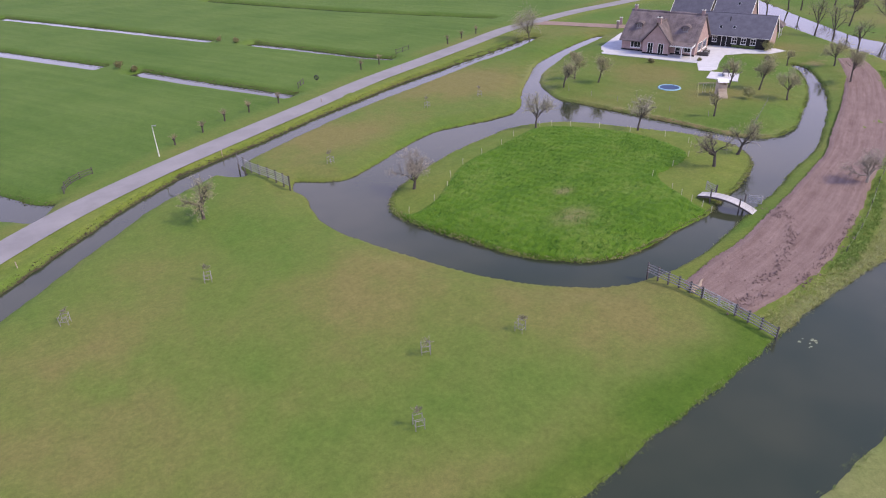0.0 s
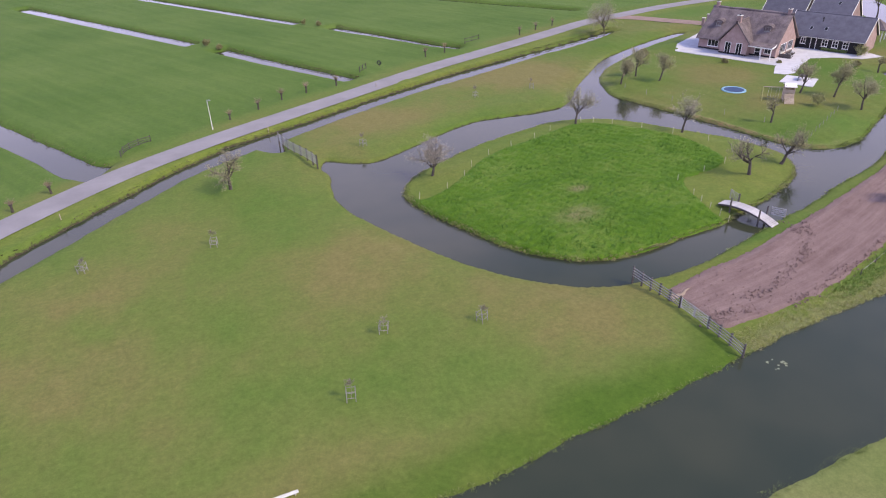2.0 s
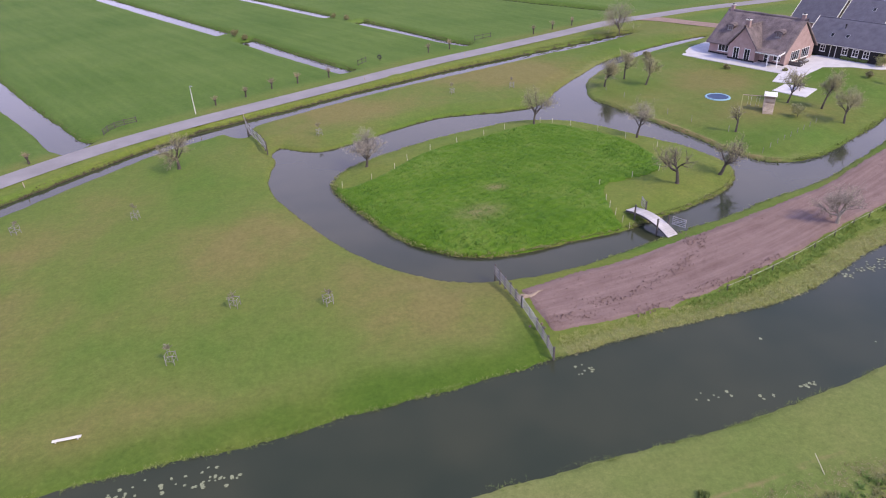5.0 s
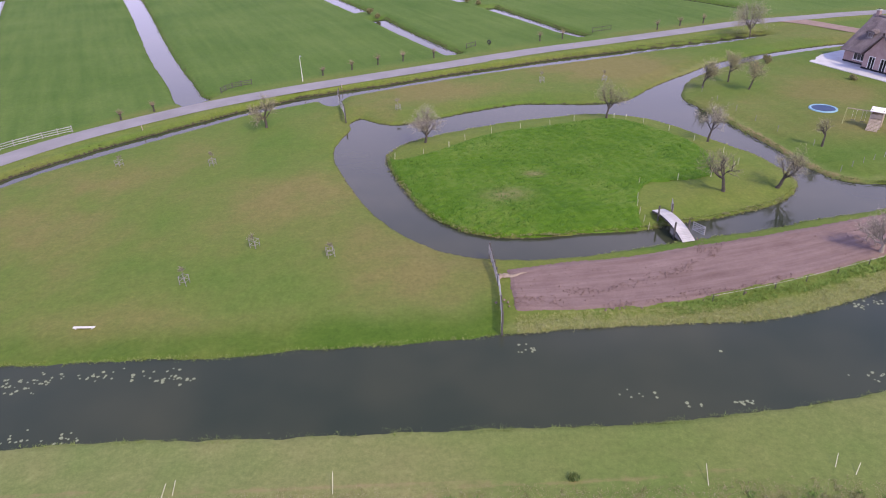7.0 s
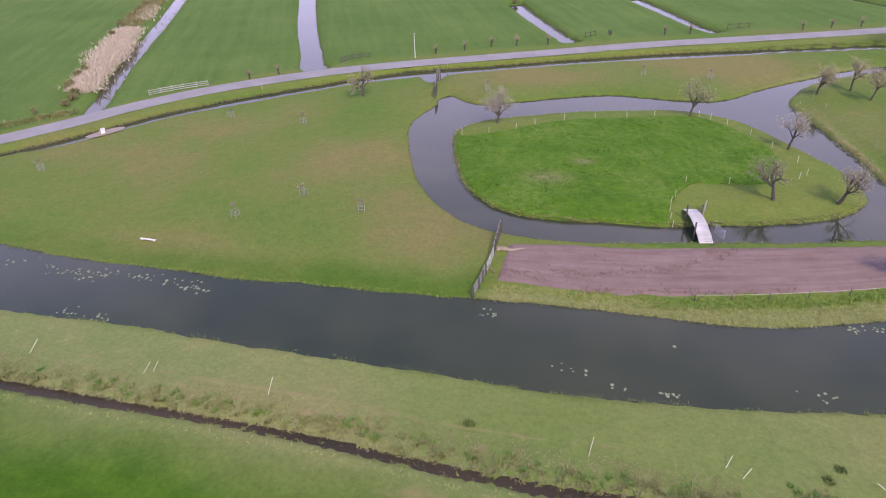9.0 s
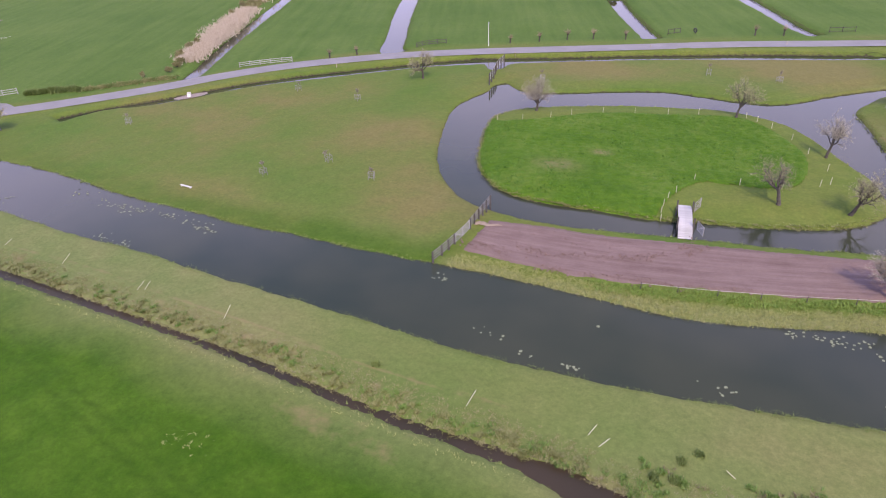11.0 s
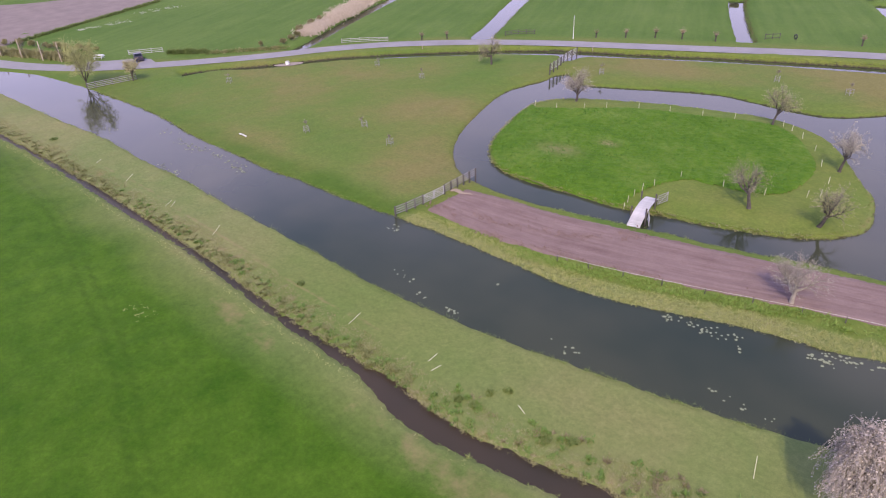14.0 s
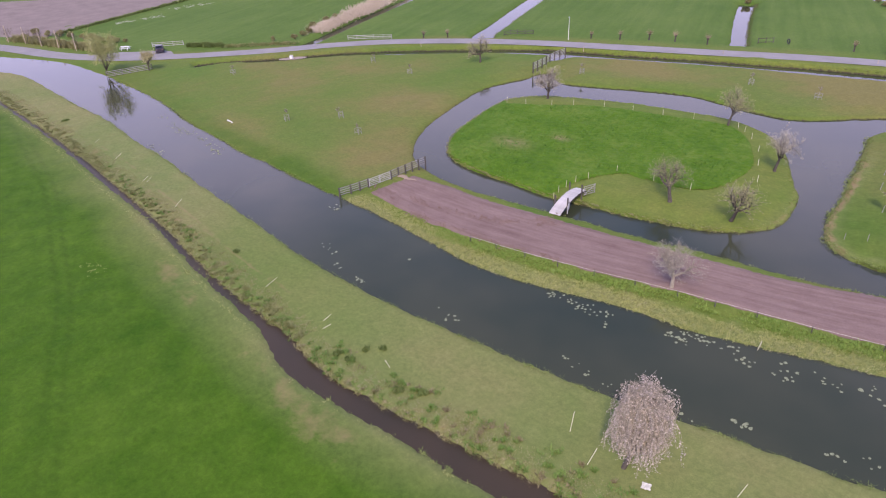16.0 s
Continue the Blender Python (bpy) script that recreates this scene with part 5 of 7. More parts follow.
def wall_with_openings(bm, length, height, thick, openings, m):
    """A wall along x from 0 to length, of boxes that leave the openings (x0, x1, z0, z1) free."""
    xs = sorted({0.0, length, *[o[0] for o in openings], *[o[1] for o in openings]})
    zs = sorted({0.0, height, *[o[2] for o in openings], *[o[3] for o in openings]})
    for xa, xb in zip(xs, xs[1:]):
        run = None
        for za, zb in zip(zs, zs[1:]):
            hole = any(o[0] <= xa and xb <= o[1] and o[2] <= za and zb <= o[3] for o in openings)
            if hole:
                if run:
                    add_box(bm, (xb - xa, thick, run[1] - run[0]), m @ pose((xa + xb) / 2, thick / 2, run[0]))
                run = None
            else:
                run = (run[0], zb) if run else (za, zb)
        if run:
            add_box(bm, (xb - xa, thick, run[1] - run[0]), m @ pose((xa + xb) / 2, thick / 2, run[0]))


def window(parent, m, w, h, cols=2, rows=2, name="window", mat=None):
    """A frame with glazing bars, panes and a sill, flush in its opening; m at the opening's lower left outside corner."""
    mat = mat or M_WHITE
    win = new(name)
    win.parent = parent
    win.matrix_basis = m
    t = 0.085
    bm = bmesh.new()
    for x0, x1, z0, z1 in ((0, t, 0, h), (w - t, w, 0, h), (t, w - t, 0, t), (t, w - t, h - t, h)):
        add_box(bm, (x1 - x0, 0.16, z1 - z0), pose((x0 + x1) / 2, 0.03, z0))
    for c in range(1, cols):
        add_box(bm, (0.05, 0.10, h - 2 * t), pose(w * c / cols, 0.05, t))
    for r in range(1, rows):
        add_box(bm, (w - 2 * t, 0.09, 0.05), pose(w / 2, 0.05, h * r / rows))
    part("frame", bm, mat, win)
    box("pane", (w - 2 * t, 0.02, h - 2 * t), pose(w / 2, 0.08, t), M_GLASS, win, "", 0)
    box("sill", (w + 0.12, 0.2, 0.06), pose(w / 2, -0.06, -0.07), mat, win)
    return win


def slope(name, a, b, c, d, thick, mat, parent, nu=14, nv=8, rough=0.04, seed=0, label=""):
    """A roof slope between eave a-b and ridge d-c, with thickness and a slightly uneven skin."""
    a, b, c, d = map(Vector, (a, b, c, d))
    n = (b - a).cross(d - a).normalized()
    rng = random.Random(seed)
    v, f = [], []
    for lay in (0, 1):
        for i in range(nu + 1):
            for j in range(nv + 1):
                u, w = i / nu, j / nv
                p = (a * (1 - u) + b * u) * (1 - w) + (d * (1 - u) + c * u) * w
                edge = i in (0, nu) or j in (0, nv)
                soft = 0.35 * thick if edge and lay else 0.0
                p = p + n * ((thick - soft) * lay + (rng.uniform(-rough, rough) if lay else 0))
                v.append(p)
    k = (nu + 1) * (nv + 1)
    q = lambda i, j, lay: lay * k + i * (nv + 1) + j
    for i in range(nu):
        for j in range(nv):
            f.append((q(i, j, 1), q(i + 1, j, 1), q(i + 1, j + 1, 1), q(i, j + 1, 1)))
            f.append((q(i, j, 0), q(i, j + 1, 0), q(i + 1, j + 1, 0), q(i + 1, j, 0)))
    for i in range(nu):
        f.append((q(i, 0, 0), q(i + 1, 0, 0), q(i + 1, 0, 1), q(i, 0, 1)))
        f.append((q(i, nv, 1), q(i + 1, nv, 1), q(i + 1, nv, 0), q(i, nv, 0)))
    for j in range(nv):
        f.append((q(0, j, 0), q(0, j, 1), q(0, j + 1, 1), q(0, j + 1, 0)))
        f.append((q(nu, j, 1), q(nu, j, 0), q(nu, j + 1, 0), q(nu, j + 1, 1)))
    return link_mesh(name, v, f, mat, parent, label, False)


def gable(bm, x, y0, y1, z0, z1, thick):
    """A triangular wall piece across y at x, from the eaves z0 to the ridge z1."""
    ym = (y0 + y1) / 2
    vs = [bm.verts.new(p) for p in ((x, y0, z0), (x, y1, z0), (x, ym, z1), (x + thick, y0, z0), (x + thick, y1, z0), (x + thick, ym, z1))]
    for ids in ((0, 2, 1), (3, 4, 5), (0, 1, 4, 3), (1, 2, 5, 4), (2, 0, 3, 5)):
        bm.faces.new([vs[i] for i in ids])


def chimney(parent, x, y, z, h, w=0.62):
    ch = box("chimney", (w, w * 0.8, h), pose(x, y, z), M_BRICK, parent, "", 0.02)
    box("cap", (w + 0.16, w * 0.8 + 0.16, 0.12), pose(0, 0, h), M_OLDWHITE, ch, "pale stone cap")
    box("pot", (w * 0.4, w * 0.4, 0.18), pose(0, 0, h + 0.12), M_DARKMETAL, ch)
    return ch


def farmhouse():
    L, D, E, R = 15.4, 10.0, 2.5, 7.2
    root = thing("farmhouse", pose(114.39, 95.73, 0, 0, 0, U_WAY), "brown brick farmhouse with a weathered thatched roof and chimneys", "house")
    T = 0.3
    bm = bmesh.new()
    front = [(1.9, 4.1, 0.7, 2.1), (11.4, 12.5, 0.1, 2.2), (13.2, 14.6, 0.7, 2.1)]
    wall_with_openings(bm, L, E, T, front, Matrix())
    part("front_wall", bm, M_BRICK, root)
    bm = bmesh.new()
    wall_with_openings(bm, L, E, T, [(3, 5, 0.8, 2.1), (9, 11, 0.8, 2.1)], pose(L, D, 0, 0, 0, 180))
    part("back_wall", bm, M_BRICK, root)
    bm = bmesh.new()
    side = [(1.6, 4.6, 0.5, 2.3), (5.4, 8.2, 0.5, 2.3)]
    wall_with_openings(bm, D - 2 * T, E, T, side, pose(L, T, 0, 0, 0, 90))
    gable(bm, L - T, 0.25, D - 0.25, E, R - 0.15, T)
    part("gable_wall", bm, M_BRICK, root)
    bm = bmesh.new()
    wall_with_openings(bm, D - 2 * T, E, T, [(2.5, 4.5, 0.8, 2.1)], pose(0, D - T, 0, 0, 0, -90))
    gable(bm, 0, 0.25, D - 0.25, E, R - 0.15, T)
    part("gable_wall", bm, M_BRICK, root)
    window(root, pose(1.9, 0.02, 0.7), 2.2, 1.4, 3, 1)
    window(root, pose(11.4, 0.02, 0.1), 1.1, 2.1, 1, 3, "door")
    window(root, pose(13.2, 0.02, 0.7), 1.4, 1.4, 2, 1)
    window(root, pose(L + 0.0, T + 1.6, 0.5, 0, 0, 90), 3.0, 1.8, 4, 1)
    window(root, pose(L + 0.0, T + 5.4, 0.5, 0, 0, 90), 2.8, 1.8, 4, 1)
    # bay with its own gable
    bx0, bx1, by = 5.1, 10.5, -1.6
    bm = bmesh.new()
    wall_with_openings(bm, bx1 - bx0, 2.7, T, [(1.0, 2.2, 0.05, 2.35), (3.2, 4.4, 0.05, 2.35)], pose(bx0, by, 0))
    bmw = bmesh.new()
    gable(bmw, 0, bx0 + 0.1, bx1 - 0.1, 2.7, 6.0, T)
    bmesh.ops.transform(bmw, matrix=Matrix(((0, 1, 0, 0), (1, 0, 0, by), (0, 0, 1, 0), (0, 0, 0, 1))), verts=bmw.verts)
    bmesh.ops.reverse_faces(bmw, faces=bmw.faces)
    tmp = bpy.data.meshes.new("t")
    bmw.to_mesh(tmp)
    bmw.free()
    bm.from_mesh(tmp)
    bpy.data.meshes.remove(tmp)
    add_box(bm, (T, -by - 0.01, 2.7), pose(bx0 + T / 2, (by + T) / 2 + 0.0, 0))
    add_box(bm, (T, -by - 0.01, 2.7), pose(bx1 - T / 2, (by + T) / 2 + 0.0, 0))
    part("bay_wall", bm, M_BRICK, root)
    for x in (bx0 + 1.0, bx0 + 3.2):
        window(root, pose(x, by + 0.02, 0.05), 1.2, 2.3, 2, 1, "garden_door")
    # plinth in dark tar along the front
    box("plinth", (L + 0.06, 0.05, 0.35), pose(L / 2, -0.03, 0), M_TARRED, root)
    box("plinth", (bx1 - bx0 + 0.06, 0.05, 0.35), pose((bx0 + bx1) / 2, by - 0.03, 0), M_TARRED, root)
    # thatch
    ov, ez = 0.75, 2.05
    k = (R - ez) / (D / 2 + ov)
    slope("thatch", (-0.35, -ov, ez), (L + 0.35, -ov, ez), (L + 0.2, D / 2, R), (-0.1, D / 2, R), 0.38, M_THATCH, root, 26, 12, 0.035, 1)
    slope("thatch", (L + 0.35, D + ov, ez), (-0.35, D + ov, ez), (-0.1, D / 2, R), (L + 0.2, D / 2, R), 0.38, M_THATCH, root, 26, 12, 0.035, 2)
    v, f = [], []
    tube_ring([Vector((x, D / 2 + 0.0, R + 0.26 + 0.05 * math.sin(x * 1.3))) for x in np.linspace(-0.15, L + 0.25, 18)], [0.26] * 18, 8, v, f)
    link_mesh("ridge_cap", v, f, M_THATCH, root, "", True)
    bz, bxm = 2.25, (bx0 + bx1) / 2
    yb = (6.05 - ez) / k - ov + 0.4
    slope("bay_thatch", (bx0 - 0.55, yb - 3.9, bz), (bx0 - 0.55, by - 0.5, bz), (bxm, by - 0.4, 6.05), (bxm, yb, 6.05), 0.33, M_THATCH, root, 12, 8, 0.03, 3)
    slope("bay_thatch", (bx1 + 0.55, by - 0.5, bz), (bx1 + 0.55, yb - 3.9, bz), (bxm, yb, 6.05), (bxm, by - 0.4, 6.05), 0.33, M_THATCH, root, 12, 8, 0.03, 4)
    v, f = [], []
    tube_ring([Vector((bxm, y, 6.28)) for y in np.linspace(by - 0.45, yb + 0.3, 8)], [0.22] * 8, 8, v, f)
    link_mesh("ridge_cap", v, f, M_THATCH, root, "", True)
    # dormers: a small window under a swell of thatch
    for x in (2.9, 12.6):
        y = 1.6
        z = ez + k * (y + ov) + 0.35
        dm = new("dormer")
        dm.parent = root
        dm.matrix_basis = pose(x, y, z) @ Matrix.Scale(1.2, 4)
        box("cheek", (1.0, 1.0, 0.85), pose(0, 0.45, -0.15), M_THATCH, dm, "", 0.05)
        window(dm, pose(-0.42, -0.08, 0.0), 0.84, 0.7, 2, 1, "window", M_GREYWOOD)
        v, f = [], []
        for yy in (-0.25, 0.5, 1.4):
            for a in np.linspace(0, math.pi, 9):
                v.append(Vector((0.75 * math.cos(a), yy, 0.62 + 0.42 * math.sin(a) + 0.06 * yy)))
            for a in np.linspace(math.pi, 0, 9):
                v.append(Vector((0.58 * math.cos(a), yy, 0.58 + 0.22 * math.sin(a) + 0.06 * yy)))
        for i in range(2):
            for j in range(18):
                f.append((18 * i + j, 18 * i + (j + 1) % 18, 18 * i + 18 + (j + 1) % 18, 18 * i + 18 + j))
        f += [tuple(range(17, -1, -1)), tuple(range(36, 54))]
        link_mesh("hood", v, f, M_THATCH, dm, "", False)
    chimney(root, 0.7, D / 2, R - 0.3, 1.5)
    chimney(root, L - 0.6, D / 2, R - 0.3, 1.4)
    chimney(root, bxm, by + 0.6, 5.7, 1.6, 0.8)
    # veranda
    slope("veranda_roof", (bx1 + 0.3, -2.5, 2.35), (L + 0.1, -2.5, 2.35), (L + 0.1, -0.3, 2.75), (bx1 + 0.3, -0.3, 2.75), 0.10, M_THATCH, root, 4, 2, 0.0)
    beam("veranda_beam", (bx1 + 0.4, -2.4, 2.22), (L + 0.15, -2.4, 2.22), 0.14, 0.2, M_WHITE, root)
    beam("veranda_beam", (L + 0.05, -2.5, 2.25), (L + 0.05, -0.4, 2.6), 0.16, 0.34, M_WHITE, root)
    for x in (L - 0.1, (bx1 + L) / 2 + 0.5):
        box("veranda_post", (0.16, 0.16, 2.2), pose(x, -2.35, 0.0), M_WHITE, root)
    return root


farmhouse()


def barn(label, m, L, D, E, R, wall_mat, end_mat, openings, verge=True, group="", skylights=()):
    """A long low building with a tiled roof, white verge boards and framed windows: openings (x0, x1, z0, z1, kind)."""
    root = thing("barn", m, label, "barn", group)
    T = 0.25
    bm = bmesh.new()
    wall_with_openings(bm, L, E, T, [o[:4] for o in openings], Matrix())
    part("front_wall", bm, wall_mat, root)
    bm = bmesh.new()
    wall_with_openings(bm, L, E, T, [], pose(L, D, 0, 0, 0, 180))
    part("back_wall", bm, wall_mat, root)
    for x, rz, px, py in ((L - T, 90, L, T), (0, -90, 0, D - T)):
        bm = bmesh.new()
        wall_with_openings(bm, D - 2 * T, E, T, [], pose(px, py, 0, 0, 0, rz))
        gable(bm, x, 0.1, D - 0.1, E, R - 0.1, T)
        part("gable_wall", bm, end_mat, root)
    n_boards = int(L / 0.55)
    if wall_mat is M_TARRED:
        for i in range(n_boards):
            x = (i + 0.5) * L / n_boards
            if any(o[0] - 0.1 < x < o[1] + 0.1 for o in openings):
                continue
            box("board", (0.06, 0.03, E - 0.1), pose(x, -0.012, 0.05), M_TARRED, root, "", 0)
    for x0, x1, z0, z1, kind in openings:
        if kind == "window":
            window(root, pose(x0, 0.0, z0), x1 - x0, z1 - z0)
        else:
            dr = box("door", (x1 - x0 - 0.02, 0.07, z1 - z0), pose((x0 + x1) / 2, 0.07, z0), M_TARRED, root)
            box("door_frame", (0.1, 0.16, z1 - z0), pose(-(x1 - x0) / 2 + 0.05, -0.06, 0), M_WHITE, dr)
            box("door_frame", (0.1, 0.16, z1 - z0), pose((x1 - x0) / 2 - 0.05, -0.06, 0), M_WHITE, dr)
            box("handle", (0.03, 0.06, 0.14), pose(0.3, -0.06, 1.0), M_ZINC, dr)
    ov = 0.35
    slope("roof", (-0.25, -ov, E - 0.12), (L + 0.25, -ov, E - 0.12), (L + 0.25, D / 2, R), (-0.25, D / 2, R), 0.16, M_SLATE, root, 20, 10, 0.012, 5)
    slope("roof", (L + 0.25, D + ov, E - 0.12), (-0.25, D + ov, E - 0.12), (-0.25, D / 2, R), (L + 0.25, D / 2, R), 0.16, M_SLATE, root, 20, 10, 0.012, 6)
    beam("ridge_tile", (-0.25, D / 2, R + 0.10), (L + 0.25, D / 2, R + 0.10), 0.26, 0.14, M_SLATE, root)
    beam("gutter", (-0.2, -ov - 0.08, E - 0.12), (L + 0.2, -ov - 0.08, E - 0.12), 0.10, 0.10, M_OLDWHITE, root)
    if verge:
        for x in (-0.29, L + 0.29):
            for y in (-ov, D + ov):
                beam("verge_board", (x, y, E - 0.02), (x, D / 2, R + 0.12), 0.05, 0.30, M_WHITE, root)
    for sx, sy in skylights:
        kz = (R - E + 0.12) / (D / 2 + ov)
        an = math.degrees(math.atan(kz))
        sk = box("skylight", (0.6, 0.8, 0.09), pose(sx, sy, E - 0.12 + kz * (sy + ov) + 0.15, an, 0, 0), M_ZINC, root)
        box("glass", (0.46, 0.66, 0.02), pose(0, 0, 0.09), M_GLASS, sk, "", 0)
    return root


BARNS = "barns behind the farmhouse"
main_barn = barn("black tarred barn with dark tiled roof and white-framed windows", pose(130.09, 87.91, 0, 0, 0, U_WAY), 14.4, 8.4, 2.45, 6.2, M_TARRED, M_BRICK,
     [(3.0, 4.0, 0.9, 2.1, "window"), (4.9, 6.0, 0.05, 2.15, "door"), (7.0, 8.1, 0.8, 2.1, "window"), (8.9, 10.0, 0.8, 2.1, "window"), (10.8, 11.9, 0.8, 2.1, "window")], True, BARNS, ((4.2, 1.2), (6.9, 1.3)))
v_, f_ = [], []
tube_ring([Vector((5.6, 2.6, 4.2)), Vector((5.6, 2.6, 5.5)), Vector((5.6, 2.6, 5.55)), Vector((5.6, 2.6, 5.75))], [0.09, 0.09, 0.14, 0.14], 8, v_, f_)
link_mesh("flue", v_, f_, M_DARKMETAL, main_barn)
barn("dark-roofed barn with white verge boards behind the farmhouse", pose(140.01, 102.85, 0, 0, 0, U_WAY), 8.5, 9.0, 3.0, 7.4, M_BRICK, M_BRICK, [], True, BARNS)
barn("dark-roofed barn with white verge boards behind the farmhouse", pose(143.59, 93.95, 0, 0, 0, U_WAY), 8.0, 9.5, 3.0, 7.6, M_TARRED, M_BRICK, [], True, BARNS, ((5.0, 3.0),))


def pavilion():
    root = thing("garden_pavilion", pose(149.20, 81.44, 0, 0, 0, U_WAY), "small pavilion with a dark pyramid roof and white posts", "pavilion")
    for x in (-1.4, 1.4):
        for y in (-1.4, 1.4):
            box("post", (0.16, 0.16, 2.3), pose(x, y, 0), M_WHITE, root)
    r, h = 2.0, 2.3
    v = [(-r, -r, h), (r, -r, h), (r, r, h), (-r, r, h), (-r, -r, h + 0.18), (r, -r, h + 0.18), (r, r, h + 0.18), (-r, r, h + 0.18), (0, 0, h + 1.9)]
    link_mesh("roof", v, [(3, 2, 1, 0), (0, 1, 5, 4), (1, 2, 6, 5), (2, 3, 7, 6), (3, 0, 4, 7), (4, 5, 8), (5, 6, 8), (6, 7, 8), (7, 4, 8)], M_THATCH, root)
    return root


pavilion()


# ---- paving round the house ----
def paving(name, label, outline, z, mat, depth=0.12):
    v = [(x, y, z) for x, y in outline] + [(x, y, z - depth) for x, y in outline]
    k = len(outline)
    f = [tuple(range(k))] + [(i, i + k, (i + 1) % k + k, (i + 1) % k) for i in range(k)]
    ob = link_mesh(name, v, f, mat)
    area = sum(outline[i - 1][0] * outline[i][1] - outline[i][0] * outline[i - 1][1] for i in range(k))
    if area < 0:
        ob.data.flip_normals()
    return tagged(ob, label, "pavement", kind="structure")


def from_house(x, y):
    p = pose(114.39, 95.73, 0, 0, 0, U_WAY) @ Vector((x, y, 0))
    return (p.x, p.y)


paving("pavement_terrace", "pale stone terrace round the farmhouse", [from_house(*q) for q in [(-2.2, -5.6), (17.4, -5.0), (17.4, 2.2), (15.8, 2.2), (15.8, 11.0), (0.0, 11.0), (0.0, 16.5), (-6.3, 16.5), (-4.8, 0.5)]], 0.07, M_PAVING)
paving("pavement_court", "pale stone court between farmhouse and black barn", [(120.09, 82.00), (128.98, 85.14), (131.31, 85.24), (135.09, 74.72), (138.15, 75.51), (137.39, 71.63), (132.86, 72.54), (129.40, 76.12), (125.33, 77.92), (119.76, 75.35), (114.38, 72.34), (112.35, 72.44), (111.03, 74.03), (115.10, 77.22), (118.86, 79.21)], 0.074, M_PAVING)
paving("pavement_patio", "pale stone patio on the garden lawn", [(107.47, 69.86), (111.94, 72.04), (114.39, 67.64), (109.49, 64.88)], 0.078, M_PAVING)
drive_line = smooth_curve([(120.32, 132.08), (124.68, 127.15), (128.46, 120.64), (132.52, 114.18), (136.82, 107.32), (139.50, 101.86)], False, 0.8)
tagged(ribbon("pavement_driveway", drive_line, 4.6 + 3.0 * np.exp(-np.arange(len(drive_line)) / 3.0), 0.07, M_BRICKPATH, 4), "reddish brick driveway from the road to the farmhouse", "pavement", kind="structure")
for gx_, gy_ in [(131.19, 111.27), (135.40, 113.87)]:
    gp = thing("gate_pillar", pose(gx_, gy_, 0, 0, 0, 32), "dark brick gate pillar with a pale cap", "gate pillar", "gate pillars on the driveway")
    box("shaft", (0.6, 0.6, 1.7), pose(0, 0, 0), M_BRICK, gp)
    box("cap", (0.78, 0.78, 0.14), pose(0, 0, 1.7), M_OLDWHITE, gp, "pale stone cap")


# ---- garden furniture ----
tramp = thing("trampoline", pose(97.25, 70.25, 0.0) @ Matrix.Scale(0.96, 4), "round sunken trampoline with dark blue mat and pale blue rim", "trampoline")
v_, f_ = [], []
for i in range(40):
    a = 6.28319 * i / 40
    for r, z in ((2.05, 0.05), (1.98, 0.17), (1.74, 0.19), (1.68, 0.10)):
        v_.append((r * math.cos(a), r * math.sin(a), z))
    for j in range(3):
        p, q = 4 * i + j, 4 * ((i + 1) % 40) + j
        f_.append((p, q, q + 1, p + 1))
link_mesh("padding", v_, f_, M_BLUEPAD, tramp, "pale blue rim padding", True)
v_ = [(0, 0, 0.08)] + [(1.72 * math.cos(6.28319 * i / 40), 1.72 * math.sin(6.28319 * i / 40), 0.12) for i in range(40)]
link_mesh("mat", v_, [(0, i + 1, (i + 1) % 40 + 1) for i in range(40)], M_BLUEMAT, tramp, "dark blue jumping mat", True)

play = thing("play_tower", pose(99.85, 62.0, 0, 0, 0, -42) @ Matrix.Scale(1.05, 4), "wooden climbing tower with white canopy, ramp and swing beam", "play tower")
for x in (-0.65, 0.65):
    for y in (-0.6, 0.6):
        box("post", (0.1, 0.1, 2.6), pose(x, y, -0.1), M_PALEWOOD, play)
box("platform", (1.5, 1.4, 0.08), pose(0, 0, 1.2), M_PALEWOOD, play)
for s, name in ((1, "canopy"), (-1, "canopy")):
    box(name, (1.7, 1.0, 0.05), pose(0, s * 0.42, 2.45, -s * 24, 0, 0), M_WHITE, play, "white canopy panel")
for i in range(9):
    box("slat", (1.35, 0.14, 0.04), pose(0, -0.75 - 0.15 * i, 1.12 - 0.125 * i, 39, 0, 0), M_PALEWOOD, play)
for x in (-0.71, 0.71):
    for i in range(7):
        box("wall_board", (0.03, 0.18, 1.75), pose(x, -0.56 + 0.187 * i, 0.25), M_PALEWOOD, play)
for i in range(8):
    box("wall_board", (0.165, 0.03, 1.75), pose(-0.62 + 0.177 * i, 0.68, 0.25), M_PALEWOOD, play)
for y in (-0.6, 0.6):
    box("railing", (1.4, 0.05, 0.5), pose(0, y, 1.35), M_PALEWOOD, play)
beam("swing_beam", (-0.6, 0.0, 2.0), (-3.6, 0.0, 1.95), 0.1, 0.1, M_PALEWOOD, play)
for y in (-0.75, 0.75):
    beam("swing_leg", (-3.6, y, -0.1), (-3.6, 0.0, 2.0), 0.09, 0.09, M_WILLOW, play, "yellow-green painted leg")
for x in (-1.5, -2.6):
    for d in (-0.2, 0.2):
        beam("rope", (x + d, 0, 0.5), (x + d, 0, 1.95), 0.02, 0.02, M_OLDWHITE, play)
    box("swing_seat", (0.5, 0.2, 0.04), pose(x, 0, 0.47), M_DARKWOOD, play)


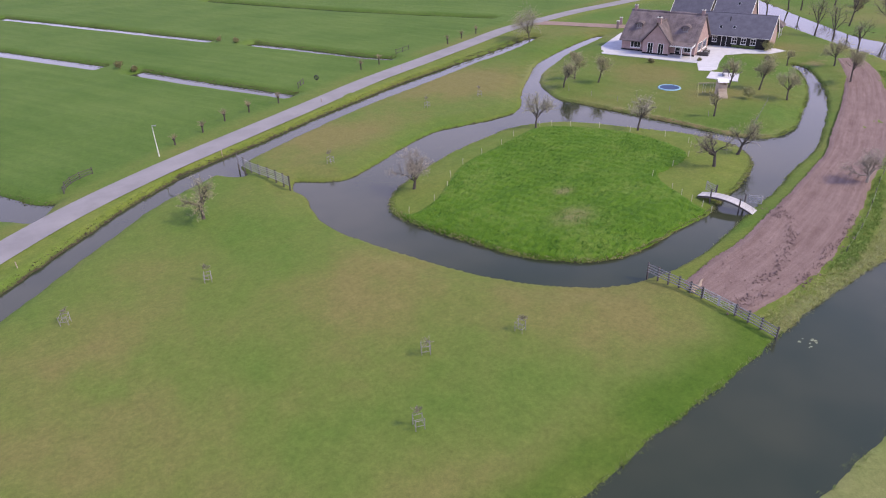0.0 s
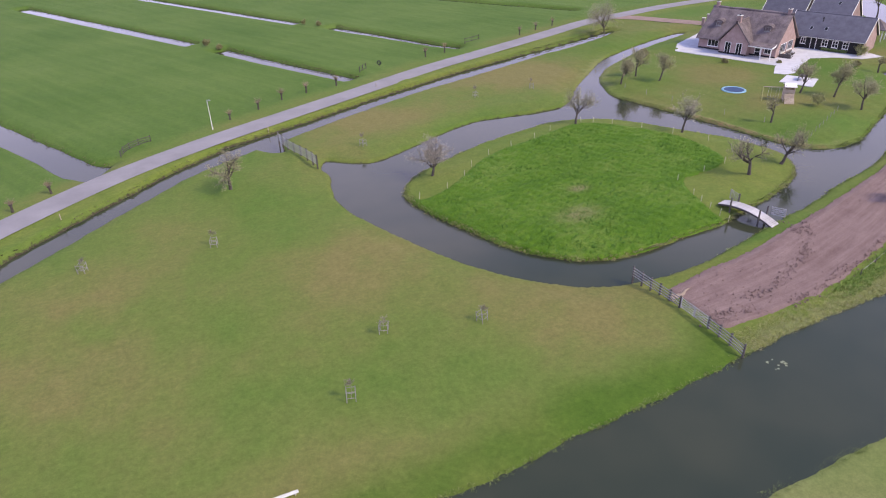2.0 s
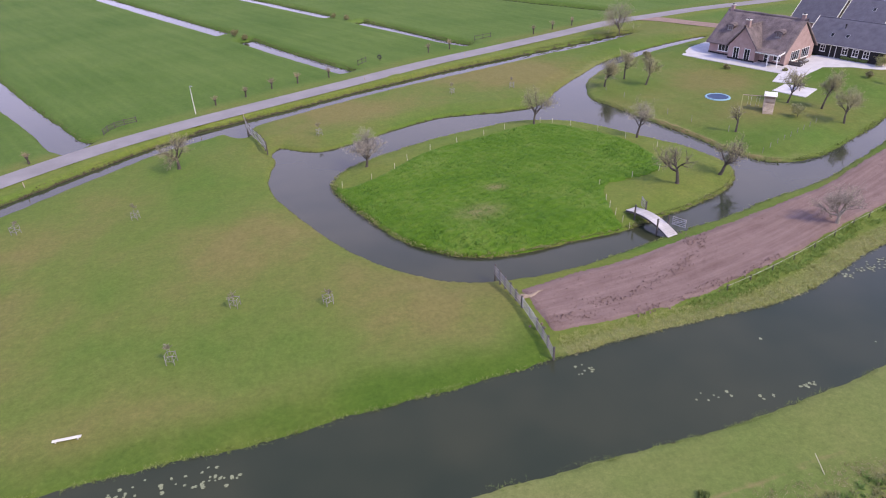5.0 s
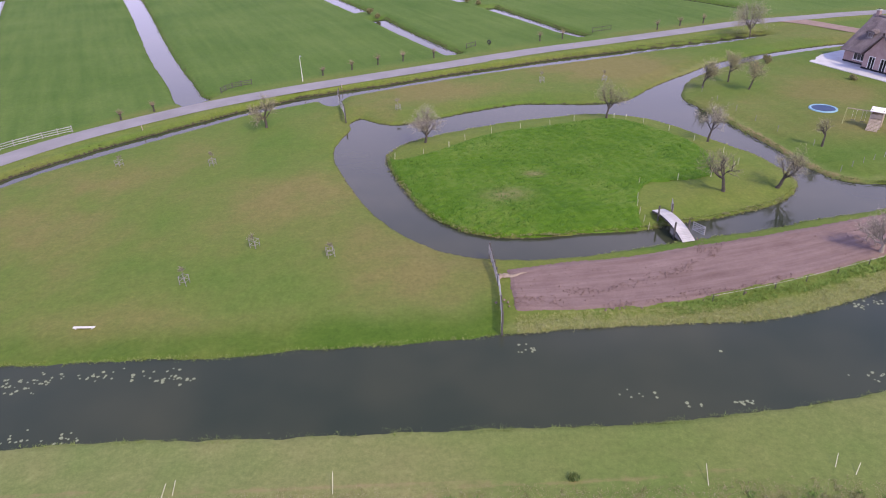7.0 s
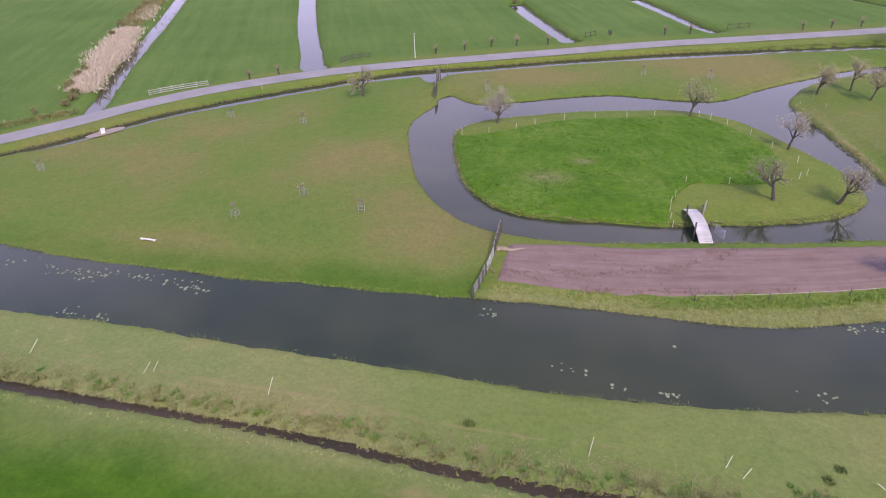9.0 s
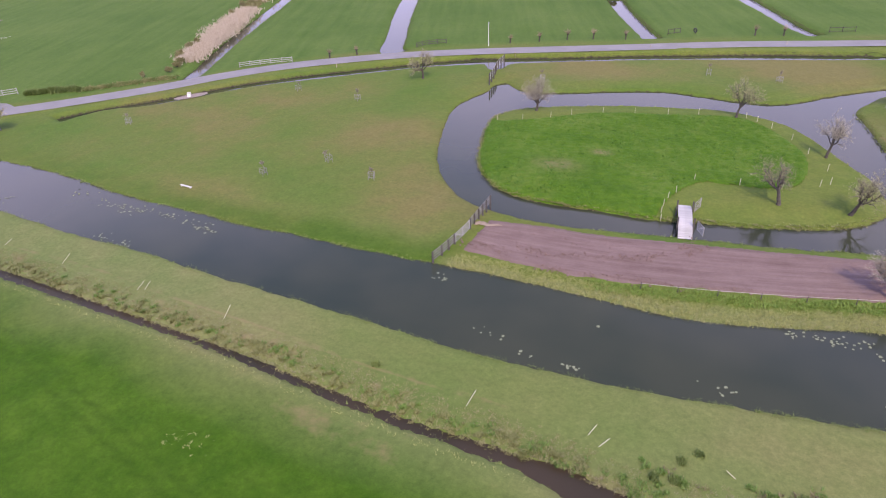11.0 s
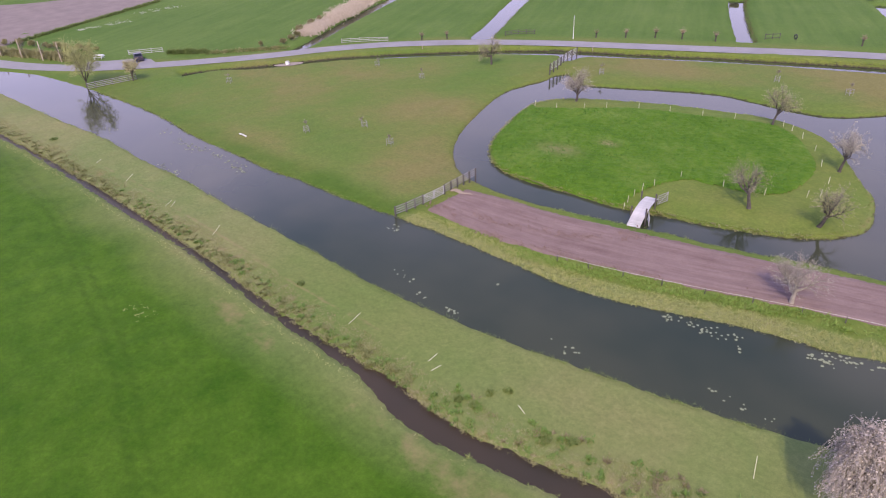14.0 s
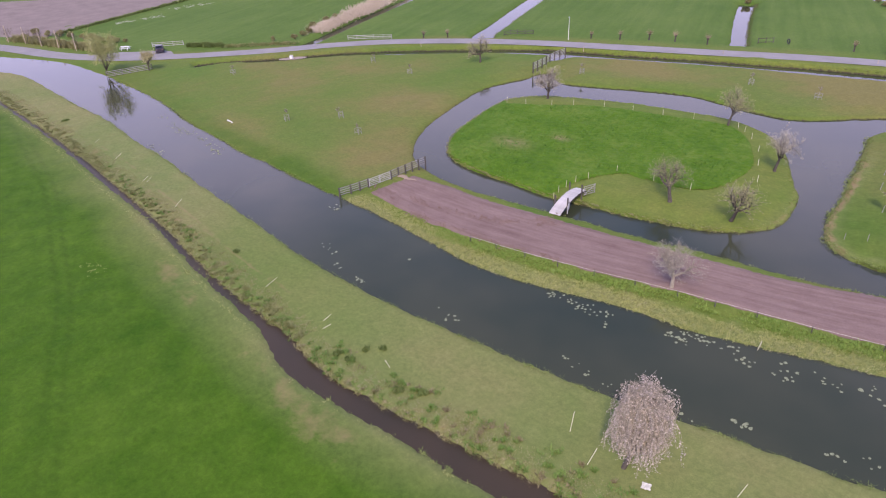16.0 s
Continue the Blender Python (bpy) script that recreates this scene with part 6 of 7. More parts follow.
def garden_table(x, y, rz, w, d, label):
    t = thing("garden_table", pose(x, y, 0.08, 0, 0, rz), label, "table")
    for i in range(5):
        box("tabletop_board", (w, d / 5 - 0.012, 0.04), pose(0, (i - 2) * d / 5, 0.72), M_DARKWOOD, t)
    for sx in (-1, 1):
        for sy in (-1, 1):
            box("leg", (0.08, 0.08, 0.72), pose(sx * (w / 2 - 0.12), sy * (d / 2 - 0.1), 0), M_DARKWOOD, t)


def lounge_sofa(x, y, rz, w):
    s = thing("lounge_sofa", pose(x, y, 0.08, 0, 0, rz), "low dark garden sofa with grey cushions on the terrace", "sofa", "lounge sofas on the terrace")
    box("base", (w, 0.8, 0.28), pose(0, 0, 0), M_DARKWOOD, s, "", 0.03)
    box("backrest", (w, 0.16, 0.45), pose(0, 0.34, 0.28), M_DARKWOOD, s, "", 0.03)
    for i in range(2):
        box("cushion", (w / 2 - 0.04, 0.62, 0.14), pose((i - 0.5) * w / 2, -0.06, 0.28), M_ZINC, s, "grey cushion", 0.04)


garden_table(111.53, 68.66, 30, 2.2, 1.2, "dark slatted garden table on the patio")
garden_table(122.89, 80.70, -70, 1.4, 0.8, "low dark table on the terrace")
lounge_sofa(121.71, 80.61, 110, 2.2)
lounge_sofa(124.52, 81.68, 20, 2.4)
picnic = thing("picnic_table", pose(-54.01, 28.95, 0.0, 0, 0, 48), "white-painted picnic table beside the road", "picnic table")
for i in range(4):
    box("tabletop_board", (2.0, 0.19, 0.05), pose(0, (i - 1.5) * 0.2, 0.74), M_WHITE, picnic)
for y in (-0.75, 0.75):
    box("bench_board", (2.0, 0.3, 0.05), pose(0, y, 0.44), M_WHITE, picnic)
for x in (-0.7, 0.7):
    beam("trestle_leg", (x, -0.7, 0.0), (x, -0.1, 0.74), 0.07, 0.1, M_WHITE, picnic)
    beam("trestle_leg", (x, 0.7, 0.0), (x, 0.1, 0.74), 0.07, 0.1, M_WHITE, picnic)
    beam("trestle_rail", (x, -0.85, 0.41), (x, 0.85, 0.41), 0.06, 0.08, M_WHITE, picnic)

hedge_bm = bmesh.new()
rng_ = random.Random(5)
for i in range(260):
    add_box(hedge_bm, (0.16, 0.16, 0.14), pose(rng_.uniform(0, 4.6), rng_.uniform(-0.3, 0.3), rng_.uniform(0.0, 0.45), rng_.uniform(-60, 60), rng_.uniform(-60, 60), rng_.uniform(0, 90)))
hedge = part("hedge", hedge_bm, M_TUFTDARK)
hedge.matrix_basis = pose(132.44, 81.08, 0.08, 0, 0, U_WAY)
tagged(hedge, "low green planting below the barn windows", "hedge")


# ---- car parked on the verge ----
def parked_car():
    root = thing("car", pose(-45.55, 33.45, 0.06, 0, 0, -20), "small dark-purple hatchback parked on the road verge", "car")
    paint = surface("dark_plum_car_paint", (0.025, 0.02, 0.03), (0.035, 0.028, 0.042), 2, 20, 0.3, 0.6, 0.02, 0.002)
    prof = [(-1.95, 0.35), (-1.98, 0.75), (-1.8, 0.92), (-1.05, 1.0), (-0.35, 1.42), (1.0, 1.46), (1.7, 1.05), (1.92, 0.9), (1.95, 0.35)]
    v, f = [], []
    for y, s in ((-0.82, 0.97), (-0.72, 1.0), (0.72, 1.0), (0.82, 0.97)):
        for x, z in prof:
            inset = 0.12 if z > 1.1 and abs(y) > 0.8 else 0.0
            v.append((x * s, y - math.copysign(inset, y), z if abs(y) < 0.8 else z * 0.98))
    k = len(prof)
    for i in range(3):
        for j in range(k):
            f.append((i * k + j, i * k + (j + 1) % k, (i + 1) * k + (j + 1) % k, (i + 1) * k + j))
    f += [tuple(range(k)), tuple(range(4 * k - 1, 3 * k - 1, -1))]
    link_mesh("body", v, f, paint, root)
    for a, b, c, d, nm in (((-0.98, 1.05), (-0.40, 1.40), 1.3, 1.15, "windscreen"), ((1.06, 1.43), (1.62, 1.10), 1.1, 1.25, "rear_window")):
        (xa, za), (xb, zb) = a, b
        n = Vector((zb - za, 0, xa - xb)).normalized() * (-0.012 if nm == "windscreen" else -0.012)
        link_mesh(nm, [Vector((xa, -c / 2, za)) + n, Vector((xa, c / 2, za)) + n, Vector((xb, d / 2, zb)) + n, Vector((xb, -d / 2, zb)) + n], [(0, 1, 2, 3)], M_GLASS, root)
    for sx in (-1.25, 1.2):
        for sy in (-0.78, 0.78):
            v, f = [], []
            circ = [Vector((0.22 * math.cos(a), 0, 0.22 * math.sin(a))) for a in np.linspace(0, 6.28319, 17)]
            tube_ring(circ, [0.09] * 17, 6, v, f)
            wh = link_mesh("tyre", v, f, M_DARKMETAL, root, "", True)
            wh.matrix_basis = pose(sx, sy, 0.28)
            box("rim", (0.3, 0.1, 0.3), pose(0, 0, -0.15), M_ZINC, wh, "", 0.06)
    for sy in (-0.58, 0.58):
        box("headlight", (0.06, 0.3, 0.14), pose(-1.93, sy, 0.68), M_OLDWHITE, root)
        box("tail_light", (0.06, 0.2, 0.22), pose(1.9, sy, 0.72), M_BRICKPATH, root)
        box("side_window", (1.6, 0.02, 0.28), pose(0.25, sy / 0.58 * 0.735, 1.08), M_GLASS, root, "", 0)
    return root


parked_car()


# ---- water lilies ----
def lily_pad_mesh(seed):
    r = random.Random(seed)
    v, f = [(0, 0, 0.006)], []
    for i in range(11):
        a = 0.3 + 5.7 * i / 10
        rr = 1.0 * r.uniform(0.9, 1.08)
        v.append((rr * math.cos(a), rr * math.sin(a), 0.02 * r.random()))
    f = [(0, i + 1, i + 2) for i in range(10)]
    me = bpy.data.meshes.new("pad")
    me.from_pydata(v, [], f)
    me.materials.append(M_LILY)
    return me


PADS = [lily_pad_mesh(i) for i in range(4)]


def lily_patch(x, y, n, rx, ry, seed, size=0.115):
    r = random.Random(seed)
    root = thing("water_lily", pose(x, y, CANAL_Z + 0.012), "floating pale green water-lily leaves on dark water", "water plant", "water lilies on the canal")
    for _ in range(int(n * 1.6)):
        p = new("pad", PADS[r.randint(0, 3)])
        p.parent = root
        s = size * r.uniform(0.6, 1.3)
        p.matrix_basis = Matrix.LocRotScale((r.gauss(0, rx), r.gauss(0, ry), r.uniform(0, 0.012)), Euler((r.gauss(0, 0.06), r.gauss(0, 0.06), r.uniform(0, 6.3))), (s, s * r.uniform(0.75, 1), 1))


# patches on the canal: x, y, leaves, reach in x and y
LILIES_MIDDLE = [(46.11, 17.98, 7, 0.45, 0.3), (53.76, 12.27, 3, 0.5, 0.4), (57.02, 11.06, 3, 0.6, 0.2), (59.64, 11.25, 7, 0.8, 0.2), (52.47, 12.47, 2, 0.3, 0.3), (70.75, 13.07, 5, 0.6, 0.25), (60.64, 16.74, 1, 0.1, 0.1)]
LILIES_EAST = [(74.36, 21.68, 7, 0.8, 0.3), (76.78, 21.91, 10, 0.9, 0.4), (78.80, 22.24, 9, 0.7, 0.45), (79.93, 21.55, 3, 0.3, 0.2), (84.46, 23.73, 8, 0.5, 0.4), (86.48, 25.16, 14, 0.8, 0.35), (85.78, 23.84, 4, 0.4, 0.2), (88.69, 25.81, 4, 0.5, 0.3), (90.01, 25.03, 5, 0.3, 0.4), (81.89, 15.85, 5, 0.7, 0.3), (84.22, 15.57, 3, 0.7, 0.2), (89.65, 16.94, 3, 0.5, 0.2)]
LILIES_FAR_EAST = [(92.55, 26.18, 6, 0.5, 0.5), (93.24, 25.18, 3, 0.2, 0.2), (95.17, 26.82, 5, 0.6, 0.3), (97.58, 27.87, 7, 0.6, 0.4), (100.20, 28.60, 6, 0.8, 0.4), (92.68, 18.90, 7, 0.5, 0.2), (98.16, 20.47, 3, 0.4, 0.3), (100.06, 21.30, 3, 0.3, 0.3)]
LILIES_WEST = [(8.10, 15.79, 9, 0.8, 0.5), (9.54, 16.81, 9, 0.9, 0.4), (13.12, 16.73, 10, 0.8, 0.4), (15.93, 16.75, 7, 0.8, 0.35), (19.19, 16.24, 14, 0.8, 0.5), (10.27, 10.79, 6, 0.6, 0.4), (13.07, 10.54, 7, 0.7, 0.3), (5.89, 16.32, 8, 0.9, 0.5), (3.24, 16.67, 6, 1.0, 0.4), (-1.41, 16.82, 6, 1.2, 0.5), (-8.74, 12.06, 5, 1.2, 0.5)]
for i, (lx, ly, ln, lrx, lry) in enumerate(LILIES_MIDDLE + LILIES_EAST + LILIES_FAR_EAST + LILIES_WEST):
    lily_patch(lx, ly, ln, lrx, lry, 300 + i)


# ---- rough growth: tufts, reeds, clods ----
def blades(name, label, category, xs, ys, zs, hs, n, mat, width=0.03, splay=0.5, seed=1):
    """Tufts of tapering blades, in one mesh."""
    r = np.random.RandomState(seed)
    X, Y, Z, Hh = [np.repeat(np.asarray(a, float), n) for a in (xs, ys, zs, hs)]
    k = len(X)
    an, out = r.rand(k) * 6.283, splay * (0.3 + r.rand(k)) * Hh
    X, Y = X + r.normal(0, 0.05, k) * (1 + Hh), Y + r.normal(0, 0.05, k) * (1 + Hh)
    hh = Hh * (0.6 + 0.6 * r.rand(k))
    w = width * (0.6 + 0.8 * r.rand(k))
    bx, by = -np.sin(an) * w, np.cos(an) * w
    tx, ty = X + np.cos(an) * out, Y + np.sin(an) * out
    v = np.stack([np.stack([X - bx, Y - by, Z], 1), np.stack([X + bx, Y + by, Z], 1), np.stack([tx, ty, Z + hh], 1)], 1).reshape(-1, 3)
    return tagged(big_mesh(name, v, np.arange(3 * k).reshape(-1, 3), mat, False), label, category, kind="stuff")


R1 = np.random.RandomState(9)


def along(line, n, lo, hi, x0, x1, clump=0.0):
    """Random places beside a line, lo to hi metres to its left."""
    nn = normals_2d(line)
    k = R1.randint(0, len(line), n * 3)
    s = lo + (hi - lo) * R1.rand(n * 3)
    p = line[k, :2] + nn[k] * s[:, None] + R1.normal(0, 0.3, (n * 3, 2)) * np.array([1, 0.25])
    p = p[(p[:, 0] > x0) & (p[:, 0] < x1)]
    if clump:
        p = p[0.5 * ripple_noise(p[:, 0], p[:, 1] * 2, 31, 1.9) + 0.6 * ripple_noise(p[:, 0], p[:, 1] * 2, 32, 7.3) + 0.4 * ripple_noise(p[:, 0], p[:, 1], 33, 23.0) + R1.normal(0, 0.35, len(p)) > clump]
    return p[:n]


north_line, south_bank_line = smooth_curve(CANAL_NORTH, step=0.5), smooth_curve(CANAL_SOUTH, step=0.5)
p = along(north_line, 8000, 0.05, 2.3, 45.5, 135)
blades("rough_grass", "rough yellow-green grass along the canal bank", "grass", p[:, 0], p[:, 1], ground_z(p[:, 0], p[:, 1]) - 0.05, 0.12 + 0.14 * R1.rand(len(p)), 9, M_TUFT, 0.016, 1.0, 1)
p = along(north_line, 2600, -0.05, 1.5, 45.5, 135, -0.1)
blades("straw_grass", "pale dead grass at the foot of the canal bank", "grass", p[:, 0], p[:, 1], ground_z(p[:, 0], p[:, 1]) - 0.05, 0.10 + 0.14 * R1.rand(len(p)), 6, M_PALEGRASS, 0.018, 1.2, 47)
till_line = smooth_curve(TILLED_SOUTH, step=0.5)
p = along(till_line, 4200, -1.7, -0.15, 58, 135, -0.35)
blades("bank_herbs", "fresh green herbs between the canal bank and the tape", "grass", p[:, 0], p[:, 1], ground_z(p[:, 0], p[:, 1]) - 0.05, 0.12 + 0.20 * R1.rand(len(p)), 7, M_HERB, 0.034, 1.0, 2)
p = along(north_line, 2200, -0.10, 0.4, -30, 45.5, -0.2)
blades("rough_grass", "short rough grass along the pasture bank", "grass", p[:, 0], p[:, 1], ground_z(p[:, 0], p[:, 1]) - 0.04, 0.06 + 0.12 * R1.rand(len(p)), 6, M_SHORE, 0.02, 0.9, 3)
p = along(south_bank_line, 5200, -0.15, 0.40, -30, 112, -0.25)
blades("rough_grass", "rough grass along the canal's mown bank", "grass", p[:, 0], p[:, 1], ground_z(p[:, 0], p[:, 1]) - 0.04, 0.05 + 0.20 * R1.rand(len(p))**1.5, 6, M_SHORE, 0.022, 1.0, 4)
p = along(south_line, 7000, 0.8, 3.3, -40, 110, -0.2)
blades("straw_grass", "tangled pale dead grass beside the muddy ditch", "grass", p[:, 0], p[:, 1], ground_z(p[:, 0], p[:, 1]) - 0.04, 0.07 + 0.11 * R1.rand(len(p)), 5, M_DEADGRASS, 0.02, 1.0, 5)
for n_, lo_, hi_, x0_, x1_, mat_, what, seed_ in (
        (320, 0.5, 1.8, -40, 64, M_OLIVEHERB, "dull olive herb clumps beside the muddy ditch", 6),
        (110, 0.8, 2.2, 10, 70, M_DITCHHERB, "scattered green herb clumps beside the muddy ditch", 48),
        (230, 0.9, 4.0, 66, 100, M_DITCHHERB, "green herb clumps beside the muddy ditch", 49),
        (130, 1.0, 3.8, 68, 100, M_DEADHERB, "brown withered herb clumps beside the muddy ditch", 50)):
    centres = along(south_line, n_, lo_, hi_, x0_, x1_, 0.0)
    k_ = R1.randint(4, 24, len(centres))
    p = np.repeat(centres, k_, 0) + R1.normal(0, 1, (k_.sum(), 2)) * np.repeat(0.06 + 0.20 * R1.rand(len(centres))**1.5, k_)[:, None]
    blades("ditch_herbs", what, "grass", p[:, 0], p[:, 1], ground_z(p[:, 0], p[:, 1]) - 0.04, 0.07 + 0.18 * R1.rand(len(p)), 6, mat_, 0.04, 1.2, seed_)
p = along(south_line, 5200, 0.7, 3.0, -40, 110, -0.3)
blades("withered_grass", "flattened pale brown dead grass beside the muddy ditch", "grass", p[:, 0], p[:, 1], ground_z(p[:, 0], p[:, 1]) - 0.03, 0.04 + 0.06 * R1.rand(len(p)), 5, M_LITTER, 0.02, 2.2, 46)
half_ = south_line[:, 2:3] / 2
for side_, seed_ in ((1, 61), (-1, 62)):
    edge_line = south_line.copy()
    edge_line[:, :2] += side_ * normals_2d(south_line) * (half_ + 0.02)
    p = along(edge_line, 3600, -0.16, 0.16, -60, 112)
    blades("ditch_edge_grass", "ragged grass hanging over the muddy ditch's edge", "grass", p[:, 0], p[:, 1], ground_z(p[:, 0], p[:, 1]) - 0.02, 0.06 + 0.12 * R1.rand(len(p)), 5, M_DEADGRASS if side_ > 0 else M_SHORE, 0.022, 1.4, seed_)
p = along(south_line, 3600, 0.8, 2.7, -60, 110, 0.1)
blades("dead_herbs", "brown withered herbs beside the muddy ditch", "grass", p[:, 0], p[:, 1], ground_z(p[:, 0], p[:, 1]) - 0.04, 0.06 + 0.09 * R1.rand(len(p)), 7, M_DEADGRASS, 0.018, 1.2, 16)
p = along(south_line, 1100, -1.5, -0.7, -40, 110)
blades("rough_grass", "pale rough grass on the field side of the muddy ditch", "grass", p[:, 0], p[:, 1], ground_z(p[:, 0], p[:, 1]) - 0.04, 0.08 + 0.12 * R1.rand(len(p)), 4, M_TUFT, 0.025, 0.9, 7)
isl_line = smooth_curve(ISLAND, True, 0.3)
p = along(isl_line, 4200, 0.05, 0.5, 30, 85)
blades("shore_grass", "overhanging grass along the island shore", "grass", p[:, 0], p[:, 1], ground_z(p[:, 0], p[:, 1]) - 0.02, 0.05 + 0.12 * R1.rand(len(p)), 4, M_SHORE, 0.025, 0.8, 8)
p = along(isl_line, 1500, -0.10, 0.25, 30, 85, 0.1)
blades("shore_tufts", "yellowish dead tufts along the island shore", "grass", p[:, 0], p[:, 1], ground_z(p[:, 0], p[:, 1]) + 0.0, 0.08 + 0.16 * R1.rand(len(p)), 5, M_DEADGRASS, 0.025, 1.1, 51)
pond_lines = [smooth_curve(a, step=0.4) for a in (POND_SOUTH, POND_EAST)]
for line_, seed_ in zip(pond_lines, (52, 53)):
    p = along(line_, 2200, -0.35, 0.15, 44, 132, -0.2)
    blades("shore_tufts", "ragged grass tufts along the pond's edge", "grass", p[:, 0], p[:, 1], ground_z(p[:, 0], p[:, 1]) + 0.0, 0.06 + 0.14 * R1.rand(len(p)), 5, M_SHORE, 0.025, 1.0, seed_)
q = R1.rand(26000, 2) * np.array([43, 35]) + np.array([33, 36])
dq = np.maximum(signed_distance(q[:, 0], q[:, 1], lush_poly, 2.0), signed_distance(q[:, 0], q[:, 1], island, 2.0))
q = q[dq < -0.3][:11000]
blades("grass_blades", "tufts standing out of the island's long grass", "grass", q[:, 0], q[:, 1], ground_z(q[:, 0], q[:, 1]) + 0.08, 0.14 + 0.16 * R1.rand(len(q)), 3, M_LUSHBLADE, 0.035, 0.7, 9)
for hx, hy, hr in [(68.95, 5.45, 0.32), (69.85, 6.5, 0.28), (68.9, 3.9, 0.3), (67.7, 3.6, 0.28), (74.4, 4.4, 0.4), (75.9, 5.5, 0.35), (47.0, 5.3, 0.3), (-12.0, 5.0, 0.5)]:
    n_ = 40
    a_ = R1.rand(n_) * 6.283
    d_ = hr * np.sqrt(R1.rand(n_))
    tuft = blades("grass_tussock", "dark green grass tussock on the canal-side strip", "grass", hx + d_ * np.cos(a_), hy + d_ * np.sin(a_), np.full(n_, -0.02), 0.2 + 0.15 * R1.rand(n_), 5, M_TUFTDARK, 0.04, 0.6, int(hx * 10) % 1000)

# tall dead and green growth on the far rims of the ditches
def ditch_rim(name, label, rows, n, reach, h, mat, blade, seed, x0=-200, x1=300, side=1):
    line = smooth_curve(rows, step=0.6)
    off = line.copy()
    off[:, :2] += side * normals_2d(line) * (line[:, 2:3] / 2 + 0.1)
    q = along(off, n, *((0.0, reach) if side > 0 else (-reach, 0.0)), x0, x1)
    blades(name, label, "grass", q[:, 0], q[:, 1], ground_z(q[:, 0], q[:, 1]) - 0.05, h * (0.5 + 0.6 * R1.rand(len(q))), 4, mat, blade, 0.5, seed)


ditch_rim("ditch_growth", "dark rough growth on the roadside ditch's bank", ROADSIDE_DITCH, 1700, 0.3, 0.15, M_RIM, 0.04, 81)
ditch_rim("ditch_growth", "dark green growth on the roadside ditch's bank", ROADSIDE_DITCH, 900, 0.4, 0.16, M_TUFTDARK, 0.04, 82)
for i, rows in enumerate(FIELD_DITCHES):
    rim_side = -1 if rows[-1][1] > rows[0][1] else 1
    ditch_rim("ditch_growth", "dark green growth along a field ditch", rows, 500, 0.25, 0.16, M_RIM, 0.05, 83 + i, side=rim_side)

# reeds on the far ditch
rx_, ry_ = [], []
for (ax, ay), (bx, by), w, n_ in [((-34.5, 66), (-44.0, 84), 3.4, 2200), ((-43.5, 83), (-51.5, 98), 4.4, 2600), ((-51, 97), (-58.5, 111), 4.0, 1900), ((-62, 120), (-70, 136), 3.0, 500)]:
    t_ = R1.rand(n_)
    rx_.append(ax + (bx - ax) * t_ + R1.normal(0, w / 2.5, n_) - w * 0.05)
    ry_.append(ay + (by - ay) * t_ + R1.normal(0, w / 4, n_))
rx_, ry_ = np.concatenate(rx_), np.concatenate(ry_)
blades("reed_bed", "pale straw-coloured reeds beside a field ditch", "reeds", rx_, ry_, np.full(len(rx_), -0.05), 0.45 + 0.55 * R1.rand(len(rx_)), 7, M_STRAW, 0.05, 0.55, 11)
for i, (sx, sy, sh) in enumerate([(-41.9, 74.0, 1.6), (-38.4, 67.9, 1.7), (-34.4, 64.2, 1.5), (-32.60, 61.5, 1.5), (-31.33, 58.68, 1.4), (-43.5, 77.5, 1.5), (-58.0, 104.0, 1.6), (-62.5, 113.0, 1.9), (-66.5, 123.0, 1.8), (-70.0, 131.0, 2.0), (-73.5, 138.0, 1.8), (-64.0, 117.5, 1.5), (-33.81, 54.57, 1.2)]):
    tree("russet-green bare shrub beside a field ditch", sx, sy, sh, 500 + i, name="shrub", category="shrub", group="shrubs along the reed ditch", fork=0.15, limbs=8, spread=0.9, leaves=2.2, foliage=M_RUSSET, girth=0.05, leaf=0.13)
def thick_band(name, label, category, a, b, width, n, h, mat, blade, seed, splay=0.6):
    """A dense belt of growth from a to b."""
    t_ = R1.rand(n)
    bx_ = a[0] + (b[0] - a[0]) * t_ + R1.normal(0, width / 2.5, n)
    by_ = a[1] + (b[1] - a[1]) * t_ + R1.normal(0, width / 2.5, n)
    hs_ = h * (0.55 + 0.45 * R1.rand(n)) * (0.8 + 0.3 * ripple_noise(bx_, by_, seed, 3.0))
    return blades(name, label, category, bx_, by_, np.full(n, -0.03), np.clip(hs_, 0.1, None), 5, mat, blade, splay, seed)


thick_band("verge_thicket", "low dark green thicket on the road verge", "thicket", (-45.69, 40.12), (-38.51, 44.81), 0.9, 900, 1.15, M_TUFTDARK, 0.09, 71)
thick_band("verge_reeds", "mixed dead and green growth along the road verge", "reeds", (-38.32, 44.91), (-28.84, 56.19), 1.5, 900, 0.6, M_DEADGRASS, 0.06, 72)
thick_band("verge_reeds", "mixed green growth along the road verge", "reeds", (-38.31, 44.51), (-28.37, 56.70), 1.4, 700, 0.6, M_TUFTDARK, 0.07, 73)
thick_band("pole_thicket", "brown and green undergrowth behind the road poles", "thicket", (-89.08, 14.55), (-57.26, 25.75), 1.8, 2600, 1.5, M_DEADGRASS, 0.10, 74)
thick_band("pole_thicket", "dull green undergrowth behind the road poles", "thicket", (-89.07, 14.26), (-57.24, 25.36), 1.6, 1500, 1.2, M_RUSSET, 0.11, 75)
thick_band("field_edge_growth", "dark green growth along the bare field's edge", "grass", (-86.12, 22.80), (-107.11, 68.08), 0.9, 1500, 0.9, M_TUFTDARK, 0.12, 76)
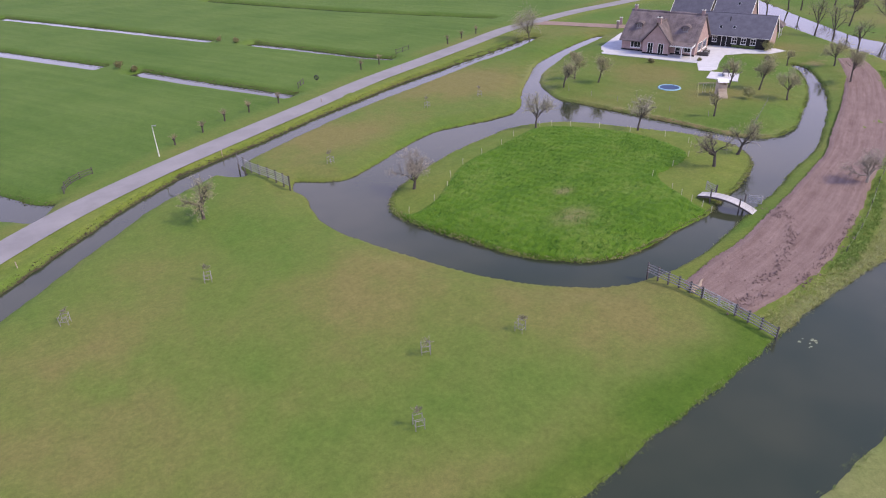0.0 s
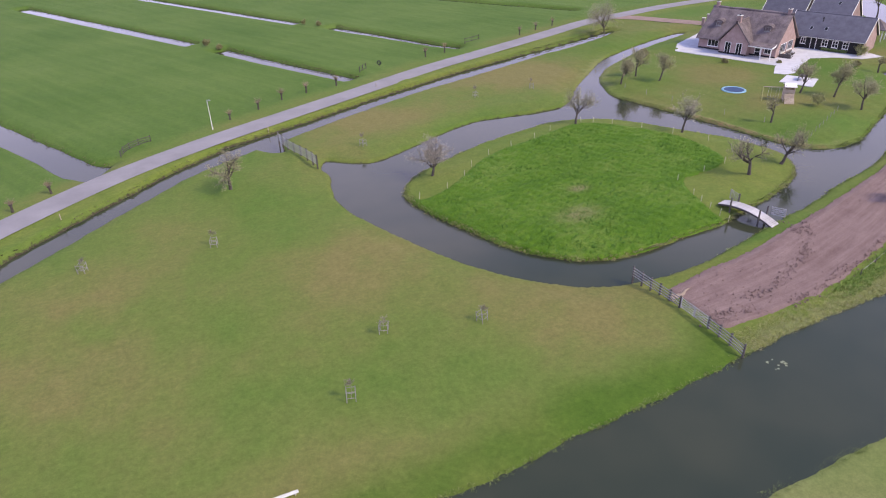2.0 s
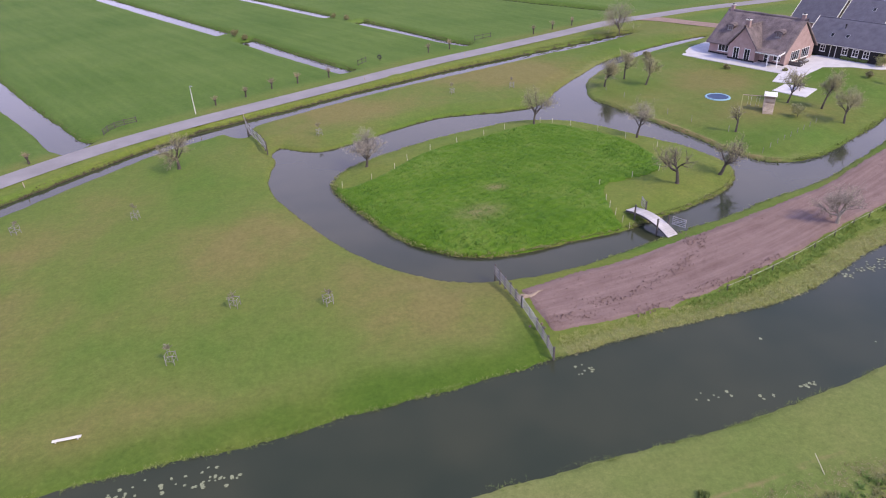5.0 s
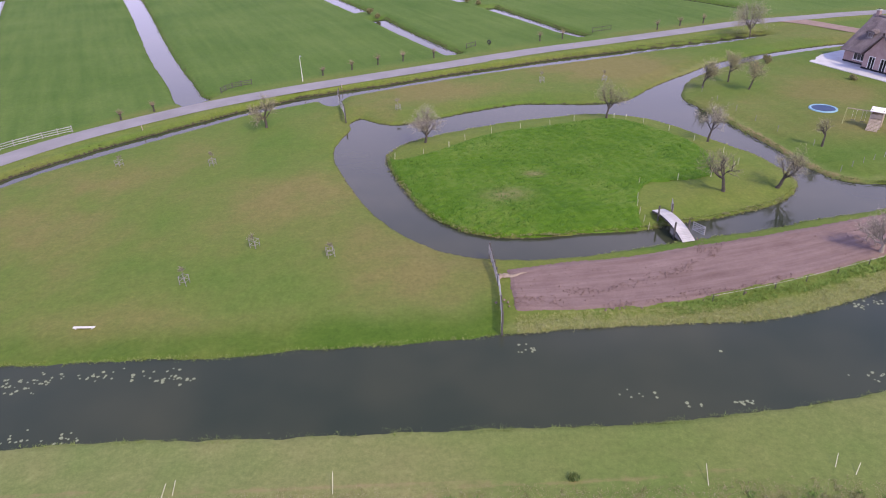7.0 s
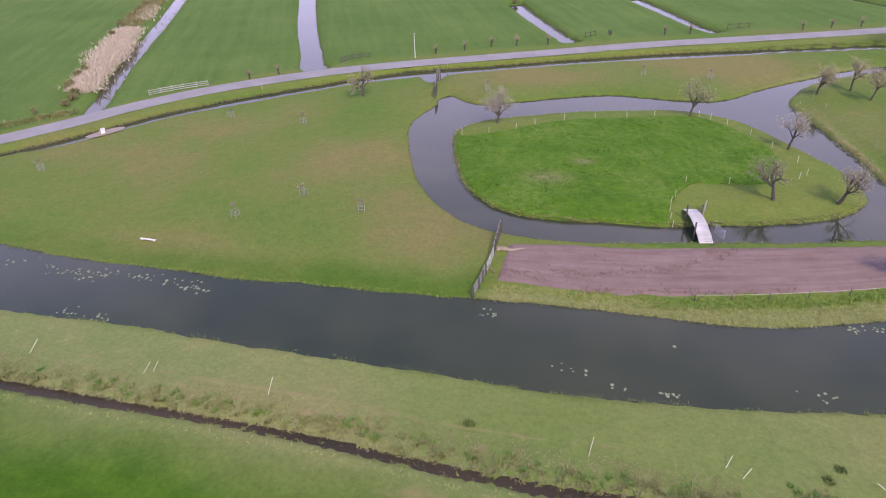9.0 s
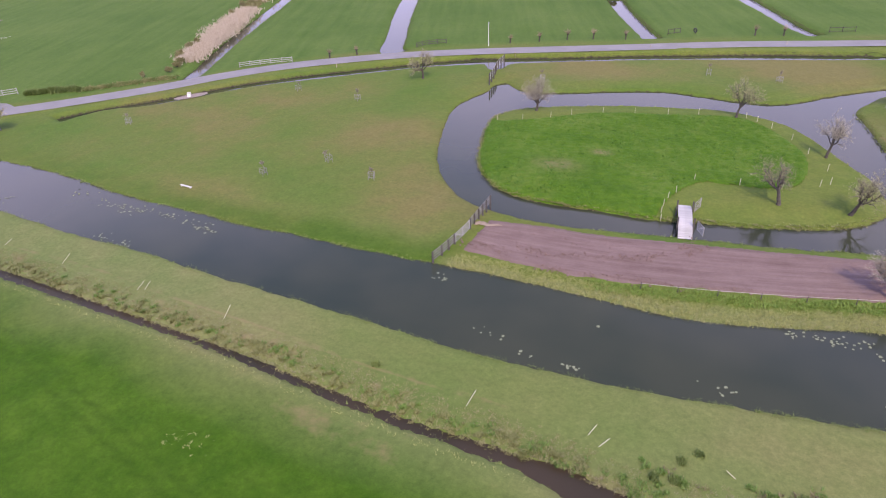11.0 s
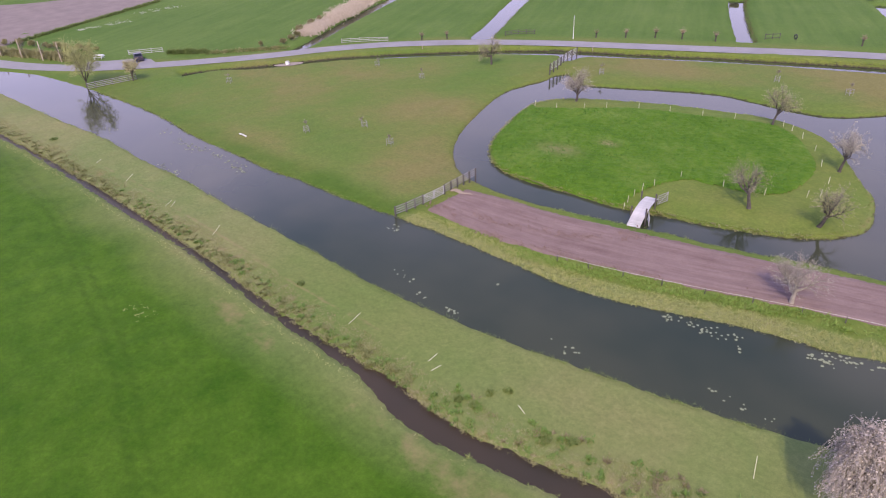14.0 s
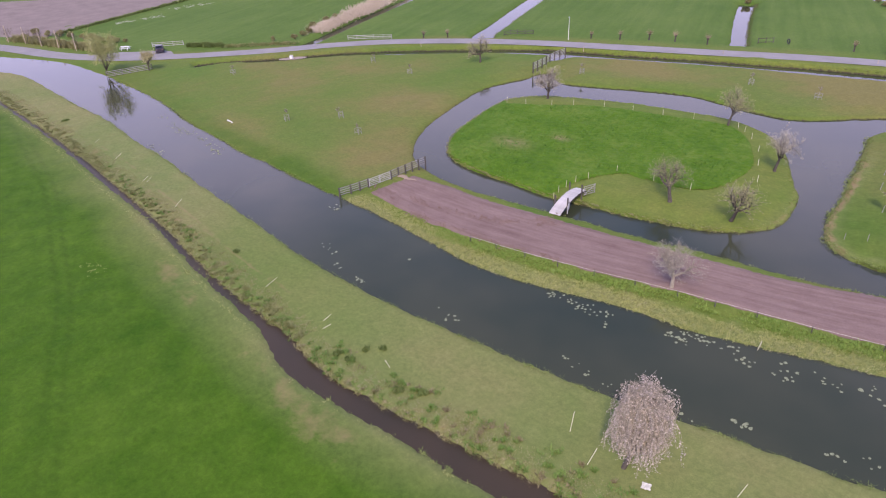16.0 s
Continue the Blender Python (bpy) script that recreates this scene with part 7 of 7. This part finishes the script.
thick_band("reed_edge", "brownish-green growth beside the reed ditch", "reeds", (-60.5, 113.0), (-76.0, 146.0), 3.0, 2400, 1.0, M_RUSSET, 0.12, 77)
paving("road_layby", "worn grey asphalt widening beside the road", [(-53.89, 23.42), (-52.63, 27.38), (-50.53, 29.14), (-46.15, 34.44), (-43.90, 35.26), (-40.46, 34.50), (-42.56, 29.41), (-48.75, 23.87)], 0.058, M_ASPHALT)
for i, (sx, sy, sh) in enumerate([(26.92, 151.54, 1.5), (24.98, 155.15, 1.8), (50.88, 166.79, 1.4), (53.44, 163.05, 1.4), (109.49, 84.10, 1.0), (100.76, 96.81, 1.6), (117.44, 78.41, 0.7), (127.17, 69.68, 1.3)]):
    tree("small dull green shrub", sx, sy, sh, 560 + i, name="shrub", category="shrub", fork=0.12, limbs=7, spread=0.9, leaves=5, foliage=M_RUSSET, girth=0.04, leaf=0.12)

# clods on the tilled strip, thickest along two trodden trails
HOOF_TRAILS = [[(65.13, 31.46), (62.92, 29.04), (60.52, 27.63), (56.51, 26.11), (52.91, 25.21), (50.42, 25.60), (49.62, 26.00)], [(70.83, 26.45), (65.61, 24.83), (61.01, 24.22), (56.71, 23.11), (53.21, 22.80)]]
TRAIL = np.concatenate([smooth_curve(a, step=0.5) for a in HOOF_TRAILS])


def clods(n, seed):
    r = np.random.RandomState(seed)
    s = np.where(r.rand(n) < 0.3, np.abs(r.normal(0, 6, n)), r.rand(n) * 100)
    u = 0.05 + 0.9 * r.rand(n)
    s, u = np.clip(s, 0.4, 99), np.clip(u, 0.04, 0.96)
    k = np.clip((s / 104 * (ROWS_ALONG - 1)).astype(int), 0, ROWS_ALONG - 1)
    c = tn[k] * (1 - u)[:, None] + ts[k] * u[:, None]
    m = n * 11 // 20
    pick = r.randint(0, len(TRAIL), m)
    c[:m] = TRAIL[pick] + r.normal(0, 0.32, (m, 2))
    c[: m // 7] = np.array([65.2, 31.6]) + r.normal(0, 0.75, (m // 7, 2))
    c[-90:] = np.array([47.6, 24.1]) + r.normal(0, 1, (90, 2)) * np.array([1.3, 0.45])
    size = 0.028 + 0.062 * r.rand(n)**2.2
    size[-90:] *= 1.4
    size[:m] *= 1.35
    dirs = np.array([(1, 0, 0), (-1, 0, 0), (0, 1, 0), (0, -1, 0), (0, 0, 1), (0, 0, -1)], float)
    v = dirs[None] * size[:, None, None] * (0.6 + 0.9 * r.rand(n, 6, 1)) + r.normal(0, 0.012, (n, 6, 3))
    v[:, :, :2] += c[:, None, :]
    v[:, :, 2] += 0.12
    f0 = np.array([(0, 2, 4), (2, 1, 4), (1, 3, 4), (3, 0, 4), (2, 0, 5), (1, 2, 5), (3, 1, 5), (0, 3, 5)])
    f = (np.arange(n)[:, None, None] * 6 + f0[None]).reshape(-1, 3)
    ob = big_mesh("soil_clods", v.reshape(-1, 3), f, M_SOIL, False)
    return tagged(ob, "loose brown clods of soil on the tilled strip", "soil", kind="stuff")


clods(1000, 6)

# bare field beyond the road, and the sand heap at the fence
far_field = [(-84.10, 18.43), (-87.13, 23.78), (-92.18, 32.55), (-98.25, 45.29), (-104.33, 60.02), (-115.53, 80.45), (-130.61, 68.08), (-142.15, 42.67), (-159.10, 24.91), (-184.02, 3.53), (-144.01, -8.35), (-104.05, 8.75)]
north_tilled = [(-78.0, 148.5), (-88.0, 150.5), (-104.0, 153.0), (-150.0, 160.0), (-190.0, 235.0), (-120.0, 240.0), (-98.0, 198.0), (-84.5, 166.0)]
paving("tilled_field_north", "mauve-brown bare tilled field beyond the reed ditch", north_tilled, 0.08, M_FARSOIL, 0.2)
paving("tilled_field_far", "mauve-brown bare tilled field beyond the road", far_field, 0.08, M_FARSOIL, 0.2)

for i in range(16):
    tree("brown bare shrub in the thicket behind the road poles", -93.0 + 2.1 * i + 0.6 * math.sin(i * 5), 19.5 + 0.78 * i + 0.8 * math.cos(i * 3), 1.3 + 0.4 * math.sin(i * 2), 600 + i, name="shrub", category="shrub", group="thicket along the far road", fork=0.14, limbs=8, spread=0.9, leaves=2.4, twigs=12, foliage=M_RUSSET, twig_mat=M_SHOOT, girth=0.04, leaf=0.1)

# a thin spill of sand at the head of the tilled strip
heap_r = np.random.RandomState(8)
heap_v, heap_f = [], []
for i in range(25):
    u = i / 24
    wide = 0.42 * (1 - u)**0.7 * (0.7 + 0.6 * heap_r.rand())
    cx, cy = 44.75 + 2.7 * u, 28.15 + 0.45 * u + 0.12 * math.sin(u * 9)
    for j in range(7):
        q = j / 3 - 1
        heap_v.append((cx + 0.06 * heap_r.normal(), cy + wide * q, 0.085 + (0.09 + 0.03 * heap_r.rand()) * (1 - q * q) * (1 - 0.6 * u)))
for i in range(24):
    for j in range(6):
        heap_f.append((7 * i + j, 7 * i + 7 + j, 7 * i + 8 + j, 7 * i + 1 + j))
M_SAND = surface("pale_sand", (0.25, 0.19, 0.145), (0.34, 0.27, 0.21), 2.0, 20, 0.95, 0.15, 0.4, 0.02)
tagged(link_mesh("sand_spill", heap_v, heap_f, M_SAND, None, "", True), "thin spill of pale sand at the head of the tilled strip", "sand")
n_ = 700
fx = np.concatenate([R1.normal(-87.2, 1.0, n_ // 2), R1.normal(-94.5, 1.2, n_ // 2)])
fy = np.concatenate([R1.uniform(37.5, 51, n_ // 2), R1.uniform(55, 68.5, n_ // 2)])
ok_ = ripple_noise(fx, fy, 71, 3.5) > -0.1
blades("wild_flowers", "scattered white spring flowers in the far meadow", "flowers", fx[ok_], fy[ok_], np.full(ok_.sum(), 0.02), np.full(ok_.sum(), 0.10), 2, M_OLDWHITE, 0.07, 0.8, 44)
p = along(south_line, 350, -0.7, 0.75, -60, 58)
blades("ditch_weed", "dead stems floating in the muddy ditch", "grass", p[:, 0], p[:, 1], np.full(len(p), -0.24), 0.06 + 0.05 * R1.rand(len(p)), 3, M_DEADGRASS, 0.03, 1.6, 45)
weed_x, weed_y = 39.5 + R1.normal(0, 0.9, 26), -6.6 + R1.normal(0, 0.5, 26)
blades("pale_weeds", "pale broad-leaved weeds in the southern field", "weeds", weed_x, weed_y, ground_z(weed_x, weed_y) - 0.02, 0.06 + 0.08 * R1.rand(26), 4, M_TUFT, 0.035, 1.3, 54)
